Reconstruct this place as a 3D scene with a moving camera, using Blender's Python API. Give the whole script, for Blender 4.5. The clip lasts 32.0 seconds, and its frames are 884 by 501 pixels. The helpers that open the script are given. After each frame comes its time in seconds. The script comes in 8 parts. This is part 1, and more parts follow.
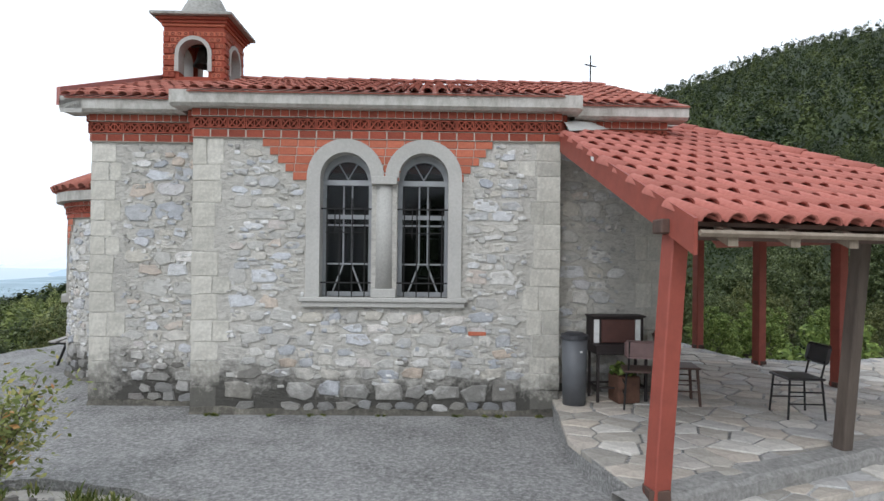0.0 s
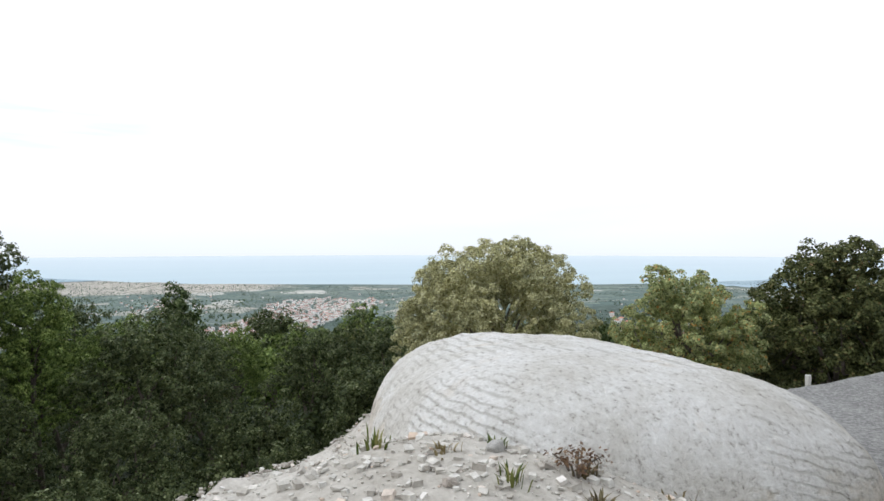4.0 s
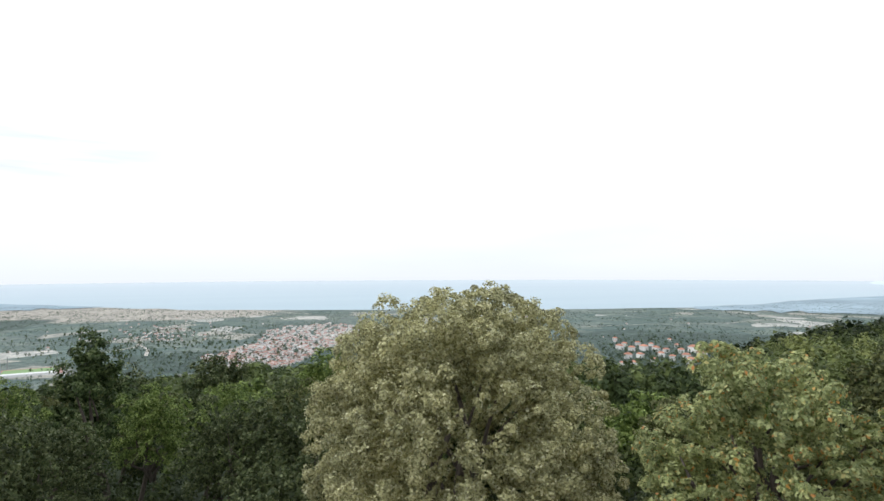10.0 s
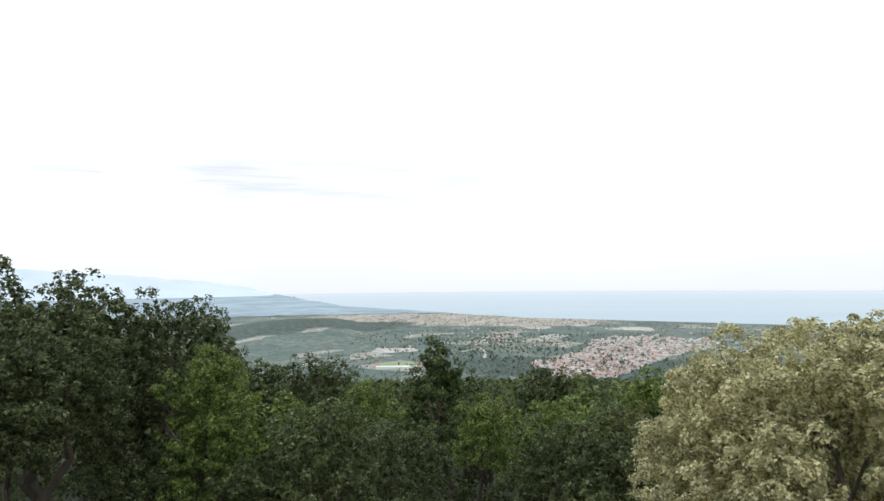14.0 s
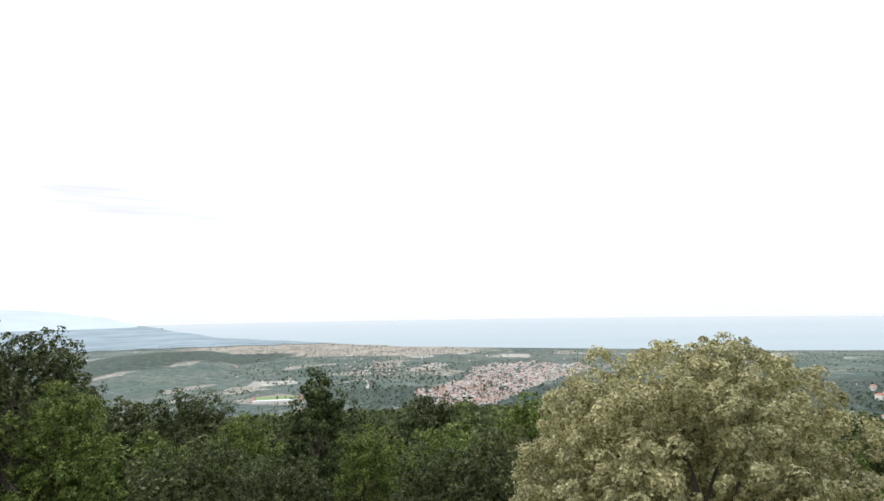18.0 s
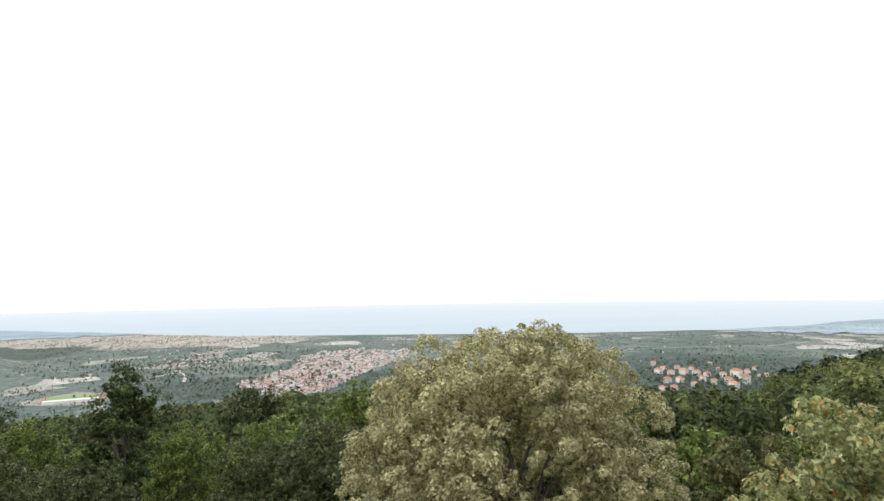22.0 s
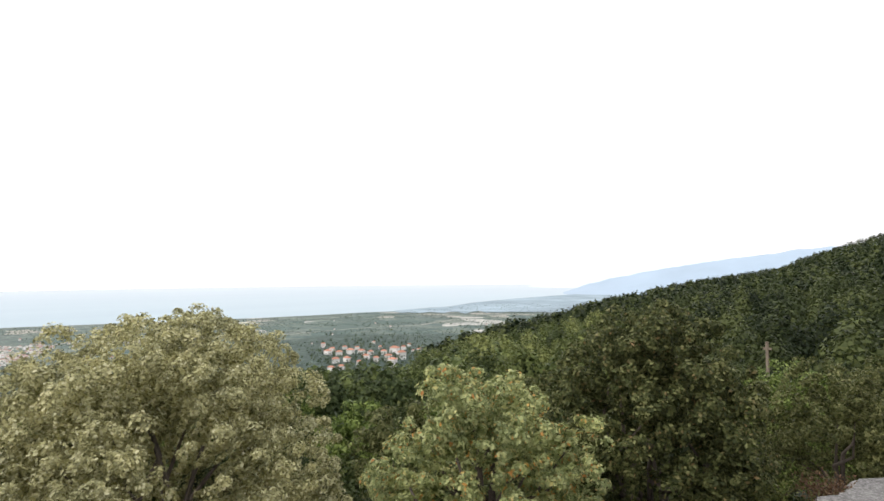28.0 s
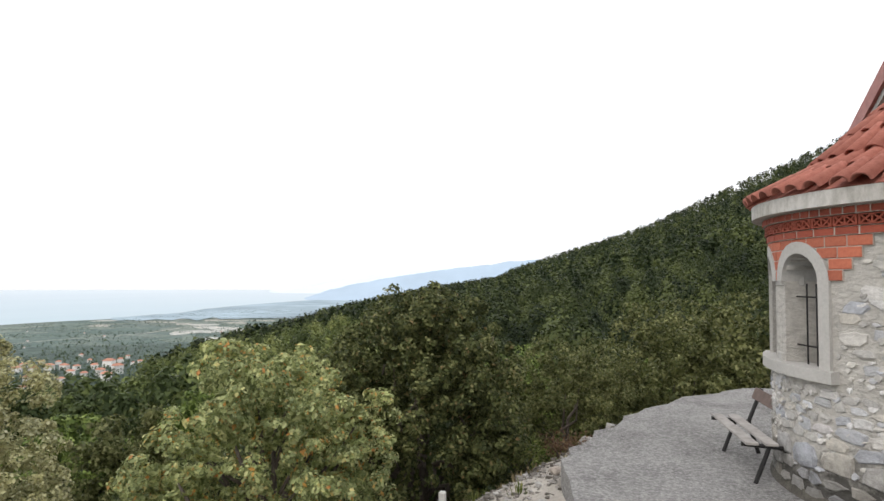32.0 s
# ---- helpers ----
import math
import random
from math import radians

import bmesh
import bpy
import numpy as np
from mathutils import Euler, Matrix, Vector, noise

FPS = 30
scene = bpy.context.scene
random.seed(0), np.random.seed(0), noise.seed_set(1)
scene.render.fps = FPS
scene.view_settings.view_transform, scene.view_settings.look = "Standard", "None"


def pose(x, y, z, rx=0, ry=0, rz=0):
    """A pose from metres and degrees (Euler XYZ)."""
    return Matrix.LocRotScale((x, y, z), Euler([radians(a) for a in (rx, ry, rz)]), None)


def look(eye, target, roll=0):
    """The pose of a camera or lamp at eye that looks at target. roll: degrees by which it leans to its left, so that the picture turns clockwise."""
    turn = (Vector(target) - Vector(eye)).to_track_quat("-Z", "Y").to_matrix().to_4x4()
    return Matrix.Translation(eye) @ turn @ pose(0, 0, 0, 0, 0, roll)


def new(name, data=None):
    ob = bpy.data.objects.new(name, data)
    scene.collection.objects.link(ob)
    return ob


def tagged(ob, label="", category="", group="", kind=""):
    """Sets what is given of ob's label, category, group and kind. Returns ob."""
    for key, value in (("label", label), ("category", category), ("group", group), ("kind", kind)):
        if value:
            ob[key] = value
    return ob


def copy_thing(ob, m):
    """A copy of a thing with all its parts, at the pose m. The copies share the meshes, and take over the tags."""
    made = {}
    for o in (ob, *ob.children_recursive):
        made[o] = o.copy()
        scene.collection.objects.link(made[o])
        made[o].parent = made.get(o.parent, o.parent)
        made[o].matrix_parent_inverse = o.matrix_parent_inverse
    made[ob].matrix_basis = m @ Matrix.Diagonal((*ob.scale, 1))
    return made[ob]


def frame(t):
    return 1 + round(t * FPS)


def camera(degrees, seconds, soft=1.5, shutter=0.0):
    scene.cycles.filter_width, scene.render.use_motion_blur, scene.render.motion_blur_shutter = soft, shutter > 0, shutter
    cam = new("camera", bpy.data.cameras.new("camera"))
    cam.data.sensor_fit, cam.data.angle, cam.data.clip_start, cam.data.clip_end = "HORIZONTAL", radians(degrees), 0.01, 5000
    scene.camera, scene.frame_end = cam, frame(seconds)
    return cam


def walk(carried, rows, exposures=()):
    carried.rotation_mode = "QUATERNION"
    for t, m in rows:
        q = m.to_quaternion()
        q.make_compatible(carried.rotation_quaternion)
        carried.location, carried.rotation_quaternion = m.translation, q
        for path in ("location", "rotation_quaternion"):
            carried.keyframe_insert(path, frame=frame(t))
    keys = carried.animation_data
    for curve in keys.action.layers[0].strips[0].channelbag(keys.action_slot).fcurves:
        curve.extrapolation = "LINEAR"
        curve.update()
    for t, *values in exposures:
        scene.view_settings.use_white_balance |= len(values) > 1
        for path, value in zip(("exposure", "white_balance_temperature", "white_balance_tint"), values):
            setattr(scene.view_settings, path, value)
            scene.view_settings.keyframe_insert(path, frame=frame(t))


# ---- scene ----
cam = camera(73.2, 32.0)
ROWS = [
    (0.0, 0.005, 0.028, 2.299, 0.11, 0.41, -0.65),
    (0.5, -0.034, -0.003, 2.295, 3.88, 0.36, -0.54),
    (1.0, -0.188, 0.059, 2.289, 10.59, 0.11, -0.53),
    (1.5, -0.405, 0.209, 2.322, 21.52, -0.91, -0.18),
    (2.0, -0.650, 0.329, 2.265, 37.38, -0.42, 0.22),
    (2.5, -0.961, 0.397, 2.246, 50.91, -0.34, 0.13),
    (3.0, -1.266, 0.487, 2.249, 59.54, -0.21, 0.47),
    (3.5, -1.552, 0.638, 2.219, 66.27, 0.01, 0.31),
    (4.0, -1.919, 0.727, 2.197, 72.26, -0.69, -0.00),
    (4.5, -2.251, 0.825, 2.214, 73.00, -0.59, 0.31),
    (6.5, -3.624, 1.411, 2.391, 72.45, 0.76, 0.87),
    (7.0, -3.973, 1.631, 2.360, 73.16, 0.83, 0.59),
    (7.5, -4.279, 1.876, 2.353, 73.30, 1.21, 0.63),
    (8.0, -4.603, 2.143, 2.370, 71.65, 1.10, 0.64),
    (8.5, -4.938, 2.444, 2.354, 71.83, 0.62, 0.35),
    (9.0, -5.220, 2.637, 2.437, 71.37, 0.76, 0.56),
    (9.5, -5.411, 2.810, 2.517, 71.03, 0.98, 0.49),
    (10.0, -5.615, 2.907, 2.568, 72.41, 1.69, 0.24),
    (10.5, -5.870, 2.913, 2.582, 75.45, 1.83, 0.02),
    (11.0, -6.051, 2.945, 2.592, 85.13, 2.01, 0.60),
    (11.5, -6.168, 3.023, 2.614, 95.61, 5.68, 0.58),
    (12.0, -6.255, 2.983, 2.639, 96.69, 7.99, 0.60),
    (12.5, -6.302, 2.948, 2.702, 98.30, 6.50, 0.57),
    (13.0, -6.313, 2.941, 2.740, 102.30, 2.96, 0.45),
    (13.5, -6.247, 2.962, 2.759, 102.69, 2.48, 0.56),
    (15.5, -6.283, 2.990, 2.754, 102.98, 5.18, 0.83),
    (16.0, -6.266, 2.987, 2.757, 102.44, 5.67, 0.88),
    (16.5, -6.247, 2.988, 2.755, 99.70, 5.68, 0.89),
    (17.0, -6.255, 2.972, 2.755, 96.73, 5.62, 0.81),
    (17.5, -6.236, 2.956, 2.753, 93.82, 5.53, 0.85),
    (18.0, -6.241, 2.962, 2.735, 91.65, 5.47, 0.89),
    (18.5, -6.255, 2.949, 2.733, 88.96, 4.72, 0.90),
    (19.0, -6.236, 2.946, 2.722, 86.71, 4.58, 0.94),
    (19.5, -6.244, 2.933, 2.731, 83.98, 4.44, 0.93),
    (20.0, -6.257, 2.907, 2.734, 81.45, 4.36, 0.91),
    (20.5, -6.266, 2.908, 2.742, 79.67, 4.29, 0.96),
    (21.0, -6.317, 2.931, 2.742, 78.27, 4.17, 0.88),
    (21.5, -6.321, 2.948, 2.748, 77.07, 4.14, 0.92),
    (22.0, -6.308, 2.956, 2.763, 75.51, 4.01, 0.92),
    (22.5, -6.281, 2.950, 2.772, 73.57, 3.95, 0.80),
    (23.0, -6.228, 2.958, 2.784, 70.70, 3.90, 0.85),
    (23.5, -6.190, 2.968, 2.783, 70.16, 3.91, 0.83),
    (24.0, -6.184, 2.984, 2.785, 68.60, 3.80, 0.77),
    (24.5, -6.225, 3.021, 2.782, 66.99, 3.74, 0.72),
    (25.0, -6.229, 3.039, 2.782, 64.06, 3.69, 0.70),
    (25.5, -6.237, 3.063, 2.767, 61.25, 3.75, 0.89),
    (27.5, -6.272, 3.102, 2.745, 48.19, 2.48, 0.46),
    (28.0, -6.241, 3.076, 2.736, 45.00, 2.18, 0.49),
    (28.5, -6.272, 3.040, 2.727, 42.33, 2.09, 0.49),
    (29.0, -6.270, 3.034, 2.716, 41.08, 2.00, 0.65),
    (29.5, -6.261, 3.084, 2.700, 38.43, 2.03, 0.66),
    (30.0, -6.315, 3.165, 2.672, 32.06, 2.27, 0.41),
    (30.5, -6.389, 3.273, 2.573, 27.85, 3.41, 0.37),
    (31.0, -6.496, 3.284, 2.506, 27.49, 3.30, 0.02),
    (31.5, -6.670, 3.118, 2.432, 24.78, 2.85, -0.39),
    (32.0, -6.820, 3.043, 2.378, 20.56, 2.72, -0.46),
]
walk(cam, [(t, pose(x, y, z, 90 + pitch, roll, yaw)) for t, x, y, z, yaw, pitch, roll in ROWS],
     [(0, 0.14, 6150, 10), (2.0, 0.14, 6200, 10), (4, 0.03, 6350, 10), (12, 0.0, 6450, 10), (20, 0.1, 6800, 13), (28, 0.16, 6900, 14), (32, 0.1, 6800, 13)])

# ---- world and light: a bright overcast sky with a very soft sun ----
scene.view_settings.exposure = 0.0
SUN_EL, SUN_AZ = radians(40), radians(200)
world = bpy.data.worlds.new("world")
scene.world = world
world.use_nodes = True
wn, wl = world.node_tree.nodes, world.node_tree.links
sky = wn.new("ShaderNodeTexSky")
sky.sky_type, sky.sun_disc = "NISHITA", False
sky.sun_elevation, sky.sun_rotation = SUN_EL, SUN_AZ
sky.air_density, sky.dust_density, sky.ozone_density = 1.0, 4.0, 1.0
sky_tone = wn.new("ShaderNodeHueSaturation")
sky_tone.inputs["Saturation"].default_value = 0.5
veil_map = wn.new("ShaderNodeTexCoord")
veil_scale = wn.new("ShaderNodeMapping")
veil_scale.inputs["Scale"].default_value = (2.0, 2.0, 9.0)
veil_noise = wn.new("ShaderNodeTexNoise")
veil_noise.inputs["Scale"].default_value = 1.3
veil_noise.inputs["Detail"].default_value = 4.0
veil_ramp = wn.new("ShaderNodeValToRGB")
veil_ramp.color_ramp.elements[0].position, veil_ramp.color_ramp.elements[0].color = 0.30, (11.3, 12.1, 12.9, 1)
veil_ramp.color_ramp.elements[1].position, veil_ramp.color_ramp.elements[1].color = 0.6, (13.0, 13.5, 14.1, 1)
veil = wn.new("ShaderNodeMixRGB")
veil.inputs[0].default_value = 0.88
wl.new(sky.outputs[0], sky_tone.inputs["Color"])
wl.new(veil_map.outputs["Generated"], veil_scale.inputs[0])
wl.new(veil_scale.outputs[0], veil_noise.inputs["Vector"])
wl.new(veil_noise.outputs["Fac"], veil_ramp.inputs[0])
wl.new(sky_tone.outputs[0], veil.inputs[1])
wl.new(veil_ramp.outputs[0], veil.inputs[2])
# pale haze low over the horizon
veil_height = wn.new("ShaderNodeSeparateXYZ")
wl.new(veil_map.outputs["Generated"], veil_height.inputs[0])
low_haze = wn.new("ShaderNodeMapRange")
low_haze.inputs["From Min"].default_value, low_haze.inputs["From Max"].default_value = -0.03, 0.1
wl.new(veil_height.outputs["Z"], low_haze.inputs["Value"])
hazed = wn.new("ShaderNodeMixRGB")
hazed.inputs[1].default_value = (8.9, 9.35, 9.9, 1)
wl.new(low_haze.outputs[0], hazed.inputs[0])
wl.new(veil.outputs[0], hazed.inputs[2])
# thin grey-blue cloud streaks low in the south-west
streaks = wn.new("ShaderNodeMapping")
streaks.inputs["Scale"].default_value = (3.0, 3.0, 42.0)
streak_noise = wn.new("ShaderNodeTexNoise")
streak_noise.inputs["Scale"].default_value, streak_noise.inputs["Detail"].default_value = 1.4, 5.0
wl.new(veil_map.outputs["Generated"], streaks.inputs[0])
wl.new(streaks.outputs[0], streak_noise.inputs["Vector"])
streak_ramp = wn.new("ShaderNodeMapRange")
streak_ramp.inputs["From Min"].default_value, streak_ramp.inputs["From Max"].default_value = 0.38, 0.66
wl.new(streak_noise.outputs["Fac"], streak_ramp.inputs["Value"])
level = wn.new("ShaderNodeMath")
level.operation = "SUBTRACT"
level.inputs[1].default_value = 0.163
wl.new(veil_height.outputs["Z"], level.inputs[0])
off_level = wn.new("ShaderNodeMath")
off_level.operation = "ABSOLUTE"
wl.new(level.outputs[0], off_level.inputs[0])
band = wn.new("ShaderNodeMapRange")
band.inputs["From Min"].default_value, band.inputs["From Max"].default_value = 0.05, 0.015
wl.new(off_level.outputs[0], band.inputs["Value"])
toward = wn.new("ShaderNodeVectorMath")
toward.operation = "DOT_PRODUCT"
toward.inputs[1].default_value = (-math.sin(radians(119)), math.cos(radians(119)), 0.163)
wl.new(veil_map.outputs["Generated"], toward.inputs[0])
side = wn.new("ShaderNodeMapRange")
side.inputs["From Min"].default_value, side.inputs["From Max"].default_value = 0.92, 0.985
wl.new(toward.outputs["Value"], side.inputs["Value"])
thick = wn.new("ShaderNodeMath")
thick.operation = "MULTIPLY"
wl.new(band.outputs[0], thick.inputs[0])
wl.new(side.outputs[0], thick.inputs[1])
cloud = wn.new("ShaderNodeMath")
cloud.operation = "MULTIPLY"
wl.new(thick.outputs[0], cloud.inputs[0])
wl.new(streak_ramp.outputs[0], cloud.inputs[1])
clouded = wn.new("ShaderNodeMixRGB")
clouded.inputs[2].default_value = (8.2, 8.75, 9.5, 1)
wl.new(cloud.outputs[0], clouded.inputs[0])
wl.new(hazed.outputs[0], clouded.inputs[1])
wl.new(clouded.outputs[0], wn["Background"].inputs[0])
wn["Background"].inputs[1].default_value = 0.1
sun = new("sun", bpy.data.lights.new("sun", "SUN"))
sun.data.energy, sun.data.angle, sun.data.color = 0.8, radians(25), (1.0, 0.97, 0.93)
sun.matrix_world = look((0, 0, 0), (-math.sin(SUN_AZ) * math.cos(SUN_EL), -math.cos(SUN_AZ) * math.cos(SUN_EL), -math.sin(SUN_EL)))


# ---- materials ----
def material(name, rough=0.85, metal=0.0):
    m = bpy.data.materials.new(name)
    m.use_nodes = True
    b = m.node_tree.nodes["Principled BSDF"]
    b.inputs["Roughness"].default_value, b.inputs["Metallic"].default_value = rough, metal
    return m, m.node_tree.nodes, m.node_tree.links, b


def ramp(nodes, stops):
    r = nodes.new("ShaderNodeValToRGB")
    e = r.color_ramp.elements
    e[0].position, e[0].color = stops[0][0], (*stops[0][1], 1)
    e[1].position, e[1].color = stops[-1][0], (*stops[-1][1], 1)
    for p, c in stops[1:-1]:
        e.new(p).color = (*c, 1)
    return r


def noise_node(nodes, links, scale, detail=4.0, rough=0.6, stretch=None, coord="Object"):
    tc = nodes.new("ShaderNodeTexCoord")
    n = nodes.new("ShaderNodeTexNoise")
    n.inputs["Scale"].default_value, n.inputs["Detail"].default_value, n.inputs["Roughness"].default_value = scale, detail, rough
    if stretch:
        mp = nodes.new("ShaderNodeMapping")
        mp.inputs["Scale"].default_value = stretch
        links.new(tc.outputs[coord], mp.inputs[0])
        links.new(mp.outputs[0], n.inputs["Vector"])
    else:
        links.new(tc.outputs[coord], n.inputs["Vector"])
    return n


def mix(nodes, links, a, b, fac, blend="MIX"):
    x = nodes.new("ShaderNodeMixRGB")
    x.blend_type = blend
    for i, v in ((1, a), (2, b)):
        if isinstance(v, tuple):
            x.inputs[i].default_value = (*v, 1)
        else:
            links.new(v, x.inputs[i])
    if isinstance(fac, (int, float)):
        x.inputs[0].default_value = fac
    else:
        links.new(fac, x.inputs[0])
    return x.outputs[0]


def bumped(nodes, links, bsdf, height, strength, distance):
    b = nodes.new("ShaderNodeBump")
    b.inputs["Strength"].default_value, b.inputs["Distance"].default_value = strength, distance
    links.new(height, b.inputs["Height"])
    links.new(b.outputs[0], bsdf.inputs["Normal"])


def moss_stain(nodes, links, colour, depth):
    """Dark moss and damp in ragged patches over the foot of a wall."""
    g = nodes.new("ShaderNodeNewGeometry")
    p = nodes.new("ShaderNodeSeparateXYZ")
    links.new(g.outputs["Position"], p.inputs[0])
    total = p.outputs["Z"]
    for scale, amp in ((1.3, 0.9), (7.0, 0.9)):
        k = nodes.new("ShaderNodeTexNoise")
        k.inputs["Scale"].default_value, k.inputs["Detail"].default_value, k.inputs["Roughness"].default_value = scale, 5.0, 0.7
        links.new(g.outputs["Position"], k.inputs["Vector"])
        a = nodes.new("ShaderNodeMath")
        a.operation = "MULTIPLY_ADD"
        a.inputs[1].default_value = amp
        links.new(k.outputs["Fac"], a.inputs[0])
        links.new(total, a.inputs[2])
        total = a.outputs[0]
    m = nodes.new("ShaderNodeMapRange")
    m.inputs["From Min"].default_value, m.inputs["From Max"].default_value = 1.98, 1.6
    m.inputs["To Max"].default_value = depth
    links.new(total, m.inputs["Value"])
    return mix(nodes, links, colour, (0.05, 0.047, 0.04), m.outputs[0])


def surface(name, big, small, scale_big, scale_small, rough=0.85, bump=0.3, dist=0.01, stretch=None, blend=0.5, spread=0.0, coord="Object", moss=0.0):
    """Two scales of colour variation (big and small: ramps of stops) with a fine relief; spread varies object by object."""
    m, n, l, b = material(name, rough)
    n1 = noise_node(n, l, scale_big, 5, 0.6, stretch, coord)
    n2 = noise_node(n, l, scale_small, 6, 0.7, stretch, coord)
    r1, r2 = ramp(n, big), ramp(n, small)
    l.new(n1.outputs["Fac"], r1.inputs[0])
    l.new(n2.outputs["Fac"], r2.inputs[0])
    c = mix(n, l, r1.outputs[0], r2.outputs[0], blend, "MULTIPLY" if blend > 0.9 else "MIX")
    if spread:
        oi = n.new("ShaderNodeObjectInfo")
        hs = n.new("ShaderNodeHueSaturation")
        mr = n.new("ShaderNodeMapRange")
        mr.inputs["To Min"].default_value, mr.inputs["To Max"].default_value = 1 - spread, 1 + spread
        l.new(oi.outputs["Random"], mr.inputs["Value"])
        l.new(mr.outputs[0], hs.inputs["Value"])
        l.new(c, hs.inputs["Color"])
        c = hs.outputs[0]
    if moss:
        c = moss_stain(n, l, c, moss)
    l.new(c, b.inputs["Base Color"])
    bumped(n, l, b, n2.outputs["Fac"], bump, dist)
    return m


def leafy(name, stops, translucency=0.22, rough=0.55, by_tree=False, gloss=0.15):
    m, n, l, b = material(name, rough)
    b.inputs["Specular IOR Level"].default_value = gloss
    g = n.new("ShaderNodeNewGeometry")
    r = ramp(n, stops)
    if by_tree:
        tone = n.new("ShaderNodeAttribute")
        tone.attribute_name = "tone"
        own = n.new("ShaderNodeMath")
        own.operation = "MULTIPLY_ADD"
        own.inputs[1].default_value = 0.3
        l.new(g.outputs["Random Per Island"], own.inputs[0])
        l.new(tone.outputs["Fac"], own.inputs[2])
        l.new(own.outputs[0], r.inputs[0])
    else:
        l.new(g.outputs["Random Per Island"], r.inputs[0])
    big = noise_node(n, l, 1.1, 3)
    shade = ramp(n, [(0.3, (0.72, 0.74, 0.7)), (0.7, (1.15, 1.12, 1.0))])
    l.new(big.outputs["Fac"], shade.inputs[0])
    c = mix(n, l, r.outputs[0], shade.outputs[0], 1.0, "MULTIPLY")
    l.new(c, b.inputs["Base Color"])
    tr = n.new("ShaderNodeBsdfTranslucent")
    l.new(c, tr.inputs[0])
    ms = n.new("ShaderNodeMixShader")
    ms.inputs[0].default_value = translucency
    l.new(b.outputs[0], ms.inputs[1])
    l.new(tr.outputs[0], ms.inputs[2])
    l.new(ms.outputs[0], n["Material Output"].inputs[0])
    return m


def plain(name, colour, rough=0.6, metal=0.0, wear=0.15, scale=8.0):
    """A painted or bare surface with faint unevenness in colour."""
    m, n, l, b = material(name, rough, metal)
    k = noise_node(n, l, scale, 5)
    lo, hi = tuple(c * (1 - wear) for c in colour), tuple(min(1, c * (1 + wear)) for c in colour)
    r = ramp(n, [(0.3, lo), (0.7, hi)])
    l.new(k.outputs["Fac"], r.inputs[0])
    l.new(r.outputs[0], b.inputs["Base Color"])
    bumped(n, l, b, k.outputs["Fac"], 0.1, 0.003)
    return m


MORTAR = surface("mortar", [(0.3, (0.4, 0.395, 0.38)), (0.7, (0.58, 0.57, 0.55))], [(0.36, (0.3, 0.295, 0.285)), (0.5, (0.5, 0.49, 0.475)), (0.66, (0.66, 0.65, 0.635))], 1.6, 15, 0.95, 1.0, 0.035, (1, 1, 1.8))
WALL_MORTAR = surface("wall_mortar", [(0.3, (0.42, 0.405, 0.37)), (0.7, (0.6, 0.575, 0.525))], [(0.36, (0.34, 0.325, 0.3)), (0.5, (0.54, 0.52, 0.475)), (0.66, (0.68, 0.66, 0.61))], 1.6, 13, 0.95, 1.0, 0.04, (1, 1, 1.8), moss=0.93)
WEATHERED = surface("weathered_concrete", [(0.3, (0.17, 0.165, 0.15)), (0.55, (0.32, 0.31, 0.285)), (0.75, (0.46, 0.45, 0.42))], [(0.35, (0.2, 0.195, 0.18)), (0.65, (0.5, 0.49, 0.46))], 2.4, 22, 0.95, 0.5, 0.01)
EAVE_CEMENT = surface("eave_cement", [(0.32, (0.26, 0.245, 0.215)), (0.5, (0.46, 0.445, 0.41)), (0.7, (0.56, 0.55, 0.52))], [(0.36, (0.3, 0.285, 0.25)), (0.6, (0.6, 0.585, 0.55))], 2.2, 14, 0.95, 0.5, 0.01, (1, 1, 0.5))
LIME = surface("lime_joint", [(0.3, (0.36, 0.31, 0.27)), (0.7, (0.5, 0.44, 0.39))], [(0.3, (0.32, 0.27, 0.23)), (0.7, (0.54, 0.48, 0.42))], 3, 40, 0.95, 0.4, 0.005)
CONCRETE = surface("concrete", [(0.3, (0.36, 0.35, 0.33)), (0.7, (0.52, 0.51, 0.48))], [(0.3, (0.33, 0.32, 0.3)), (0.7, (0.52, 0.51, 0.48))], 1.5, 40, 0.9, 0.25, 0.006)
PAVING = surface("paving", [(0.3, (0.17, 0.166, 0.16)), (0.48, (0.31, 0.305, 0.295)), (0.7, (0.44, 0.432, 0.42))], [(0.38, (0.06, 0.058, 0.056)), (0.46, (0.24, 0.236, 0.23)), (0.54, (0.37, 0.362, 0.35)), (0.62, (0.66, 0.65, 0.63))], 1.5, 34, 0.95, 1.0, 0.04)
BRICK = surface("brick", [(0.3, (0.38, 0.1, 0.055)), (0.7, (0.5, 0.15, 0.085))], [(0.3, (0.3, 0.08, 0.05)), (0.7, (0.56, 0.19, 0.11))], 2.5, 35, 0.9, 0.3, 0.004, spread=0.18)
DARK_BRICK = surface("dark_brick", [(0.3, (0.2, 0.04, 0.025)), (0.7, (0.32, 0.07, 0.04))], [(0.3, (0.17, 0.035, 0.02)), (0.7, (0.36, 0.09, 0.05))], 2.5, 35, 0.9, 0.3, 0.004, spread=0.2)
TILE = surface("tile", [(0.3, (0.3, 0.09, 0.062)), (0.7, (0.45, 0.16, 0.115))], [(0.3, (0.2, 0.065, 0.048)), (0.7, (0.5, 0.2, 0.15))], 1.5, 25, 0.85, 0.3, 0.004, spread=0.16)
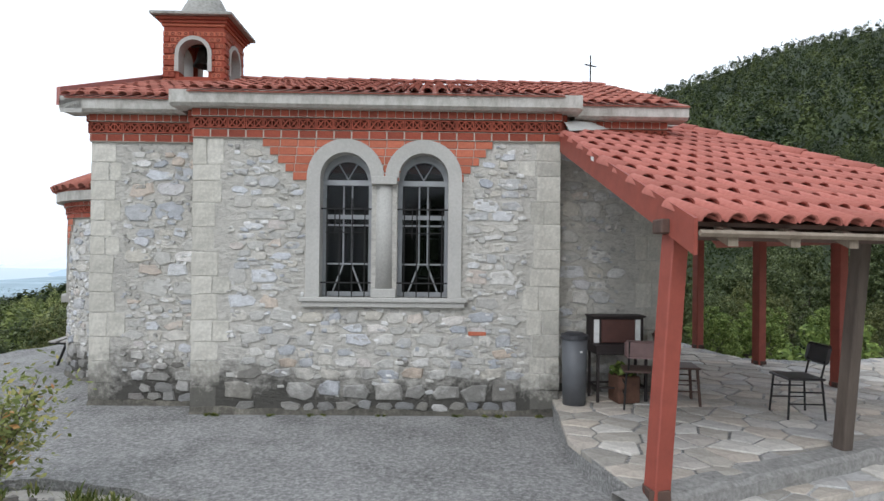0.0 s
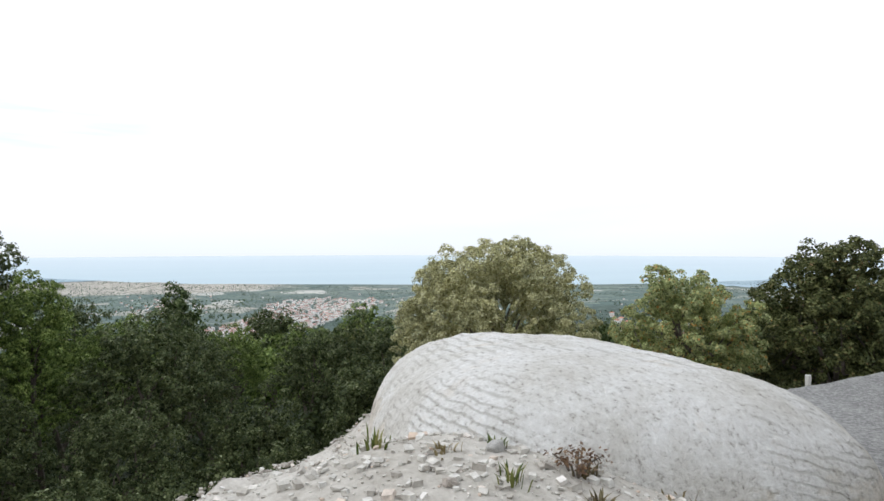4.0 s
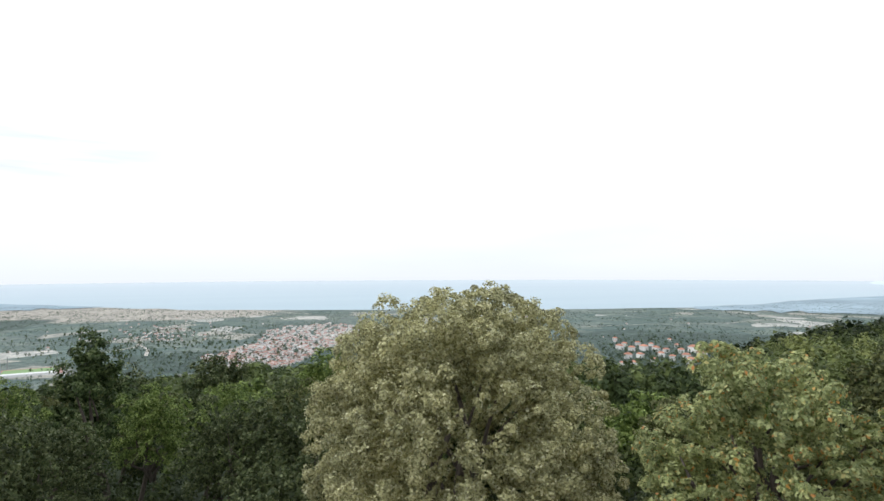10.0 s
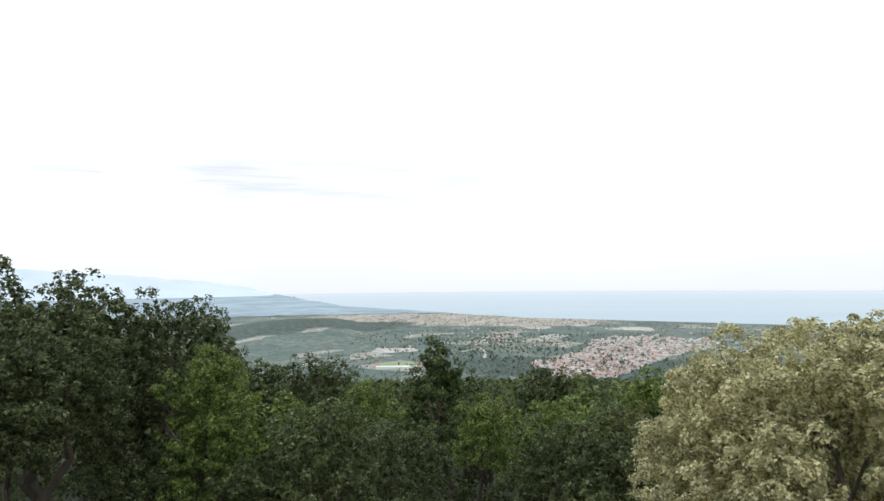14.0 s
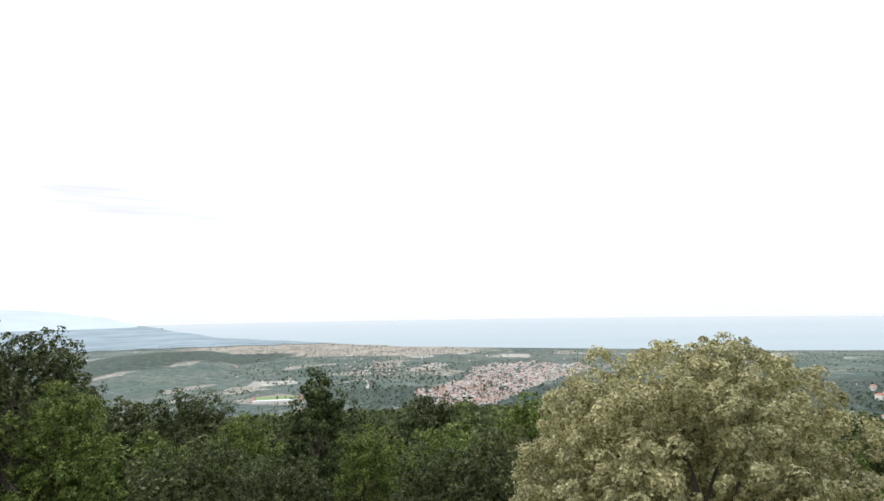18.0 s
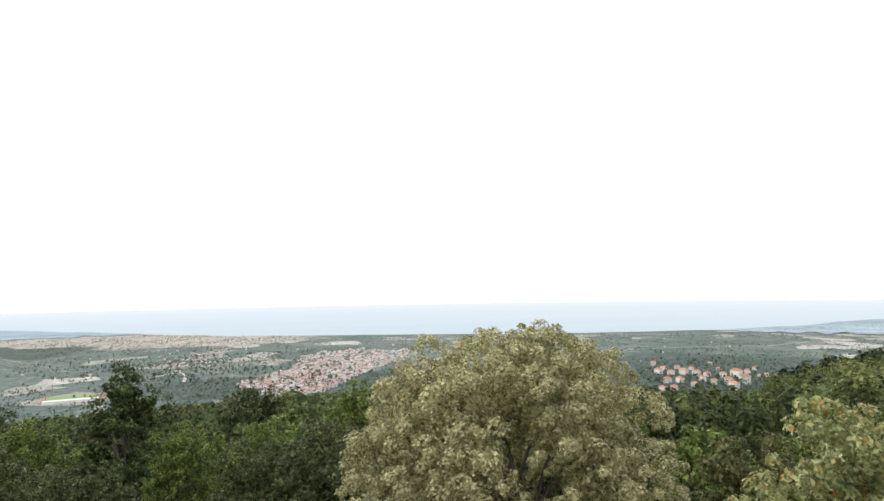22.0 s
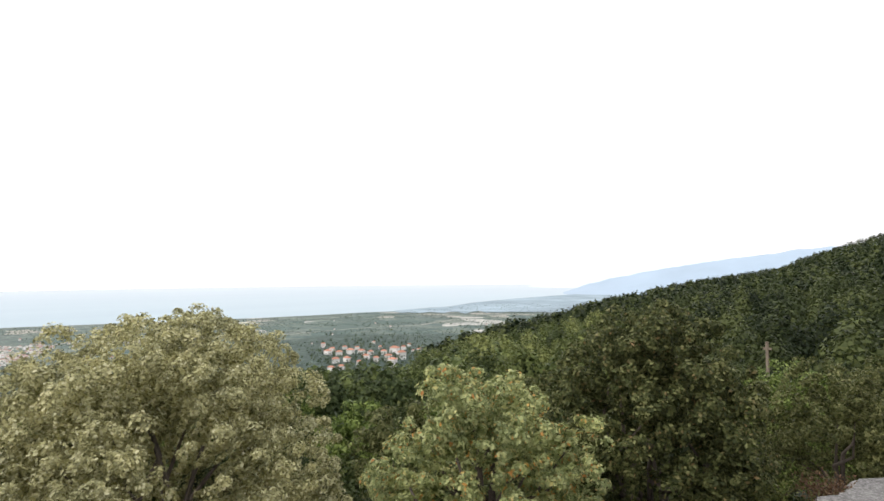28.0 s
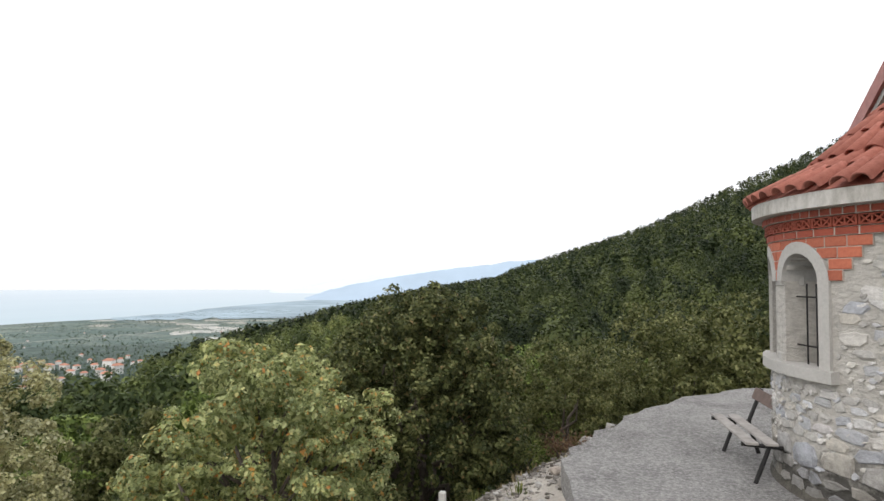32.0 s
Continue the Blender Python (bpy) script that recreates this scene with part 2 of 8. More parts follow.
PORCH_TILE = surface("porch_tile", [(0.3, (0.34, 0.1, 0.075)), (0.7, (0.45, 0.15, 0.115))], [(0.3, (0.28, 0.08, 0.06)), (0.7, (0.5, 0.19, 0.15))], 1.5, 25, 0.85, 0.3, 0.004, spread=0.12)
RED_PAINT = plain("red_paint", (0.27, 0.06, 0.04), 0.55)
MAUVE = plain("mauve_paint", (0.36, 0.14, 0.12), 0.6)
WOOD = surface("wood", [(0.3, (0.16, 0.12, 0.085)), (0.7, (0.36, 0.3, 0.23))], [(0.3, (0.12, 0.09, 0.065)), (0.7, (0.4, 0.34, 0.27))], 1.5, 9, 0.85, 0.5, 0.006, (1, 1, 0.15))
DARK_WOOD = surface("dark_wood", [(0.3, (0.05, 0.028, 0.02)), (0.7, (0.11, 0.06, 0.045))], [(0.3, (0.04, 0.025, 0.02)), (0.7, (0.13, 0.075, 0.055))], 1.5, 12, 0.7, 0.4, 0.004)
IRON = plain("black_iron", (0.018, 0.017, 0.017), 0.5, 0.3)
GREY_METAL = plain("grey_metal", (0.3, 0.31, 0.32), 0.5, 0.3)
BRONZE = plain("bronze", (0.05, 0.05, 0.045), 0.45, 0.7)


def rubble_material(name, stops):
    m, n, l, b = material(name, 0.95)
    g = n.new("ShaderNodeNewGeometry")
    r = ramp(n, stops)
    l.new(g.outputs["Random Per Island"], r.inputs[0])
    k = noise_node(n, l, 18, 5, 0.7)
    r1 = ramp(n, [(0.3, (0.68, 0.67, 0.66)), (0.7, (1.2, 1.2, 1.2))])
    l.new(k.outputs["Fac"], r1.inputs[0])
    l.new(mix(n, l, r.outputs[0], r1.outputs[0], 1.0, "MULTIPLY"), b.inputs["Base Color"])
    bumped(n, l, b, k.outputs["Fac"], 0.5, 0.01)
    return m


# ---- mesh helpers ----
def part(name, bm, mat, parent=None, label="", smooth=False):
    me = bpy.data.meshes.new(name)
    bm.normal_update()
    bm.to_mesh(me)
    bm.free()
    if mat:
        me.materials.append(mat)
    if smooth:
        me.shade_smooth()
    ob = new(name, me)
    ob.parent = parent
    return tagged(ob, label)


def sheet(name, verts, faces, mat, parent=None, label="", smooth=False):
    me = bpy.data.meshes.new(name)
    me.from_pydata(verts if isinstance(verts, list) else verts.tolist(), [], faces if isinstance(faces, list) else faces.tolist())
    if mat:
        me.materials.append(mat)
    if smooth:
        me.shade_smooth()
    ob = new(name, me)
    ob.parent = parent
    return tagged(ob, label)


def thing(name, m, label, category, group="", kind=""):
    ob = new(name)
    ob.empty_display_size = 0.2
    ob.matrix_world = m
    return tagged(ob, label, category, group, kind)


def box(bm, x0, x1, y0, y1, z0, z1, bevel=0.0, m=None):
    r = bmesh.ops.create_cube(bm, size=1.0, matrix=Matrix.Translation(((x0 + x1) / 2, (y0 + y1) / 2, (z0 + z1) / 2)) @ Matrix.Diagonal((x1 - x0, y1 - y0, z1 - z0, 1)))
    if bevel:
        e = list({e for v in r["verts"] for e in v.link_edges})
        r = bmesh.ops.bevel(bm, geom=e, offset=bevel, segments=1, affect="EDGES")
    if m is not None:
        bmesh.ops.transform(bm, matrix=m, verts=list({v for f in bm.faces for v in f.verts}) if bevel else r["verts"])
    return bm


def boxed(*a, **k):
    return box(bmesh.new(), *a, **k)


def tube(bm, a, b, r0, r1=None, sides=8, caps=True):
    a, b = Vector(a), Vector(b)
    r1 = r0 if r1 is None else r1
    d = b - a
    q = d.to_track_quat("Z", "Y").to_matrix().to_4x4()
    bmesh.ops.create_cone(bm, cap_ends=caps, segments=sides, radius1=r0, radius2=r1, depth=d.length, matrix=Matrix.Translation((a + b) / 2) @ q)
    return bm


def extruded(bm, outline, depth, m):
    """A closed outline in its own xy plane, made depth thick along z, laid at m."""
    lo = [bm.verts.new(m @ Vector((x, y, 0))) for x, y in outline]
    hi = [bm.verts.new(m @ Vector((x, y, depth))) for x, y in outline]
    bm.faces.new(list(reversed(lo)))
    bm.faces.new(hi)
    for i in range(len(lo)):
        j = (i + 1) % len(lo)
        bm.faces.new((lo[i], lo[j], hi[j], hi[i]))
    return bm


def smoothstep(a, b, x):
    k = np.clip((x - a) / (b - a), 0, 1)
    return k * k * (3 - 2 * k)


def fractal(x, y, s, seed=0.0):
    v = 0.0
    for k, amp in ((1, 0.5), (2.1, 0.27), (4.3, 0.15), (8.9, 0.08)):
        v += amp * noise.noise(Vector((x * k / s + seed, y * k / s - seed, seed * 1.7 + k)))
    return v


# ---- the lie of the land ----
PLATEAU = [(-4.4, -3.5), (-7.6, -0.8), (-8.5, -0.1), (-9.2, 0.8), (-9.4, 2.1), (-8.9, 4.0), (-8.5, 7.0), (-8.7, 9.6), (-8.1, 11.0), (-7.2, 12.3), (-6.5, 13.5), (-5.6, 14.7), (-3, 15.9), (3.5, 15.5), (5.6, 12.6), (6.2, 10.3), (9.0, 11.0), (14, 12), (17, 4), (10, -9), (-2, -10)]
PX = np.array(PLATEAU)


def outside(x, y):
    """Metres beyond the edge of the level ground (negative inside), for arrays."""
    x, y = np.atleast_1d(np.asarray(x, float)), np.atleast_1d(np.asarray(y, float))
    d, inside = np.full(x.shape, 1e9), np.zeros(x.shape, bool)
    for (ax, ay), (bx, by) in zip(PX, np.roll(PX, -1, 0)):
        ex, ey = bx - ax, by - ay
        k = np.clip(((x - ax) * ex + (y - ay) * ey) / (ex * ex + ey * ey), 0, 1)
        d = np.minimum(d, np.hypot(x - ax - k * ex, y - ay - k * ey))
        cut = (ay > y) != (by > y)
        with np.errstate(divide="ignore", invalid="ignore"):
            inside ^= cut & (x < (bx - ax) * (y - ay) / (by - ay) + ax)
    return np.where(inside, -d, d)


# Azimuth in degrees west of +y; the skyline of the wooded hill, the foot of the slope and the coast by azimuth.
AZ_SKY = [-180, -140, -100, -60, -39, -34.3, -30, -21.2, -17.1, -13.2, -5.7, 2.7, 9.3, 13.4, 15.4, 24.7, 31, 33.5, 36.4, 40, 44, 48, 52, 57, 150, 180]
EL_SKY = [6, 14, 20, 20, 18.0, 17.6, 17.4, 15.0, 13.8, 11.2, 8.2, 4.4, 2.3, 1.0, 0.0, -1.5, -3.1, -4.2, -5.0, -6.1, -8.0, -10.0, -11.6, -12.5, -12, -3]
AZ_COAST = [30, 33.7, 39.3, 41.9, 44.2, 48.7, 54, 62.2, 70, 77.5, 85, 94, 102.3, 107.5, 112.3, 115.9, 118.4]
R_COAST = [2850, 2600, 2170, 1985, 1770, 1620, 1540, 1450, 1430, 1440, 1490, 1560, 1800, 2050, 2362, 3275, 4900]
SEA = -98.0
HUB = (-6.3, 3.0)


def land(x, y):
    """Height of the ground, for arrays."""
    x, y = np.atleast_1d(np.asarray(x, float)), np.atleast_1d(np.asarray(y, float))
    s = outside(x, y)
    top = 0.4 + 0.3 * smoothstep(4.6, 2.6, y) * smoothstep(6, 1, x) + 0.42 * np.exp(-((x + 4.9) ** 2 + (y - 1.75) ** 2) / 2.2)
    top = top - 0.4 * smoothstep(-7.0, -8.6, x) * smoothstep(3.5, 6, y) - 1.2 * smoothstep(3.4, 1.2, y) * smoothstep(-4.9, -8.0, x)
    dx, dy = x - HUB[0], y - HUB[1]
    r, az = np.hypot(dx, dy), np.degrees(np.arctan2(-dx, dy))
    el = np.interp(az, AZ_SKY, EL_SKY)
    up = smoothstep(-12, -8.8, el) * np.where(az > 4, 1 - smoothstep(500, 760, r), 1.0)
    near = top - 0.62 * np.clip(s, 0, 6.5) - 0.16 * np.clip(s - 6.5, 0, None)
    west = np.maximum(near, SEA + 1.4)
    reach = 480.0
    crest = 2.5 + np.tan(np.radians(el)) * reach - 4.5
    climb = np.clip((r - 35) / (reach - 35), 0, 1)
    hill = np.where(r < reach, -8 + (crest + 8) * climb ** 1.15, crest - 0.25 * (r - reach))
    north = np.where(s > 0, np.maximum(np.where(r < 60, near, -300), hill * smoothstep(8, 40, r) + near * (1 - smoothstep(8, 40, r))), near)
    z = west * (1 - up) + north * up
    coast = np.interp(az, AZ_COAST, R_COAST, left=2950, right=6000)
    seaward = (az > 24)
    shore = SEA + np.clip((coast - r) / 60.0, -1, 1) * 1.5
    z = np.where(seaward & (r > 300), np.minimum(z, shore), z)
    # low wooded rise on the plain
    z = z + 21 * np.exp(-((az - 117.0) / 5.0) ** 4 - ((r - 1230) / 230) ** 2)
    return np.where(s < 0, top, z)


def height(x, y):
    return float(land(x, y)[0])

# ---- ground: one sheet out to the coast ----
def ground_material():
    m, n, l, b = material("ground", 1.0)
    tc = n.new("ShaderNodeTexCoord")
    sep = n.new("ShaderNodeSeparateXYZ")
    geo = n.new("ShaderNodeNewGeometry")
    l.new(geo.outputs["Position"], sep.inputs[0])
    # near: pale rubble and dry soil
    a, c = noise_node(n, l, 0.9, 5), noise_node(n, l, 16, 6, 0.7)
    r1 = ramp(n, [(0.32, (0.3, 0.265, 0.215)), (0.5, (0.46, 0.425, 0.37)), (0.68, (0.6, 0.565, 0.515))])
    r2 = ramp(n, [(0.3, (0.26, 0.235, 0.2)), (0.7, (0.64, 0.61, 0.565))])
    l.new(a.outputs["Fac"], r1.inputs[0])
    l.new(c.outputs["Fac"], r2.inputs[0])
    near = mix(n, l, r1.outputs[0], r2.outputs[0], 0.5)
    # wooded slopes
    d = noise_node(n, l, 0.05, 6, 0.7)
    r3 = ramp(n, [(0.3, (0.012, 0.02, 0.008)), (0.7, (0.04, 0.06, 0.02))])
    l.new(d.outputs["Fac"], r3.inputs[0])
    # plain with fields, distant haze put into their bluish colours
    e = n.new("ShaderNodeTexVoronoi")
    e.inputs["Scale"].default_value = 0.021
    mp = n.new("ShaderNodeMapping")
    mp.inputs["Scale"].default_value = (0.7, 1.0, 0.0)
    mp.inputs["Rotation"].default_value = (0, 0, 0.15)
    l.new(tc.outputs["Object"], mp.inputs[0])
    l.new(mp.outputs[0], e.inputs["Vector"])
    gray = n.new("ShaderNodeSeparateXYZ")
    l.new(e.outputs["Color"], gray.inputs[0])
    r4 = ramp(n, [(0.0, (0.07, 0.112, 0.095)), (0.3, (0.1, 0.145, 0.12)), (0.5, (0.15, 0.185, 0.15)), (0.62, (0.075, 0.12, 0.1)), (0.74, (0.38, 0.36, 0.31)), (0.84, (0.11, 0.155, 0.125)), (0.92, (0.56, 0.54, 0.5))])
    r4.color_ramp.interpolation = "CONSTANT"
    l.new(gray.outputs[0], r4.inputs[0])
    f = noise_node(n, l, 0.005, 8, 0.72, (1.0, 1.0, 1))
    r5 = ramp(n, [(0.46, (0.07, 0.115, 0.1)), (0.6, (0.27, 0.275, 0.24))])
    l.new(f.outputs["Fac"], r5.inputs[0])
    fine = noise_node(n, l, 0.09, 8, 0.8)
    r6 = ramp(n, [(0.38, (0.55, 0.6, 0.6)), (0.5, (1.0, 1.0, 1.0)), (0.6, (1.35, 1.32, 1.28)), (0.68, (2.6, 2.4, 2.2))])
    l.new(fine.outputs["Fac"], r6.inputs[0])
    farmed = mix(n, l, r4.outputs[0], r5.outputs[0], 0.3)

    def spot(cx, cy, ux, uy, long, wide):
        """A soft-edged stretch of the plain round (cx, cy), long along (ux, uy)."""
        away = n.new("ShaderNodeVectorMath")
        away.operation = "SUBTRACT"
        away.inputs[1].default_value = (cx, cy, 0)
        l.new(geo.outputs["Position"], away.inputs[0])
        sums = []
        for vx, vy, size in ((ux, uy, long), (-uy, ux, wide)):
            d = n.new("ShaderNodeVectorMath")
            d.operation = "DOT_PRODUCT"
            d.inputs[1].default_value = (vx / size, vy / size, 0)
            l.new(away.outputs[0], d.inputs[0])
            q = n.new("ShaderNodeMath")
            q.operation = "POWER"
            a = n.new("ShaderNodeMath")
            a.operation = "ABSOLUTE"
            l.new(d.outputs["Value"], a.inputs[0])
            l.new(a.outputs[0], q.inputs[0])
            q.inputs[1].default_value = 2.0
            sums.append(q.outputs[0])
        t = n.new("ShaderNodeMath")
        l.new(sums[0], t.inputs[0])
        l.new(sums[1], t.inputs[1])
        u = n.new("ShaderNodeMath")
        u.operation = "MULTIPLY_ADD"
        u.inputs[1].default_value = 1.6
        l.new(f.outputs["Fac"], u.inputs[0])
        l.new(t.outputs[0], u.inputs[2])
        m = n.new("ShaderNodeMapRange")
        m.inputs["From Min"].default_value, m.inputs["From Max"].default_value = 1.9, 1.6
        l.new(u.outputs[0], m.inputs["Value"])
        return m.outputs[0]

    stubble = ramp(n, [(0.36, (0.16, 0.175, 0.145)), (0.46, (0.34, 0.31, 0.265)), (0.56, (0.42, 0.385, 0.33)), (0.66, (0.22, 0.23, 0.195))])
    l.new(fine.outputs["Fac"], stubble.inputs[0])
    farmed = mix(n, l, farmed, stubble.outputs[0], spot(-1545, -330, 0.28, 0.96, 430, 260))
    grove = ramp(n, [(0.3, (0.025, 0.048, 0.04)), (0.7, (0.06, 0.095, 0.072))])
    l.new(fine.outputs["Fac"], grove.inputs[0])
    farmed = mix(n, l, farmed, grove.outputs[0], spot(-1105, -558, 0.45, 0.89, 150, 320))
    farmed = mix(n, l, farmed, grove.outputs[0], spot(-700, 40, 0.0, 1.0, 230, 90))
    farmed = mix(n, l, farmed, grove.outputs[0], spot(-560, 470, 0.64, 0.77, 260, 260))
    # thin blue-grey haze mixed over the field colours
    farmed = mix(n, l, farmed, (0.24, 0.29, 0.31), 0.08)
    plain_c = mix(n, l, farmed, r6.outputs[0], 1.0, "MULTIPLY")
    low = n.new("ShaderNodeMapRange")
    low.inputs["From Min"].default_value, low.inputs["From Max"].default_value = -60, -80
    l.new(sep.outputs["Z"], low.inputs["Value"])
    mid = n.new("ShaderNodeVectorMath")
    mid.operation = "DISTANCE"
    mid.inputs[1].default_value = (-2, 6, 0)
    l.new(geo.outputs["Position"], mid.inputs[0])
    away = n.new("ShaderNodeMapRange")
    away.inputs["From Min"].default_value, away.inputs["From Max"].default_value = 12, 18
    l.new(mid.outputs["Value"], away.inputs["Value"])
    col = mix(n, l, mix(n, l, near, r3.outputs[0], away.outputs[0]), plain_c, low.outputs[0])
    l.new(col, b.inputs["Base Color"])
    bumped(n, l, b, c.outputs["Fac"], 0.7, 0.03)
    return m


def build_ground():
    rings = [0.0] + list(np.geomspace(0.35, 30, 62)) + list(np.geomspace(33, 4850, 70))
    steps = 480
    az = np.radians(np.arange(steps) * 360 / steps)
    vx, vy = [-5.0], [5.0]
    for r in rings[1:]:
        vx += list(-5.0 - r * np.sin(az))
        vy += list(5.0 + r * np.cos(az))
    vx, vy = np.array(vx), np.array(vy)
    vz = land(vx, vy)
    s = outside(vx, vy)
    for i in range(len(vx)):
        d = math.hypot(vx[i] + 5, vy[i] - 5)
        if d < 40:
            vz[i] += (0.1 if s[i] < 0 else 0.35) * fractal(vx[i], vy[i], 1.1 if s[i] < 0 else 3.0)
        elif vz[i] > SEA + 3:
            vz[i] += 0.02 * d ** 0.85 * fractal(vx[i], vy[i], 30 + 0.12 * d)
    faces = [(0, 1 + (k + 1) % steps, 1 + k)[::-1] for k in range(steps)]
    for r in range(len(rings) - 2):
        a, b = 1 + r * steps, 1 + (r + 1) * steps
        faces += [(a + k, a + (k + 1) % steps, b + (k + 1) % steps, b + k)[::-1] for k in range(steps)]
    ob = sheet("ground", np.stack([vx, vy, vz], 1), faces, ground_material(), smooth=True)
    tagged(ob, "stony hilltop ground falling to wooded slopes and a farmed plain", "ground", kind="structure")


build_ground()


def build_water():
    m, n, l, b = material("sea", 0.35)
    k = noise_node(n, l, 0.004, 4, 0.6, (1, 0.2, 1))
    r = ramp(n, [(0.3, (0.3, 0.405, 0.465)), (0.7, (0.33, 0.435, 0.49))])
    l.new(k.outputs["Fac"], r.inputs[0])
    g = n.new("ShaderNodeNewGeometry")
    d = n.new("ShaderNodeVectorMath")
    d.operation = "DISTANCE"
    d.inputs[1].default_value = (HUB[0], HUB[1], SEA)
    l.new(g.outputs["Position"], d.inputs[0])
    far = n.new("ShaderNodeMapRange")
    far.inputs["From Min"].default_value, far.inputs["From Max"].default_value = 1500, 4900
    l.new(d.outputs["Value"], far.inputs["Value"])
    # haze painted into the water: paler far out, with a faint glow
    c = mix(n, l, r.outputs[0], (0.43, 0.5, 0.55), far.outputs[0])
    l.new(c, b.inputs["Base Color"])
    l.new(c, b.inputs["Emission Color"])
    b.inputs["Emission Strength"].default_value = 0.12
    b.inputs["Specular IOR Level"].default_value = 0.1
    az = np.radians(np.linspace(20, 150, 66))
    v, f = [], []
    for a in az:
        for d in (900, 1800, 3000, 4990):
            v.append((HUB[0] - d * math.sin(a), HUB[1] + d * math.cos(a), SEA))
    for i in range(len(az) - 1):
        for j in range(3):
            f.append((i * 4 + j, i * 4 + j + 1, i * 4 + j + 5, i * 4 + j + 4)[::-1])
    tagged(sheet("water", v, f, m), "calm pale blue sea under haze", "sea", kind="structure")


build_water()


# ---- far mountains: plain backdrop beyond the wooded hill ----
def far_range(name, stops, distance, colour, label, glow):
    m, n, l, b = material(name, 1.0)
    k = noise_node(n, l, 0.004, 6, 0.6)
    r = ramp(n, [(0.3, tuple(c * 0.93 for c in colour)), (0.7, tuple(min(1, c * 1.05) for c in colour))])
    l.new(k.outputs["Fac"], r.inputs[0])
    # distant haze painted on: a bluish base colour that also glows
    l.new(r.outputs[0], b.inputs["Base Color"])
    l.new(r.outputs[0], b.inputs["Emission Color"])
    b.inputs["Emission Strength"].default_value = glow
    azs = np.linspace(stops[0][0], stops[-1][0], 120)
    els = np.interp(azs, [s[0] for s in stops], [s[1] for s in stops])
    v, f = [], []
    for a, e in zip(azs, els):
        w = math.radians(a)
        e += 0.12 * noise.noise(Vector((a * 0.6, distance, 0))) + 0.05 * noise.noise(Vector((a * 2.3, distance, 4)))
        for q in (0.0, 0.35, 1.0):
            d = distance * (0.86 + 0.14 * q)
            top = 2.5 + math.tan(math.radians(e)) * distance
            v.append((HUB[0] - d * math.sin(w), HUB[1] + d * math.cos(w), SEA - 5 + (top - SEA + 5) * q))
    for i in range(len(azs) - 1):
        for j in range(2):
            f.append((i * 3 + j, i * 3 + 3 + j, i * 3 + 4 + j, i * 3 + 1 + j)[::-1])
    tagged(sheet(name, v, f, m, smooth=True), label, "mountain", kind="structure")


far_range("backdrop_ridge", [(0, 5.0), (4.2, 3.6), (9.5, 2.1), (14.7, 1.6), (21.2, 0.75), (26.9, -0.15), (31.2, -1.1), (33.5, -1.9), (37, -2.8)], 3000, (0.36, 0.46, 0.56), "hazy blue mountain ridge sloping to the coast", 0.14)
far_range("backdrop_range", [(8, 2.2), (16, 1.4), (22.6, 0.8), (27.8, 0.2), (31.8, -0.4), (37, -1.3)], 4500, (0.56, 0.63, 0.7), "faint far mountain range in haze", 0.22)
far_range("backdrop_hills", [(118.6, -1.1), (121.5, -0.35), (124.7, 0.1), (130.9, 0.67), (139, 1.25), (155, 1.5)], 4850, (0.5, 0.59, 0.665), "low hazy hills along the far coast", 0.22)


def far_shore(name, az0, az1, inner, colour, label):
    """Flat land beyond the plain out to the water's edge, lost in haze put into its colour and glow."""
    m, n, l, b = material(name, 1.0)
    k = noise_node(n, l, 0.006, 7, 0.7)
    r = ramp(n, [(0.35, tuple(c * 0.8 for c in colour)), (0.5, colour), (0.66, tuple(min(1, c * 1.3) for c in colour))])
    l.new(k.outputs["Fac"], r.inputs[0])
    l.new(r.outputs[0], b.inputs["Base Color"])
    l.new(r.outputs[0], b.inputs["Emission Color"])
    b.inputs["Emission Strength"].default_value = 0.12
    v, f = [], []
    for a in np.linspace(az0, az1, 60):
        w = math.radians(a)
        edge = min(4860, float(np.interp(a, AZ_COAST, R_COAST))) + 25 * noise.noise(Vector((a * 1.7, 0, 2)))
        start = inner + 90 * noise.noise(Vector((a * 0.9, 3, 0)))
        for q in (0.0, 0.5, 1.0):
            d = start + (max(edge, start + 5) - start) * q
            v.append((HUB[0] - d * math.sin(w), HUB[1] + d * math.cos(w), SEA + 2.6))
    for i in range(59):
        for j in range(2):
            f.append((i * 3 + j, i * 3 + j + 1, i * 3 + j + 4, i * 3 + j + 3)[::-1])
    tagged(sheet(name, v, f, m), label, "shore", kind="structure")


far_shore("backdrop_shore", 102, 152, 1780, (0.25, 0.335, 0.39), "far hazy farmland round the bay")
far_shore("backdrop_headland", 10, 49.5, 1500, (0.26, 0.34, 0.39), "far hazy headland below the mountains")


# ---- chapel frame: u along the south front, v inward, w up ----
CH = pose(-2.82, 6.72, 0.48, 0, 0, 1.1)
AXIS_V, SET, WING = 3.05, 0.36, 1.34
FRONT = 4.15
APSE_R = 1.6
WEST = -WING
EAST = FRONT + WING
WALL_TOP = 3.11


def at(u, v, w=0.0):
    return CH @ Vector((u, v, w))


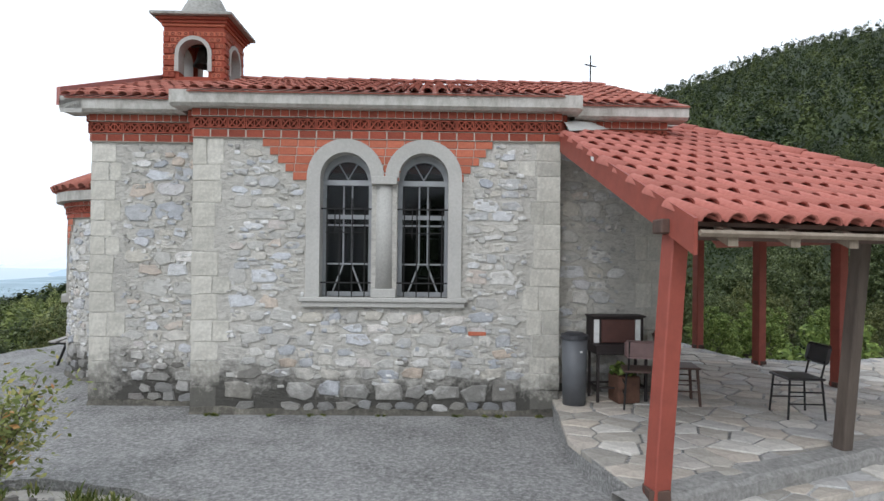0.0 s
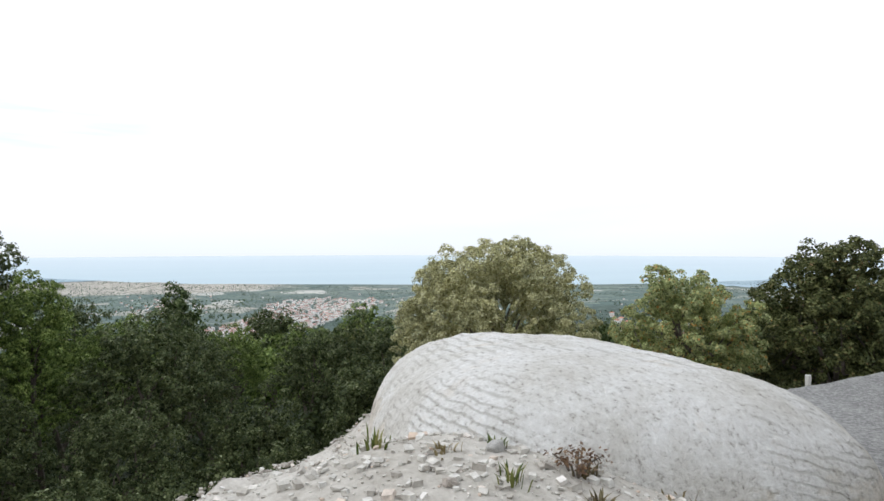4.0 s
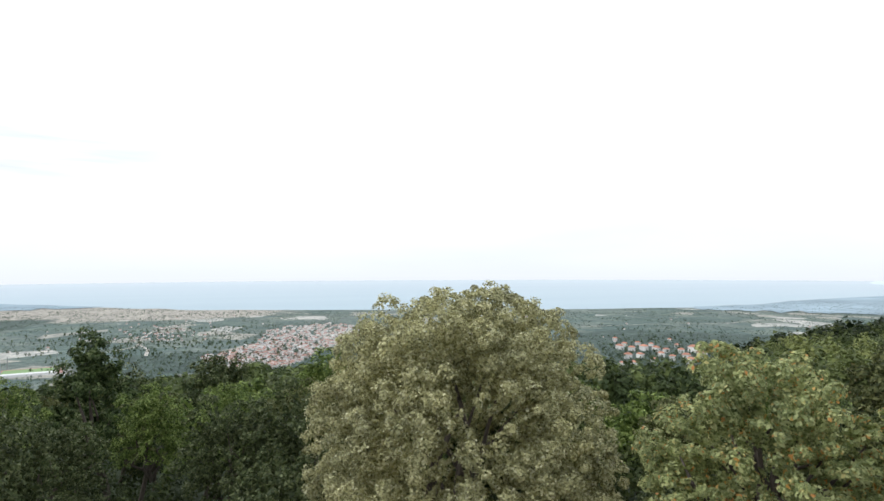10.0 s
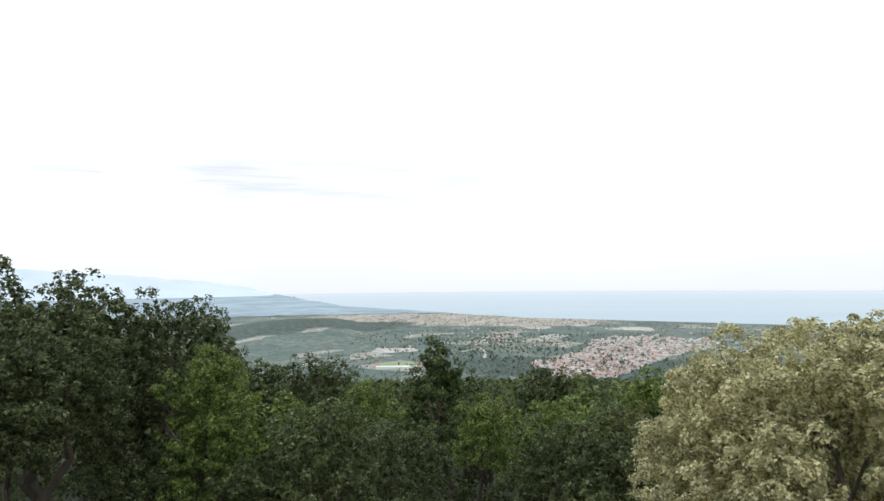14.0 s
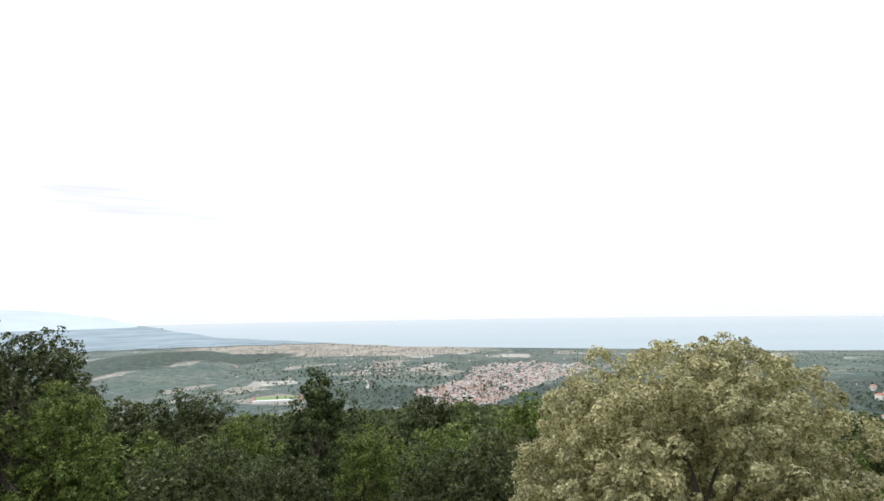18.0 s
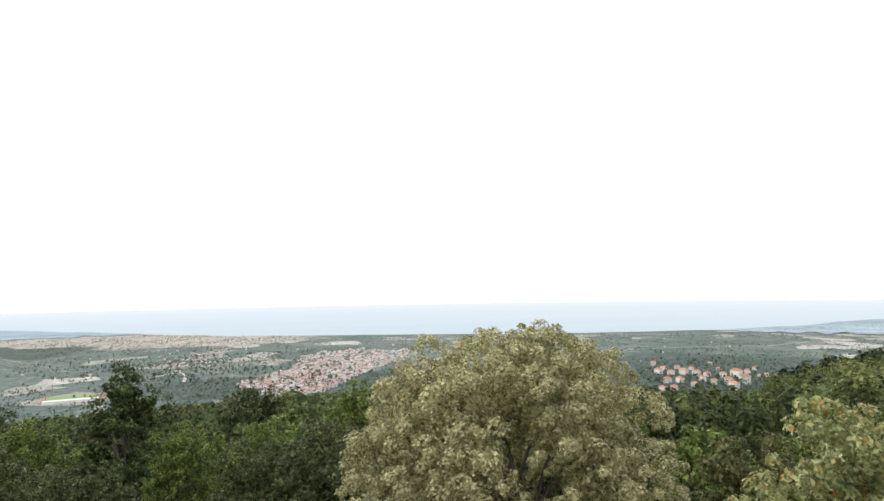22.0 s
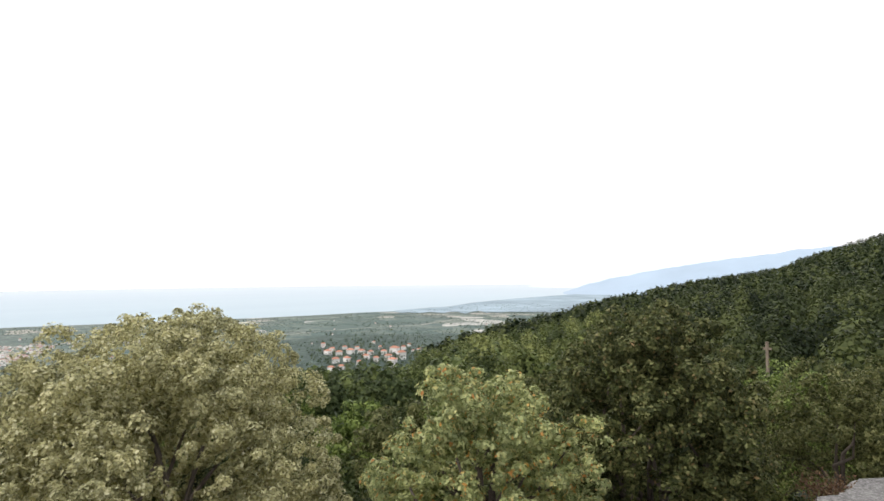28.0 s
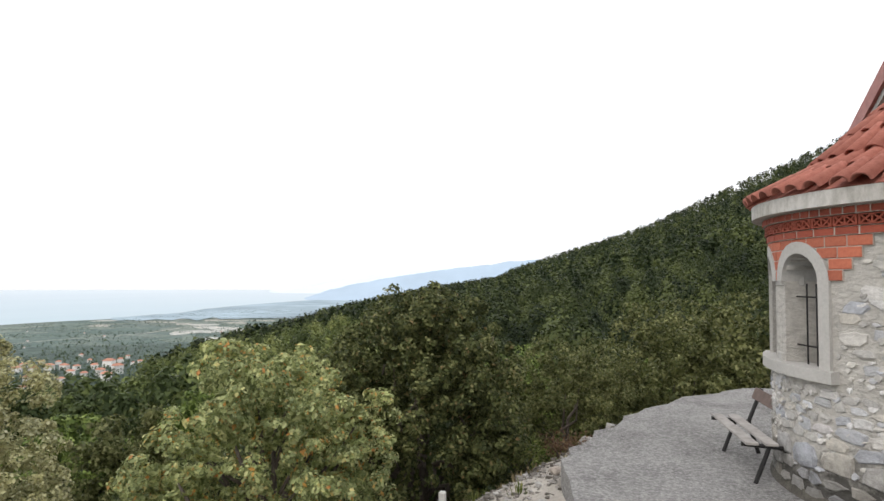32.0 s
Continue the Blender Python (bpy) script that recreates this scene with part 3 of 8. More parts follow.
# pavement round the chapel
def outline_slab(name, pts, z0, z1, mat, label, category, jitter=0.0, tilt=None):
    bm = bmesh.new()
    fine = []
    for (ax, ay), (bx, by) in zip(pts, pts[1:] + pts[:1]):
        n = max(1, int(math.hypot(bx - ax, by - ay) / 0.25))
        for k in range(n):
            x, y = ax + (bx - ax) * k / n, ay + (by - ay) * k / n
            fine.append((x + jitter * noise.noise(Vector((x * 3, y * 3, 1))), y + jitter * noise.noise(Vector((x * 3, y * 3, 7)))))
    extruded(bm, fine, z1 - z0, Matrix.Translation((0, 0, z0)))
    if tilt:
        for v in bm.verts:
            v.co.z += tilt(v.co.x, v.co.y)
    ob = part(name, bm, mat)
    return tagged(ob, label, category, kind="structure")


PAVE = [(1.4, 4.2), (-0.3, 4.12), (-1.5, 4.28), (-2.4, 4.56), (-3.2, 4.82), (-3.9, 4.5), (-5.5, 4.45), (-6.9, 5.4), (-7.3, 6.7), (-7.5, 8.0), (-7.8, 9.4), (-7.82, 9.9), (-7.6, 10.8), (-7.4, 11.5), (-7.12, 12.4), (-6.5, 13.6), (-5.6, 14.85), (-3.5, 15.9), (2.0, 15.0), (2.2, 8.5)]
outline_slab("pavement", PAVE, -0.9, 0.485, PAVING, "rough grey concrete pavement round the chapel", "pavement", 0.12)


# ---- terrace beside the chapel: kerb, flagstone bed and lower strip ----
TERR = [(1.37, 4.1), (2.7, 4.74), (4.0, 5.37), (9.2, 7.9), (9.0, 10.7), (8.4, 10.25), (5.96, 9.5), (4.82, 9.8), (4.54, 11.8), (2.4, 12.0), (2.4, 7.6), (1.3, 7.2), (1.13, 5.3)]
TERRACE_Z = 0.68
outline_slab("terrace", TERR, -0.8, TERRACE_Z - 0.011, PAVING, "mortar bed of the flagstone terrace", "terrace", 0.04)
KDIR = Vector((4.0 - 1.37, 5.37 - 4.1, 0)).normalized()
KNRM = Vector((KDIR.y, -KDIR.x, 0))
LOW = [(1.75, 3.95), (9.6, 7.3), (9.3, 7.85), (1.3, 4.0)]
outline_slab("lower_terrace", LOW, -0.5, 0.545, MORTAR, "lower strip of flagstone paving before the kerb", "pavement", 0.03)


# ---- chapel ----
def stain_material():
    m, n, l, b = material("old_mortar", 1.0)
    k, q = noise_node(n, l, 2.6, 6, 0.7), noise_node(n, l, 30, 6, 0.7)
    r = ramp(n, [(0.3, (0.045, 0.042, 0.036)), (0.55, (0.13, 0.12, 0.1)), (0.75, (0.28, 0.26, 0.22))])
    l.new(k.outputs["Fac"], r.inputs[0])
    r2 = ramp(n, [(0.3, (0.6, 0.6, 0.6)), (0.7, (1.3, 1.3, 1.3))])
    l.new(q.outputs["Fac"], r2.inputs[0])
    l.new(mix(n, l, r.outputs[0], r2.outputs[0], 1.0, "MULTIPLY"), b.inputs["Base Color"])
    bumped(n, l, b, q.outputs["Fac"], 0.8, 0.015)
    return m


OLD_MORTAR = stain_material()


def stone_material(name, stops, moss=0.0):
    m, n, l, b = material(name, 0.9)
    oi = n.new("ShaderNodeObjectInfo")
    r = ramp(n, stops)
    l.new(oi.outputs["Random"], r.inputs[0])
    k, q = noise_node(n, l, 3.5, 6, 0.7), noise_node(n, l, 22, 5, 0.7)
    r1 = ramp(n, [(0.3, (0.7, 0.69, 0.68)), (0.7, (1.2, 1.2, 1.19))])
    l.new(k.outputs["Fac"], r1.inputs[0])
    c = mix(n, l, r.outputs[0], r1.outputs[0], 1.0, "MULTIPLY")
    r2 = ramp(n, [(0.3, (0.8, 0.8, 0.8)), (0.7, (1.15, 1.15, 1.15))])
    l.new(q.outputs["Fac"], r2.inputs[0])
    c = mix(n, l, c, r2.outputs[0], 1.0, "MULTIPLY")
    if moss:
        c = moss_stain(n, l, c, moss)
    l.new(c, b.inputs["Base Color"])
    bumped(n, l, b, q.outputs["Fac"], 0.6, 0.012)
    return m


STONE = stone_material("rubble_stone", [(0.0, (0.46, 0.45, 0.43)), (0.25, (0.54, 0.53, 0.5)), (0.42, (0.43, 0.45, 0.49)), (0.55, (0.56, 0.53, 0.47)), (0.75, (0.66, 0.65, 0.63)), (0.87, (0.6, 0.62, 0.66)), (0.94, (0.55, 0.46, 0.38)), (1.0, (0.76, 0.75, 0.74))], 0.62)
ASHLAR = stone_material("ashlar", [(0.0, (0.47, 0.455, 0.41)), (0.5, (0.55, 0.53, 0.475)), (1.0, (0.62, 0.6, 0.545))], 0.85)
FLAG = stone_material("flagstone", [(0.0, (0.34, 0.32, 0.29)), (0.3, (0.44, 0.41, 0.365)), (0.55, (0.52, 0.46, 0.395)), (0.75, (0.43, 0.42, 0.41)), (1.0, (0.64, 0.61, 0.56))])
STONE_DIRTY = stone_material("dirty_stone", [(0.0, (0.16, 0.152, 0.137)), (0.5, (0.25, 0.24, 0.22)), (0.8, (0.36, 0.35, 0.33)), (1.0, (0.52, 0.51, 0.5))])

chapel = thing("chapel", CH, "small rubble-stone chapel with brick bands, tiled roofs and a belfry", "chapel")


def arch_pts(c, z, r, a0=180, a1=0, n=14):
    return [(c + r * math.cos(radians(a0 + (a1 - a0) * k / n)), z + r * math.sin(radians(a0 + (a1 - a0) * k / n))) for k in range(n + 1)]


def upright(v, u0=0.0):
    """Maps an outline (u, w) with thickness growing inward from v."""
    return Matrix(((1, 0, 0, u0), (0, 0, 1, v), (0, 1, 0, 0), (0, 0, 0, 1)))


WIN = ((1.42, 2.01), (2.30, 2.89))
SILL_W, SPRING = 1.33, 2.68
WTOP = 3.5


def pierced(bm, v, thick):
    """The front's wall with its two arched openings, from v inward."""
    m = upright(v)
    ends = [0.0] + [x for w in WIN for x in w] + [FRONT]
    for a, b in zip(ends[0::2], ends[1::2]):
        extruded(bm, [(a, 0), (b, 0), (b, WTOP), (a, WTOP)], thick, m)
    for a, b in WIN:
        extruded(bm, [(a, 0), (b, 0), (b, SILL_W - 0.02), (a, SILL_W - 0.02)], thick, m)
        arc = arch_pts((a + b) / 2, SPRING, (b - a) / 2)
        extruded(bm, arc + [(b, WTOP), (a, WTOP)], thick, m)


BACK = 2 * AXIS_V
bm = bmesh.new()
pierced(bm, 0.0, 0.4)
bmesh.ops.remove_doubles(bm, verts=bm.verts, dist=0.0005)
wall_south = part("front_wall", bm, WALL_MORTAR, chapel, "pale mortar of the rubble front wall")
bm = bmesh.new()
pierced(bm, BACK - 0.4, 0.4)
part("rear_wall", bm, WALL_MORTAR, chapel)
bm = boxed(WEST, 0.0, SET, SET + 0.4, 0, WTOP)
wall_west_wing = part("west_wing_wall", bm, WALL_MORTAR, chapel)
bm = boxed(FRONT, EAST, SET, SET + 0.4, 0, WTOP)
wall_east_wing = part("east_wing_wall", bm, WALL_MORTAR, chapel)
for u0, u1 in ((WEST, 0), (FRONT, EAST)):
    part("rear_wing_wall", boxed(u0, u1, BACK - SET - 0.4, BACK - SET, 0, WTOP), WALL_MORTAR, chapel)
RIDGE_W, EAVE_W = 4.6, 3.57
for u in (WEST, EAST - 0.4):
    bm = bmesh.new()
    m = Matrix(((0, 0, 1, u), (1, 0, 0, 0), (0, 1, 0, 0), (0, 0, 0, 1)))
    extruded(bm, [(SET + 0.4, 0), (BACK - SET - 0.4, 0), (BACK - SET - 0.4, WTOP), (AXIS_V, RIDGE_W - 0.14), (SET + 0.4, WTOP)], 0.4, m)
    part("end_wall", bm, WALL_MORTAR, chapel)
bm = boxed(WEST + 0.4, EAST - 0.4, 0.4, BACK - 0.4, 0.02, 0.08)
part("inner_floor", bm, DARK_WOOD, chapel)

# apse: half round, hollow behind its twin window
APSE_TOP = 2.28
A0, A1 = 90, 270


def ring_wall(bm, r0, r1, a0, a1, z0, z1, n):
    """A curved wall piece round the apse's centre, angles in degrees from +u."""
    for k in range(n):
        q = [radians(a0 + (a1 - a0) * (k + s) / n) for s in (0, 1)]
        ps = [(r, a, z) for z in (z0, z1) for r, a in ((r0, q[0]), (r1, q[0]), (r1, q[1]), (r0, q[1]))]
        v = [bm.verts.new((WEST + r * math.cos(a), AXIS_V + r * math.sin(a), z)) for r, a, z in ps]
        for f in ((0, 3, 2, 1), (4, 5, 6, 7), (0, 1, 5, 4), (1, 2, 6, 5), (2, 3, 7, 6), (3, 0, 4, 7)):
            bm.faces.new([v[i] for i in f])


AWIN = ((165.0, 183.0), (192.0, 210.0))
A_SILL, A_SPRING, A_RAD = 1.16, 1.9, 0.25
bm = bmesh.new()
ring_wall(bm, APSE_R - 0.35, APSE_R, A0, AWIN[0][0], 0, APSE_TOP + 0.235, 20)
ring_wall(bm, APSE_R - 0.35, APSE_R, AWIN[1][1], A1, 0, APSE_TOP + 0.235, 18)
ring_wall(bm, APSE_R - 0.35, APSE_R, AWIN[0][1], AWIN[1][0], 0, APSE_TOP + 0.235, 2)
for a, b in AWIN:
    ring_wall(bm, APSE_R - 0.35, APSE_R, a, b, 0, A_SILL - 0.02, 4)
    n = 10
    for k in range(n):
        t0, t1 = k / n, (k + 1) / n
        h = A_SPRING + A_RAD * math.sqrt(max(0, 1 - (t0 + t1 - 1) ** 2))
        ring_wall(bm, APSE_R - 0.35, APSE_R, a + (b - a) * t0, a + (b - a) * t1, h, APSE_TOP + 0.235, 1)
bmesh.ops.remove_doubles(bm, verts=bm.verts, dist=0.0005)
wall_apse = part("apse_wall", bm, WALL_MORTAR, chapel)

# dark weathered base course
bm = bmesh.new()


def base_course(bm, a, b, out):
    a, b = Vector(a), Vector(b)
    n = max(2, int((b - a).length / 0.06))
    side = Vector(((b - a).y, -(b - a).x, 0)).normalized()
    top, low = [], []
    for k in range(n + 1):
        p = a.lerp(b, k / n)
        h = 0.07 + 0.05 * noise.noise(Vector((p.x * 1.7, p.y * 1.7, 3))) + 0.03 * noise.noise(Vector((p.x * 6, p.y * 6, 8)))
        low.append([bm.verts.new(p + side * (out + 0.045)), bm.verts.new(p + side * (out + 0.012) + Vector((0, 0, max(0.03, h)))), bm.verts.new(p - side * 0.02 + Vector((0, 0, max(0.03, h) + 0.015)))])
    for k in range(n):
        for j in range(2):
            bm.faces.new((low[k][j], low[k + 1][j], low[k + 1][j + 1], low[k][j + 1]))


base_course(bm, (0, 0, 0), (FRONT, 0, 0), 0.0)
base_course(bm, (WEST, SET, 0), (0, SET, 0), 0.0)
part("base_course", bm, OLD_MORTAR, chapel, "dark weathered base of the wall")
bm = bmesh.new()
prev = None
for k in range(37):
    a = radians(90 + 180 * k / 36)
    p = (WEST + APSE_R * math.cos(a), AXIS_V + APSE_R * math.sin(a), 0)
    if prev:
        base_course(bm, prev, p, 0.0)
    prev = p
bmesh.ops.remove_doubles(bm, verts=bm.verts, dist=0.004)
part("apse_base", bm, OLD_MORTAR, chapel)


# window furniture of the front
def arch_band(bm, c, z, r0, r1, v0, v1, n=16, leg=0.0):
    """A half-ring standing proud, with straight legs down by leg."""
    inner, outer = arch_pts(c, z, r0, n=n), arch_pts(c, z, r1, n=n)
    if leg:
        inner = [(c - r0, z - leg)] + inner + [(c + r0, z - leg)]
        outer = [(c - r1, z - leg)] + outer + [(c + r1, z - leg)]
    for k in range(len(inner) - 1):
        quad = [inner[k], inner[k + 1], outer[k + 1], outer[k]]
        extruded(bm, quad[::-1], v1 - v0, upright(v0))


def window_pair(v_out, sign):
    """Twin arched window on the front (sign 1) or the rear (-1)."""
    win = part("window", boxed(1.22, 3.1, v_out - 0.1 if sign > 0 else v_out - 0.02, v_out + 0.02 if sign > 0 else v_out + 0.1, SILL_W - 0.05, SILL_W, 0.008), CONCRETE, chapel, "twin arched window with concrete surround and iron bars")
    part("sill", boxed(1.25, 3.07, v_out - 0.07 if sign > 0 else v_out, v_out if sign > 0 else v_out + 0.07, SILL_W - 0.11, SILL_W - 0.05, 0.006), CONCRETE, win)
    for i, (a, b) in enumerate(WIN):
        c, r = (a + b) / 2, (b - a) / 2
        bm = bmesh.new()
        v0, v1 = (v_out - 0.035, v_out + 0.17) if sign > 0 else (v_out - 0.17, v_out + 0.035)
        arch_band(bm, c, SPRING, r - 0.012, r + 0.14, v0, v1)
        # outer jamb down to the sill
        if i == 0:
            box(bm, a - 0.14, a + 0.012, v0, v1, SILL_W, SPRING)
        else:
            box(bm, b - 0.012, b + 0.14, v0, v1, SILL_W, SPRING)
        bmesh.ops.remove_doubles(bm, verts=bm.verts, dist=0.0005)
        part("surround", bm, CONCRETE, win, "smooth pale concrete arch")
        g = v_out + sign * 0.2
        bm = bmesh.new()
        arch_band(bm, c, SPRING - 0.03, r - 0.06, r + 0.02, g - 0.03, g + 0.03)
        for x in (a, b - 0.05):
            box(bm, x, x + 0.05, g - 0.03, g + 0.03, SILL_W, SPRING)
        box(bm, a, b, g - 0.032, g + 0.032, SILL_W, SILL_W + 0.05)
        box(bm, a, b, g - 0.034, g + 0.034, SPRING - 0.07, SPRING - 0.01)
        box(bm, a + 0.05, b - 0.05, g - 0.028, g + 0.028, 2.22, 2.27)
        part("frame", bm, GREY_METAL, win, "grey metal window frame")
        bm = bmesh.new()
        for s in (-1, 1):
            tube(bm, (c, g, SPRING), (c + s * 0.14, g, SPRING + 0.24), 0.008, sides=6)
            tube(bm, (c + s * 0.05, g + 0.01, SPRING - 0.07), (c + s * 0.05, g + 0.01, SILL_W + 0.36), 0.011, sides=6)
            tube(bm, (c + s * 0.05, g + 0.01, SILL_W + 0.36), (c + s * 0.17, g + 0.01, SILL_W + 0.05), 0.011, sides=6)
        for z in (SILL_W + 0.37, SILL_W + 0.82):
            tube(bm, (a + 0.04, g + 0.005, z), (b - 0.04, g + 0.005, z), 0.011, sides=6)
        part("glazing_lattice", bm, GREY_METAL, win, "pale glazing bars")
        bm = bmesh.new()
        extruded(bm, [(a + 0.03, SILL_W + 0.03)] + arch_pts(c, SPRING - 0.02, r - 0.03)[0:1] + arch_pts(c, SPRING - 0.02, r - 0.03)[1:] + [(b - 0.03, SILL_W + 0.03)], 0.006, upright(g + 0.012))
        bmesh.ops.reverse_faces(bm, faces=bm.faces)
        part("pane", bm, GLASS, win, "dark reflecting glass")
        if sign > 0:
            f = v_out + 0.05
            bm = bmesh.new()
            for k in range(4):
                x = a + 0.08 + k * (b - a - 0.16) / 3
                tube(bm, (x, f, SILL_W), (x, f, 2.35 + (0.1 if k in (0, 2) else 0.0)), 0.008, sides=6)
            x = a + 0.17
            tube(bm, (x, f, 2.0), (x, f, 2.36), 0.007, sides=6)
            for z in (1.49, 2.33):
                tube(bm, (a - 0.02, f, z), (b + 0.02, f, z), 0.009, sides=6)
            for z in (2.06,):
                tube(bm, (a + 0.06, f + 0.004, z), (b - 0.06, f + 0.004, z), 0.006, sides=6)
            part("grille", bm, IRON, win, "black wrought-iron bars")
    mid = (WIN[0][1] + WIN[1][0]) / 2
    y = v_out + sign * 0.045
    bm = bmesh.new()
    tube(bm, (mid, y, SILL_W + 0.1), (mid, y, SPRING - 0.08), 0.105, 0.1, 20)
    part("shaft", bm, CONCRETE, win, "round concrete column", True)
    part("base_block", boxed(mid - 0.14, mid + 0.14, y - 0.13, y + 0.13, SILL_W - 0.001, SILL_W + 0.1, 0.008), CONCRETE, win)
    part("impost", boxed(mid - 0.145, mid + 0.145, y - 0.14, y + 0.14, SPRING - 0.08, SPRING + 0.01, 0.006), CONCRETE, win)


def glass_material():
    m, n, l, b = material("window_glass", 0.03)
    b.inputs["Base Color"].default_value = (0.2, 0.22, 0.23, 1)
    b.inputs["Transmission Weight"].default_value = 1.0
    b.inputs["IOR"].default_value = 1.25
    return m


GLASS = glass_material()
window_pair(0.0, 1)
window_pair(BACK, -1)

# roofs: decks of the main roof, with concrete eaves
bm = bmesh.new()
for (u0, u1, v0) in ((WEST - 0.2, 0.0, SET - 0.22), (0.0, FRONT, -0.22), (FRONT, EAST + 0.2, SET - 0.22)):
    for s in (0, 1):
        va, z = (v0, EAVE_W) if s == 0 else (BACK - v0, EAVE_W)
        q = [(u0, va, z), (u1, va, z), (u1, AXIS_V, RIDGE_W), (u0, AXIS_V, RIDGE_W)]
        lo = [bm.verts.new(p) for p in q]
        hi = [bm.verts.new((p[0], p[1], p[2] + 0.02)) for p in q]
        bm.faces.new(hi if s == 0 else hi[::-1])
        bm.faces.new(lo[::-1] if s == 0 else lo)
        for i in range(4):
            j = (i + 1) % 4
            bm.faces.new((lo[i], lo[j], hi[j], hi[i]) if s == 0 else (lo[j], lo[i], hi[i], hi[j]))
bmesh.ops.remove_doubles(bm, verts=bm.verts, dist=0.0005)
main_roof = part("main_roof", bm, TILE, chapel, "shallow red barrel-tile roof")
OUT = 0.2
for name, u0, u1, v in (("front_eave", -OUT, FRONT + OUT, 0.0), ("west_wing_eave", WEST - 0.27, -OUT, SET), ("east_wing_eave", FRONT + OUT, EAST + OUT, SET)):
    bm = bmesh.new()
    m = Matrix(((0, 0, 1, u0), (1, 0, 0, v), (0, 1, 0, 0), (0, 0, 0, 1)))
    extruded(bm, [(0.1, 3.43), (-OUT + 0.04, 3.43), (-OUT, 3.46), (-OUT, 3.6), (0.1, 3.6)][::-1], u1 - u0, m)
    part("eave", bm, EAVE_CEMENT, chapel, "moulded concrete eave")
for u in (-OUT, FRONT + OUT - 0.02):
    part("eave_return", boxed(u, u + 0.02, -OUT + 0.001, SET - OUT + 0.001, 3.45, 3.6), EAVE_CEMENT, chapel)

# west gable: raking painted board over a concrete verge
for s in (-1, 1):
    bm = bmesh.new()
    a, b = Vector((0, AXIS_V + s * (AXIS_V - SET + OUT), EAVE_W)), Vector((0, AXIS_V, RIDGE_W))
    for (u0, u1, dz0, dz1) in ((WEST - 0.3, WEST - 0.26, -0.08, 0.13),):
        m = Matrix(((0, 0, 1, u0), (1, 0, 0, 0), (0, 1, 0, 0), (0, 0, 0, 1)))
        q = [(a.y, a.z + dz0), (b.y, b.z + dz0), (b.y, b.z + dz1), (a.y, a.z + dz1)]
        extruded(bm, q if s < 0 else q[::-1], u1 - u0, m)
    part("barge_board", bm, MAUVE, chapel, "dull red barge board")
    bm = bmesh.new()
    m = Matrix(((0, 0, 1, WEST - 0.26), (1, 0, 0, 0), (0, 1, 0, 0), (0, 0, 0, 1)))
    q = [(a.y, a.z - 0.16), (b.y, b.z - 0.16), (b.y, b.z - 0.01), (a.y, a.z - 0.01)]
    extruded(bm, q if s < 0 else q[::-1], 0.25, m)
    part("verge", bm, CONCRETE, chapel, "grey concrete verge")
bm = bmesh.new()
m = Matrix(((0, 0, 1, WEST - 0.03), (1, 0, 0, 0), (0, 1, 0, 0), (0, 0, 0, 1)))
extruded(bm, [(AXIS_V - 1.9, 3.62), (AXIS_V + 1.9, 3.62), (AXIS_V, RIDGE_W - 0.17)], 0.05, m)
part("gable_brick", bm, DARK_BRICK, chapel)
bm = bmesh.new()
m = Matrix(((0, 0, 1, WEST - 0.05), (1, 0, 0, 0), (0, 1, 0, 0), (0, 0, 0, 1)))
extruded(bm, [(AXIS_V - 0.55, 3.7), (AXIS_V + 0.55, 3.7), (AXIS_V + 0.3, 4.2), (AXIS_V - 0.3, 4.2)], 0.05, m)
part("gable_panel", bm, CONCRETE, chapel)

# apse eave ring and cone deck
A_EAVE = APSE_TOP + 0.235
bm = bmesh.new()
ring_wall(bm, APSE_R - 0.1, APSE_R + 0.17, 90, 270, A_EAVE, A_EAVE + 0.13, 40)
bmesh.ops.remove_doubles(bm, verts=bm.verts, dist=0.0005)
part("apse_eave", bm, EAVE_CEMENT, chapel, "round concrete eave")
A_PEAK = A_EAVE + 1.5
bm = bmesh.new()
prof = [(APSE_R + 0.16, A_EAVE + 0.135), (APSE_R - 0.32, A_EAVE + 0.4), (0.72, A_EAVE + 0.9), (0.02, A_PEAK)]
CONE = prof
for j in range(3):
    for k in range(40):
        q = [radians(90 + 180 * (k + s) / 40) for s in (0, 1)]
        pts = [(prof[j], q[0]), (prof[j], q[1]), (prof[j + 1], q[1]), (prof[j + 1], q[0])]
        bm.faces.new([bm.verts.new((WEST + p[0] * math.cos(a), AXIS_V + p[0] * math.sin(a), p[1])) for p, a in pts][::-1])
bmesh.ops.remove_doubles(bm, verts=bm.verts, dist=0.0005)
apse_roof = part("apse_roof", bm, TILE, chapel, "half-round cone of orange barrel tiles")

# apse window furniture
bm = bmesh.new()
ring_wall(bm, APSE_R - 0.2, APSE_R + 0.09, 159, 216, A_SILL - 0.1, A_SILL, 12)
bmesh.ops.remove_doubles(bm, verts=bm.verts, dist=0.0005)
awin = part("window", bm, CONCRETE, chapel, "twin arched apse window in concrete with iron bars")


def apse_pt(a, r, z):
    return Vector((WEST + r * math.cos(radians(a)), AXIS_V + r * math.sin(radians(a)), z))


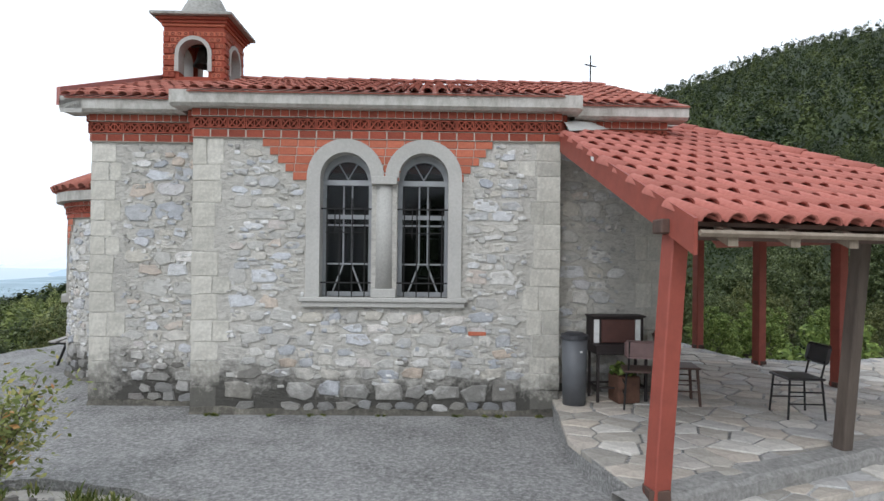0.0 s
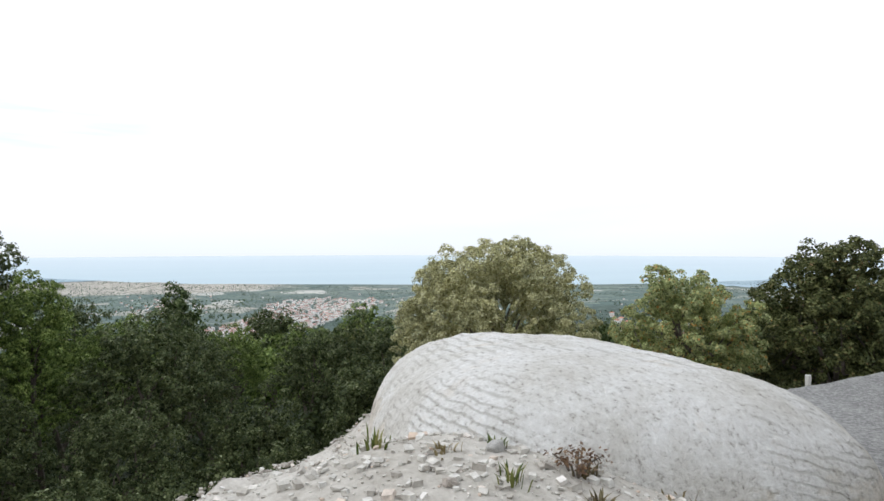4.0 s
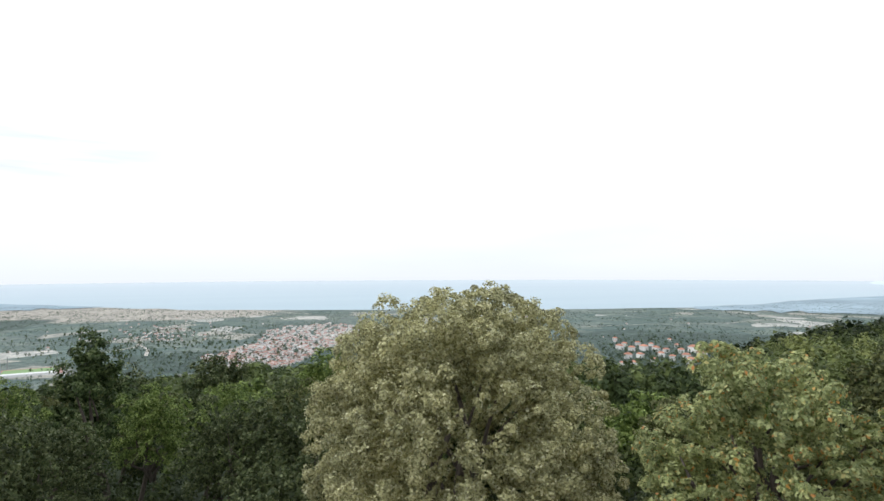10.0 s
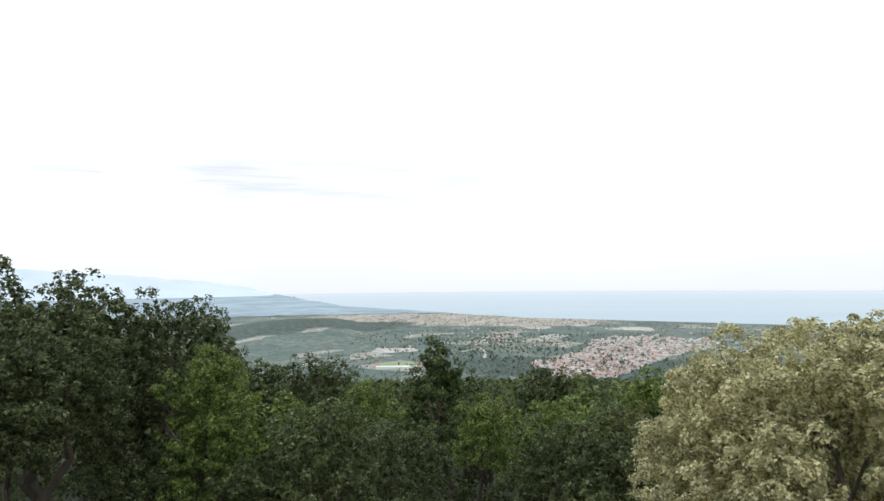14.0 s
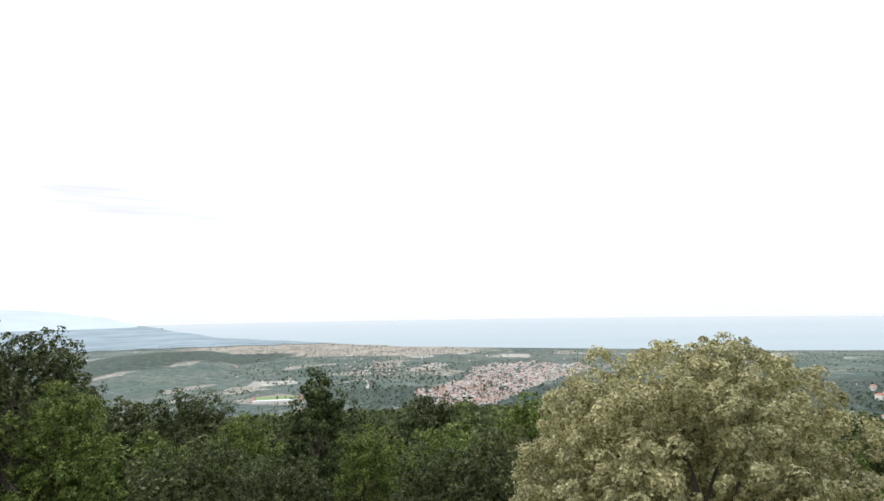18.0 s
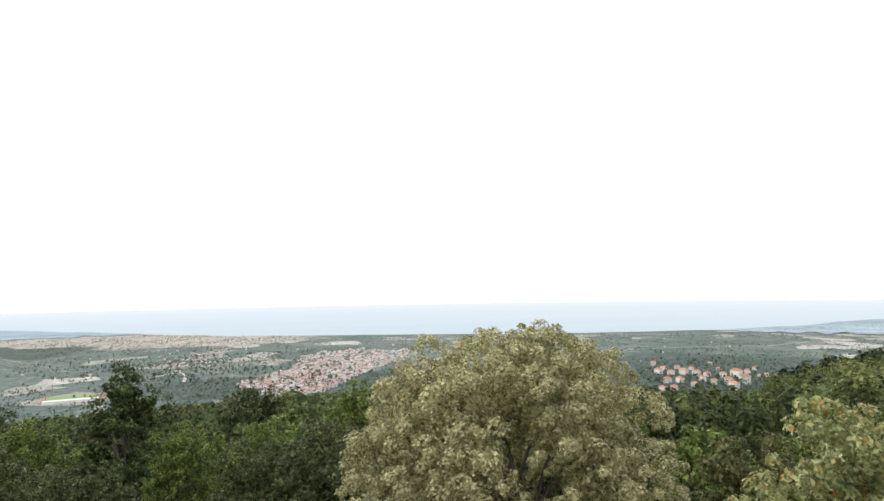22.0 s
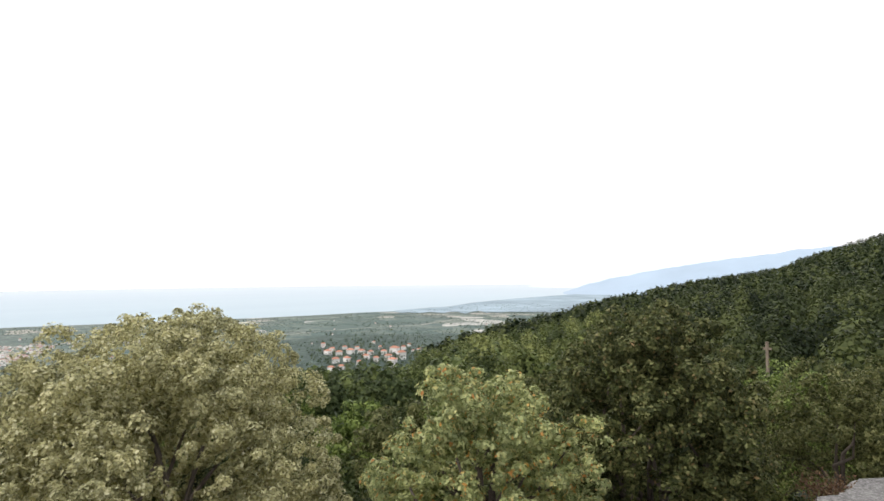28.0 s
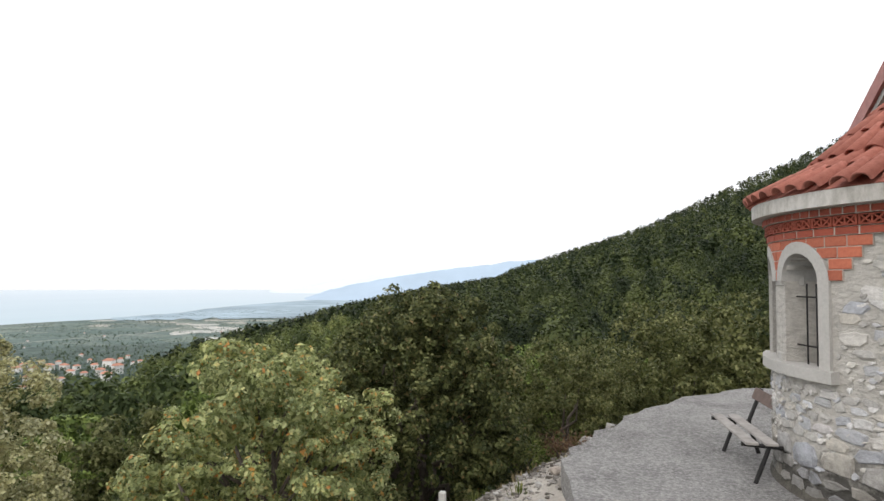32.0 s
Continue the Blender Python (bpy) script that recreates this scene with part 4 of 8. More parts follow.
for i, (a, b) in enumerate(AWIN):
    bm = bmesh.new()
    c, half = (a + b) / 2, (b - a) / 2
    per = A_RAD / half
    path0 = [(c - half, A_SILL)] if i == 0 else []
    inner = [(c - half * math.cos(radians(180 * k / 14)), A_SPRING + A_RAD * math.sin(radians(180 * k / 14))) for k in range(15)]
    outer = [(c - (half + 3.9) * math.cos(radians(180 * k / 14)), A_SPRING + (A_RAD + 0.105) * math.sin(radians(180 * k / 14))) for k in range(15)]
    if i == 0:
        inner, outer = [(a, A_SILL)] + inner, [(a - 3.9, A_SILL)] + outer
    else:
        inner, outer = inner + [(b, A_SILL)], outer + [(b + 3.9, A_SILL)]
    for k in range(len(inner) - 1):
        v = []
        for r in (APSE_R - 0.34, APSE_R + 0.03):
            for (ang, z) in (inner[k], inner[k + 1], outer[k + 1], outer[k]):
                v.append(bm.verts.new(apse_pt(ang, r, z)))
        for f in ((0, 3, 2, 1), (4, 5, 6, 7), (0, 1, 5, 4), (1, 2, 6, 5), (2, 3, 7, 6), (3, 0, 4, 7)):
            bm.faces.new([v[j] for j in f])
    bmesh.ops.remove_doubles(bm, verts=bm.verts, dist=0.0005)
    part("surround", bm, CONCRETE, awin, "smooth pale concrete arch")
    bm = bmesh.new()
    for s in (0.38, 0.66):
        ang = a + (b - a) * s
        tube(bm, apse_pt(ang, APSE_R - 0.1, A_SILL), apse_pt(ang, APSE_R - 0.1, A_SPRING - 0.02), 0.008, sides=6)
    for z in (A_SILL + 0.16, A_SPRING - 0.14):
        tube(bm, apse_pt(a + 0.3, APSE_R - 0.1, z), apse_pt(b - 0.3, APSE_R - 0.1, z), 0.008, sides=6)
    part("grille", bm, IRON, awin, "black iron bars")
    bm = bmesh.new()
    ring_wall(bm, APSE_R - 0.34, APSE_R - 0.33, a, b, A_SILL, A_SPRING + A_RAD, 4)
    part("pane", bm, GREY_METAL, awin, "blind grey back panel")
mid = (AWIN[0][1] + AWIN[1][0]) / 2
bm = tube(bmesh.new(), apse_pt(mid, APSE_R - 0.09, A_SILL + 0.07), apse_pt(mid, APSE_R - 0.09, A_SPRING - 0.04), 0.075, 0.072, 16)
part("shaft", bm, CONCRETE, awin, "", True)
q = apse_pt(mid, APSE_R - 0.09, A_SILL)
part("base_block", boxed(q.x - 0.1, q.x + 0.1, q.y - 0.1, q.y + 0.1, A_SILL - 0.001, A_SILL + 0.07, 0.005), CONCRETE, awin)
part("impost", boxed(q.x - 0.1, q.x + 0.1, q.y - 0.11, q.y + 0.11, A_SPRING - 0.04, A_SPRING + 0.04, 0.005), CONCRETE, awin)

# belfry on the west end of the ridge
BU0, BU1, BH = WEST - 0.18, WEST + 0.76, 0.47
BC = ((BU0 + BU1) / 2, AXIS_V)
B0, B1 = 4.33, 5.33
belfry = part("belfry", boxed(BC[0] - 0.56, BC[0] + 0.56, BC[1] - 0.56, BC[1] + 0.56, B0 - 0.25, B0 + 0.1, 0.03), CONCRETE, chapel, "square brick bell turret with arched openings and a domed cap")
bm = bmesh.new()
OP, OPS = 0.23, B0 + 0.57
for q in range(4):
    m = Matrix.Translation((BC[0], BC[1], 0)) @ Matrix.Rotation(q * math.pi / 2, 4, "Z") @ upright(-BH)
    extruded(bm, [(-BH, B0 + 0.1), (-OP, B0 + 0.1), (-OP, B1), (-BH, B1)], 0.2, m)
    extruded(bm, [(OP, B0 + 0.1), (BH - 0.2, B0 + 0.1), (BH - 0.2, B1), (OP, B1)], 0.2, m)
    extruded(bm, arch_pts(0, OPS, OP, n=12) + [(OP, B1), (-OP, B1)], 0.2, m)
    extruded(bm, [(-OP, B0 + 0.1), (OP, B0 + 0.1), (OP, B0 + 0.22), (-OP, B0 + 0.22)], 0.2, m)
bmesh.ops.remove_doubles(bm, verts=bm.verts, dist=0.0005)
belfry_body = part("turret_wall", bm, DARK_BRICK, belfry)
for q in range(4):
    bm = bmesh.new()
    inner, outer = arch_pts(0, OPS, OP - 0.005, n=14), arch_pts(0, OPS, OP + 0.055, n=14)
    inner, outer = [(-OP + 0.005, B0 + 0.3)] + inner + [(OP - 0.005, B0 + 0.3)], [(-OP - 0.06, B0 + 0.3)] + outer + [(OP + 0.06, B0 + 0.3)]
    for k in range(len(inner) - 1):
        extruded(bm, [inner[k], outer[k], outer[k + 1], inner[k + 1]][::-1], 0.215, Matrix.Translation((BC[0], BC[1], 0)) @ Matrix.Rotation(q * math.pi / 2, 4, "Z") @ upright(-BH - 0.03))
    bmesh.ops.remove_doubles(bm, verts=bm.verts, dist=0.0005)
    bmesh.ops.recalc_face_normals(bm, faces=bm.faces)
    part("arch_trim", bm, CONCRETE, belfry, "whitish plaster arch")
for k, (o, z0, z1, mt) in enumerate(((0.025, B1, B1 + 0.045, BRICK), (0.055, B1 + 0.045, B1 + 0.09, DARK_BRICK), (0.09, B1 + 0.09, B1 + 0.14, DARK_BRICK), (0.16, B1 + 0.14, B1 + 0.19, WEATHERED))):
    part("cornice", boxed(BC[0] - BH - o, BC[0] + BH + o, BC[1] - BH - o, BC[1] + BH + o, z0, z1, 0.008), mt, belfry)
bm = bmesh.new()
prof = [(0.46, 0.0), (0.46, 0.05), (0.4, 0.13), (0.33, 0.27), (0.25, 0.42), (0.15, 0.55), (0.06, 0.62), (0.0, 0.64)]
for j in range(len(prof) - 1):
    for k in range(28):
        a0, a1 = 2 * math.pi * k / 28, 2 * math.pi * (k + 1) / 28
        ps = [(prof[j], a0), (prof[j], a1), (prof[j + 1], a1), (prof[j + 1], a0)]
        vs = [bm.verts.new((BC[0] + r[0] * math.cos(a), BC[1] + r[0] * math.sin(a), B1 + 0.185 + r[1])) for r, a in ps]
        bm.faces.new(vs)
bmesh.ops.remove_doubles(bm, verts=bm.verts, dist=0.0005)
part("dome", bm, WEATHERED, belfry, "rounded grey concrete cap", True)
bm = bmesh.new()
bell = [(0.03, 0.32), (0.09, 0.3), (0.12, 0.22), (0.14, 0.1), (0.19, 0.0), (0.17, 0.0), (0.12, 0.12)]
for j in range(len(bell) - 1):
    for k in range(20):
        a0, a1 = 2 * math.pi * k / 20, 2 * math.pi * (k + 1) / 20
        ps = [(bell[j], a0), (bell[j + 1], a0), (bell[j + 1], a1), (bell[j], a1)]
        bm.faces.new([bm.verts.new((BC[0] + r[0] * math.cos(a), BC[1] + r[0] * math.sin(a), B0 + 0.52 + r[1])) for r, a in ps])
bmesh.ops.remove_doubles(bm, verts=bm.verts, dist=0.0005)
tube(bm, (BC[0] - 0.3, BC[1], B0 + 0.86), (BC[0] + 0.3, BC[1], B0 + 0.86), 0.025)
tube(bm, (BC[0], BC[1], B0 + 0.48), (BC[0], BC[1], B0 + 0.86), 0.02)
part("bell", bm, BRONZE, belfry, "dark bronze bell on a bar")

# cross on the east end of the ridge
bm = bmesh.new()
cu = EAST - 0.2
tube(bm, (cu, AXIS_V, RIDGE_W), (cu, AXIS_V, RIDGE_W + 0.55), 0.012)
tube(bm, (cu - 0.11, AXIS_V - 0.06, RIDGE_W + 0.38), (cu + 0.11, AXIS_V + 0.06, RIDGE_W + 0.38), 0.012)
part("cross", bm, IRON, chapel, "thin iron cross")


# ---- porch ----
OLD_WOOD = surface("old_wood", [(0.3, (0.05, 0.036, 0.028)), (0.7, (0.13, 0.1, 0.082))], [(0.3, (0.03, 0.022, 0.017)), (0.7, (0.16, 0.13, 0.105))], 1.5, 9, 0.85, 0.6, 0.008, (1, 1, 0.15))
porch = thing("porch", Matrix.Identity(4), "open timber porch with red posts and a red barrel-tile hipped roof", "porch")
EA = Vector((1.6, 3.84, 2.53))
EDIR = Vector((0.96, 0.28, 0)).normalized()
EIN = Vector((-0.08, 0.96, 0))
PITCH = 0.37
APEX_S, APEX_D = 2.07, 4.25
SE_S = 4.15


def roof_pt(s, d, up=0.0):
    """A point of the porch's south slope: s along the eave, d inward."""
    return EA + EDIR * s + EIN * d + Vector((0, 0, PITCH * d + up))


def d_limit(s):
    """How far up the slope the tiles go at s along the eave."""
    if s < APEX_S:
        return 3.0 + (APEX_D - 3.0) * max(0, s) / APEX_S
    return max(0.0, APEX_D * (SE_S - s) / (SE_S - APEX_S))


apex = roof_pt(APEX_S, APEX_D)
se = roof_pt(SE_S, 0)
nw = Vector((5.6, 12.2, 2.53))
top = roof_pt(0, 3.0)


def slab_face(pts, thick, name, mat, label=""):
    bm = bmesh.new()
    n = (Vector(pts[1]) - Vector(pts[0])).cross(Vector(pts[2]) - Vector(pts[0])).normalized()
    hi = [bm.verts.new(Vector(p)) for p in pts]
    lo = [bm.verts.new(Vector(p) - n * thick) for p in pts]
    bm.faces.new(hi)
    bm.faces.new(lo[::-1])
    for i in range(len(pts)):
        j = (i + 1) % len(pts)
        bm.faces.new((lo[i], lo[j], hi[j], hi[i]))
    return part(name, bm, mat, porch, label)


porch_deck = slab_face([roof_pt(0, 0), se, apex, top], 0.03, "south_slope", DARK_WOOD, "boarded slope under the tiles")
slab_face([se, nw, apex], 0.03, "east_slope", PORCH_TILE)
slab_face([nw, at(EAST + 0.1, 1.2, 2.9), apex], 0.03, "north_slope", PORCH_TILE)
# verge board along the west edge
a, b = roof_pt(-0.03, -0.12), roof_pt(-0.03, 3.0)
bm = bmesh.new()
for o in (0.0,):
    vs = [a + Vector((0, 0, -0.17)), b + Vector((0, 0, -0.17)), b + Vector((0, 0, 0.06)), a + Vector((0, 0, 0.06))]
    lo = [bm.verts.new(v) for v in vs]
    hi = [bm.verts.new(v - EDIR * 0.03) for v in vs]
    bm.faces.new(lo)
    bm.faces.new(hi[::-1])
    for i in range(4):
        j = (i + 1) % 4
        bm.faces.new((lo[j], lo[i], hi[i], hi[j]))
bmesh.ops.recalc_face_normals(bm, faces=bm.faces)
part("verge_board", bm, RED_PAINT, porch, "wide red-painted verge board")
bm = bmesh.new()
p = a.lerp(b, 0.62) - EDIR * 0.032 + Vector((0, 0, 0.0))
e = (b - a).normalized()
bm.faces.new([bm.verts.new(p + e * x + Vector((0, 0, z))) for x, z in ((0, -0.02), (0.09, -0.02), (0.09, 0.025), (0, 0.025))])
part("label_plate", bm, plain("white_plate", (0.7, 0.7, 0.68)), porch, "small white plate")
# flashing against the chapel
bm = bmesh.new()
prev = None
for k in range(13):
    s = APEX_S * k / 12
    d = d_limit(s)
    v = [bm.verts.new(roof_pt(s, d - 0.18 + 0.04 * noise.noise(Vector((s * 5, 0, 0))), 0.1)), bm.verts.new(roof_pt(s, d, 0.16)), bm.verts.new(roof_pt(s, d + 0.12, 0.16))]
    if prev:
        for j in range(2):
            bm.faces.new((prev[j], v[j], v[j + 1], prev[j + 1]))
    prev = v
part("flashing", bm, CONCRETE, porch, "rough grey mortar flashing")
# eave purlin, rafters and posts
bm = bmesh.new()
for s0, s1, d, dz in ((0, SE_S - 0.2, 0.12, -0.1),):
    pa, pb = roof_pt(s0, d, dz), roof_pt(s1, d, dz)
    tube(bm, pa, pb, 0.06, sides=4)
part("eave_beam", bm, DARK_WOOD, porch)
for k in range(8):
    s = 0.25 + 0.5 * k
    d1 = d_limit(s) - 0.2
    if d1 < 0.4:
        continue
    bm = bmesh.new()
    a, b = roof_pt(s, -0.1, -0.075), roof_pt(s, d1, -0.075)
    w = EDIR * 0.04
    q = [a - w, a + w, b + w, b - w]
    lo, hi = [bm.verts.new(v + Vector((0, 0, -0.045))) for v in q], [bm.verts.new(v + Vector((0, 0, 0.045))) for v in q]
    bm.faces.new(hi)
    bm.faces.new(lo[::-1])
    for i in range(4):
        j = (i + 1) % 4
        bm.faces.new((lo[i], lo[j], hi[j], hi[i]))
    part("rafter", bm, WOOD, porch)
bm = bmesh.new()
a, b = roof_pt(-0.02, -0.13, -0.03), roof_pt(SE_S, -0.13, -0.03)
tube(bm, a, b, 0.022, sides=4)
part("eave_lath", bm, WOOD, porch, "weathered pale eave lath")


def post(x, y, x1, y1, z1, w, mat, label):
    bm = bmesh.new()
    m = Matrix.Rotation(math.atan2(EDIR.y, EDIR.x), 4, "Z")
    base = [m @ Vector((sx * w / 2, sy * w / 2, 0)) for sx, sy in ((-1, -1), (1, -1), (1, 1), (-1, 1))]
    lo = [bm.verts.new(Vector((x, y, TERRACE_Z - 0.03)) + v) for v in base]
    hi = [bm.verts.new(Vector((x1, y1, z1)) + v) for v in base]
    bm.faces.new(lo[::-1])
    bm.faces.new(hi)
    for i in range(4):
        j = (i + 1) % 4
        bm.faces.new((lo[i], lo[j], hi[j], hi[i]))
    bmesh.ops.bevel(bm, geom=bm.edges[:], offset=0.008, segments=1, affect="EDGES")
    ob = part("post", bm, mat, porch, label)
    if mat is RED_PAINT:
        part("post_foot", boxed(x - w * 0.56, x + w * 0.56, y - w * 0.56, y + w * 0.56, TERRACE_Z - 0.03, TERRACE_Z + 0.06, 0.005), DARK_WOOD, ob)
    part("capital", boxed(x1 - w, x1 + w, y1 - w * 0.7, y1 + w * 0.7, z1, z1 + 0.1, 0.01), DARK_WOOD, ob)
    return ob


post(1.47, 4.08, 1.6, 4.12, 2.46, 0.13, RED_PAINT, "square red-painted post")
post(3.43, 5.13, 3.54, 5.05, 2.6, 0.11, OLD_WOOD, "weathered bare timber post")
post(5.06, 7.63, 5.06, 7.63, 2.6, 0.14, RED_PAINT, "square red-painted post")
post(4.85, 9.15, 4.85, 9.15, 2.62, 0.14, RED_PAINT, "square red-painted post")
post(4.6, 10.75, 4.6, 10.75, 2.62, 0.14, RED_PAINT, "square red-painted post")
post(5.0, 5.2, 5.0, 5.2, 2.46, 0.14, RED_PAINT, "square red-painted post")

# kerb of the terrace
KERB = surface("kerb_cement", [(0.3, (0.2, 0.195, 0.185)), (0.7, (0.4, 0.39, 0.37))], [(0.35, (0.14, 0.135, 0.13)), (0.65, (0.46, 0.45, 0.43))], 1.8, 24, 0.95, 0.9, 0.025)
bm = bmesh.new()
n = 60
rowv = []
for k in range(n + 1):
    p = Vector((1.22, 4.03, 0)) + KDIR * (8.4 * k / n)
    w = 0.03 * noise.noise(Vector((k * 0.5, 1, 1)))
    hgt = 0.015 * noise.noise(Vector((k * 0.7, 5, 1)))
    rowv.append([bm.verts.new(p + KNRM * (0.14 + w) + Vector((0, 0, -0.1))), bm.verts.new(p + KNRM * (0.12 + w) + Vector((0, 0, TERRACE_Z - 0.03 + hgt))), bm.verts.new(p + KNRM * (0.08 + w) + Vector((0, 0, TERRACE_Z + hgt))), bm.verts.new(p - KNRM * 0.1 + Vector((0, 0, TERRACE_Z + 0.005 + hgt))), bm.verts.new(p - KNRM * 0.12 + Vector((0, 0, 0.1)))])
for k in range(n):
    for j in range(4):
        bm.faces.new((rowv[k][j], rowv[k + 1][j], rowv[k + 1][j + 1], rowv[k][j + 1]))
tagged(part("kerb", bm, KERB), "worn grey cement kerb along the terrace", "kerb", kind="structure")


# ---- things on the terrace ----
def litter_bin():
    b = thing("litter_bin", pose(1.46, 6.58, TERRACE_Z), "tall grey plastic litter bin against the wall", "bin")
    bm = tube(bmesh.new(), (0, 0, 0), (0, 0, 0.72), 0.125, 0.14, 24)
    part("body", bm, plain("bin_plastic", (0.1, 0.105, 0.115), 0.5), b, "", True)
    bm = tube(bmesh.new(), (0, 0, 0.715), (0, 0, 0.76), 0.155, 0.15, 24)
    tube(bm, (0, 0, 0.757), (0, 0, 0.785), 0.145, 0.09, 24)
    part("lid", bm, plain("bin_lid", (0.03, 0.03, 0.035), 0.5), b, "black plastic lid")
    part("badge", boxed(0.03, 0.055, -0.146, -0.138, 0.58, 0.6), plain("badge", (0.6, 0.6, 0.6)), b)


litter_bin()


def barbecue():
    b = thing("barbecue_stand", pose(2.0, 6.82, TERRACE_Z, 0, 0, 4) @ Matrix.Scale(0.76, 4), "dark metal barbecue box on a tall legged stand", "barbecue")
    steel = plain("dark_steel", (0.03, 0.022, 0.022), 0.6, 0.3)
    for x in (-0.36, 0.36):
        for y in (-0.2, 0.2):
            part("leg", boxed(x - 0.018, x + 0.018, y - 0.018, y + 0.018, 0, 0.76), steel, b)
    for y in (-0.2, 0.2):
        part("rail", boxed(-0.34, 0.34, y - 0.012, y + 0.012, 0.2, 0.225), steel, b)
    for x in (-0.36, 0.36):
        part("rail", boxed(x - 0.012, x + 0.012, -0.18, 0.18, 0.2, 0.225), steel, b)
    part("tray", boxed(-0.4, 0.4, -0.24, 0.24, 0.7, 0.83, 0.01), steel, b)
    bm = bmesh.new()
    box(bm, -0.4, 0.4, 0.0, 0.24, 0.83, 1.22)
    part("back_box", bm, steel, b)
    part("front_panel", boxed(-0.25, 0.26, -0.035, -0.003, 0.845, 1.19, 0.008), plain("rust_panel", (0.085, 0.035, 0.028), 0.7), b, "dull brown panel")
    for x in (-0.32, 0.31):
        part("pale_strip", boxed(x - 0.04, x + 0.04, -0.012, -0.002, 0.84, 1.19), plain("pale_strip", (0.75, 0.75, 0.74)), b, "white upright strip")
    part("hood", boxed(-0.42, 0.42, -0.06, 0.25, 1.222, 1.25, 0.005), steel, b)


barbecue()


def wood_chair(x, y, turn, seatc, backc, label, slim=False):
    b = thing("chair", pose(x, y, TERRACE_Z, 0, 0, turn) @ Matrix.Scale(0.92, 4), label, "chair", "chairs on the terrace")
    leg = IRON if slim else DARK_WOOD
    for sx in (-0.18, 0.18):
        for sy in (-0.18, 0.18):
            top = 0.44 if sy < 0 or slim else 0.84
            bm = tube(bmesh.new(), (sx * 1.1, sy * 1.12, 0), (sx * 0.95, sy * (0.95 if top < 0.5 else 1.35), top), 0.012 if slim else 0.018, sides=8)
            part("leg", bm, leg, b)
    bm = boxed(-0.21, 0.21, -0.21, 0.2, 0.43, 0.455, 0.01)
    for v in bm.verts:
        v.co.z -= 0.012 * (1 - (v.co.x / 0.21) ** 2)
    part("seat", bm, seatc, b)
    if slim:
        for sx in (-0.15, 0.15):
            part("back_post", tube(bmesh.new(), (sx, 0.17, 0.42), (sx, 0.26, 0.8), 0.011), leg, b)
    bm = boxed(-0.2, 0.2, 0.215 if slim else 0.225, 0.235 if slim else 0.25, 0.6, 0.81, 0.03)
    for v in bm.verts:
        v.co.y += 0.03 * (1 - (v.co.x / 0.2) ** 2) + (v.co.z - 0.7) * 0.2
    part("backrest", bm, backc, b)
    for z in (0.17, 0.3):
        for sx in (-0.19, 0.19):
            part("stretcher", tube(bmesh.new(), (sx, -0.19, z), (sx, 0.19, z), 0.009, sides=6), leg, b)


BLACKSEAT = plain("black_vinyl", (0.025, 0.022, 0.024), 0.4)
BROWNSEAT = plain("brown_vinyl", (0.09, 0.055, 0.045), 0.5)
PINKBACK = plain("faded_vinyl", (0.2, 0.13, 0.125), 0.5)
wood_chair(3.68, 6.2, -92, BLACKSEAT, BLACKSEAT, "black school chair with thin metal legs on the flagstones", True)
wood_chair(2.15, 6.47, 168, BROWNSEAT, PINKBACK, "worn brown chair with a faded back beside the barbecue", True)
wood_chair(2.66, 6.72, 82, BROWNSEAT, DARK_WOOD, "dark wooden chair with a woven brown seat")


def crate():
    b = thing("planter", pose(2.05, 6.72, TERRACE_Z, 0, 0, 10), "rusty tin planter with a trailing green plant under the stand", "planter")
    part("tin", boxed(-0.13, 0.13, -0.13, 0.13, 0, 0.3, 0.012), plain("rusty_tin", (0.12, 0.06, 0.04), 0.8, 0.2, 0.4), b)
    rng = np.random.default_rng(5)
    _, v = crown_arrays(rng, 0.16, 0.14, 0.08, 20, 120, 0.035, 0.05, fine=True)
    sheet("foliage", v + (0, 0, 0.34), quads(120), LEAF_GREEN, b)


# ---- bench by the apse ----
def bench():
    b = thing("park_bench", pose(-5.97, 9.95, 0.485, 0, 0, -80) @ Matrix.Scale(0.86, 4), "weathered park bench with pale slats and dark iron legs", "bench")
    slat = plain("grey_slat", (0.34, 0.32, 0.3), 0.85, 0, 0.25)
    old = plain("brown_slat", (0.14, 0.1, 0.085), 0.85, 0, 0.25)
    for x in (-0.62, 0.62):
        bm = bmesh.new()
        pts = [(0.16, 0.0), (0.02, 0.2), (0.1, 0.42), (0.3, 0.82)]
        tube(bm, (x, 0.22, 0.0), (x, 0.1, 0.4), 0.025)
        tube(bm, (x, 0.1, 0.38), (x, 0.27, 0.82), 0.025)
        tube(bm, (x, -0.34, 0.42), (x, 0.13, 0.39), 0.024)
        tube(bm, (x, -0.2, 0.0), (x, -0.05, 0.41), 0.024)
        part("iron_leg", bm, IRON, b, "dark iron leg and arm")
    for y in (-0.32, -0.12):
        part("seat_slat", boxed(-0.72, 0.72, y, y + 0.13, 0.43, 0.462, 0.006), slat, b)
    bm = boxed(-0.72, 0.72, -0.016, 0.016, -0.075, 0.075, 0.006)
    bmesh.ops.transform(bm, matrix=pose(0, 0.215, 0.75, -22, 0, 0), verts=bm.verts)
    part("back_slat", bm, old, b, "brown back slat")


bench()


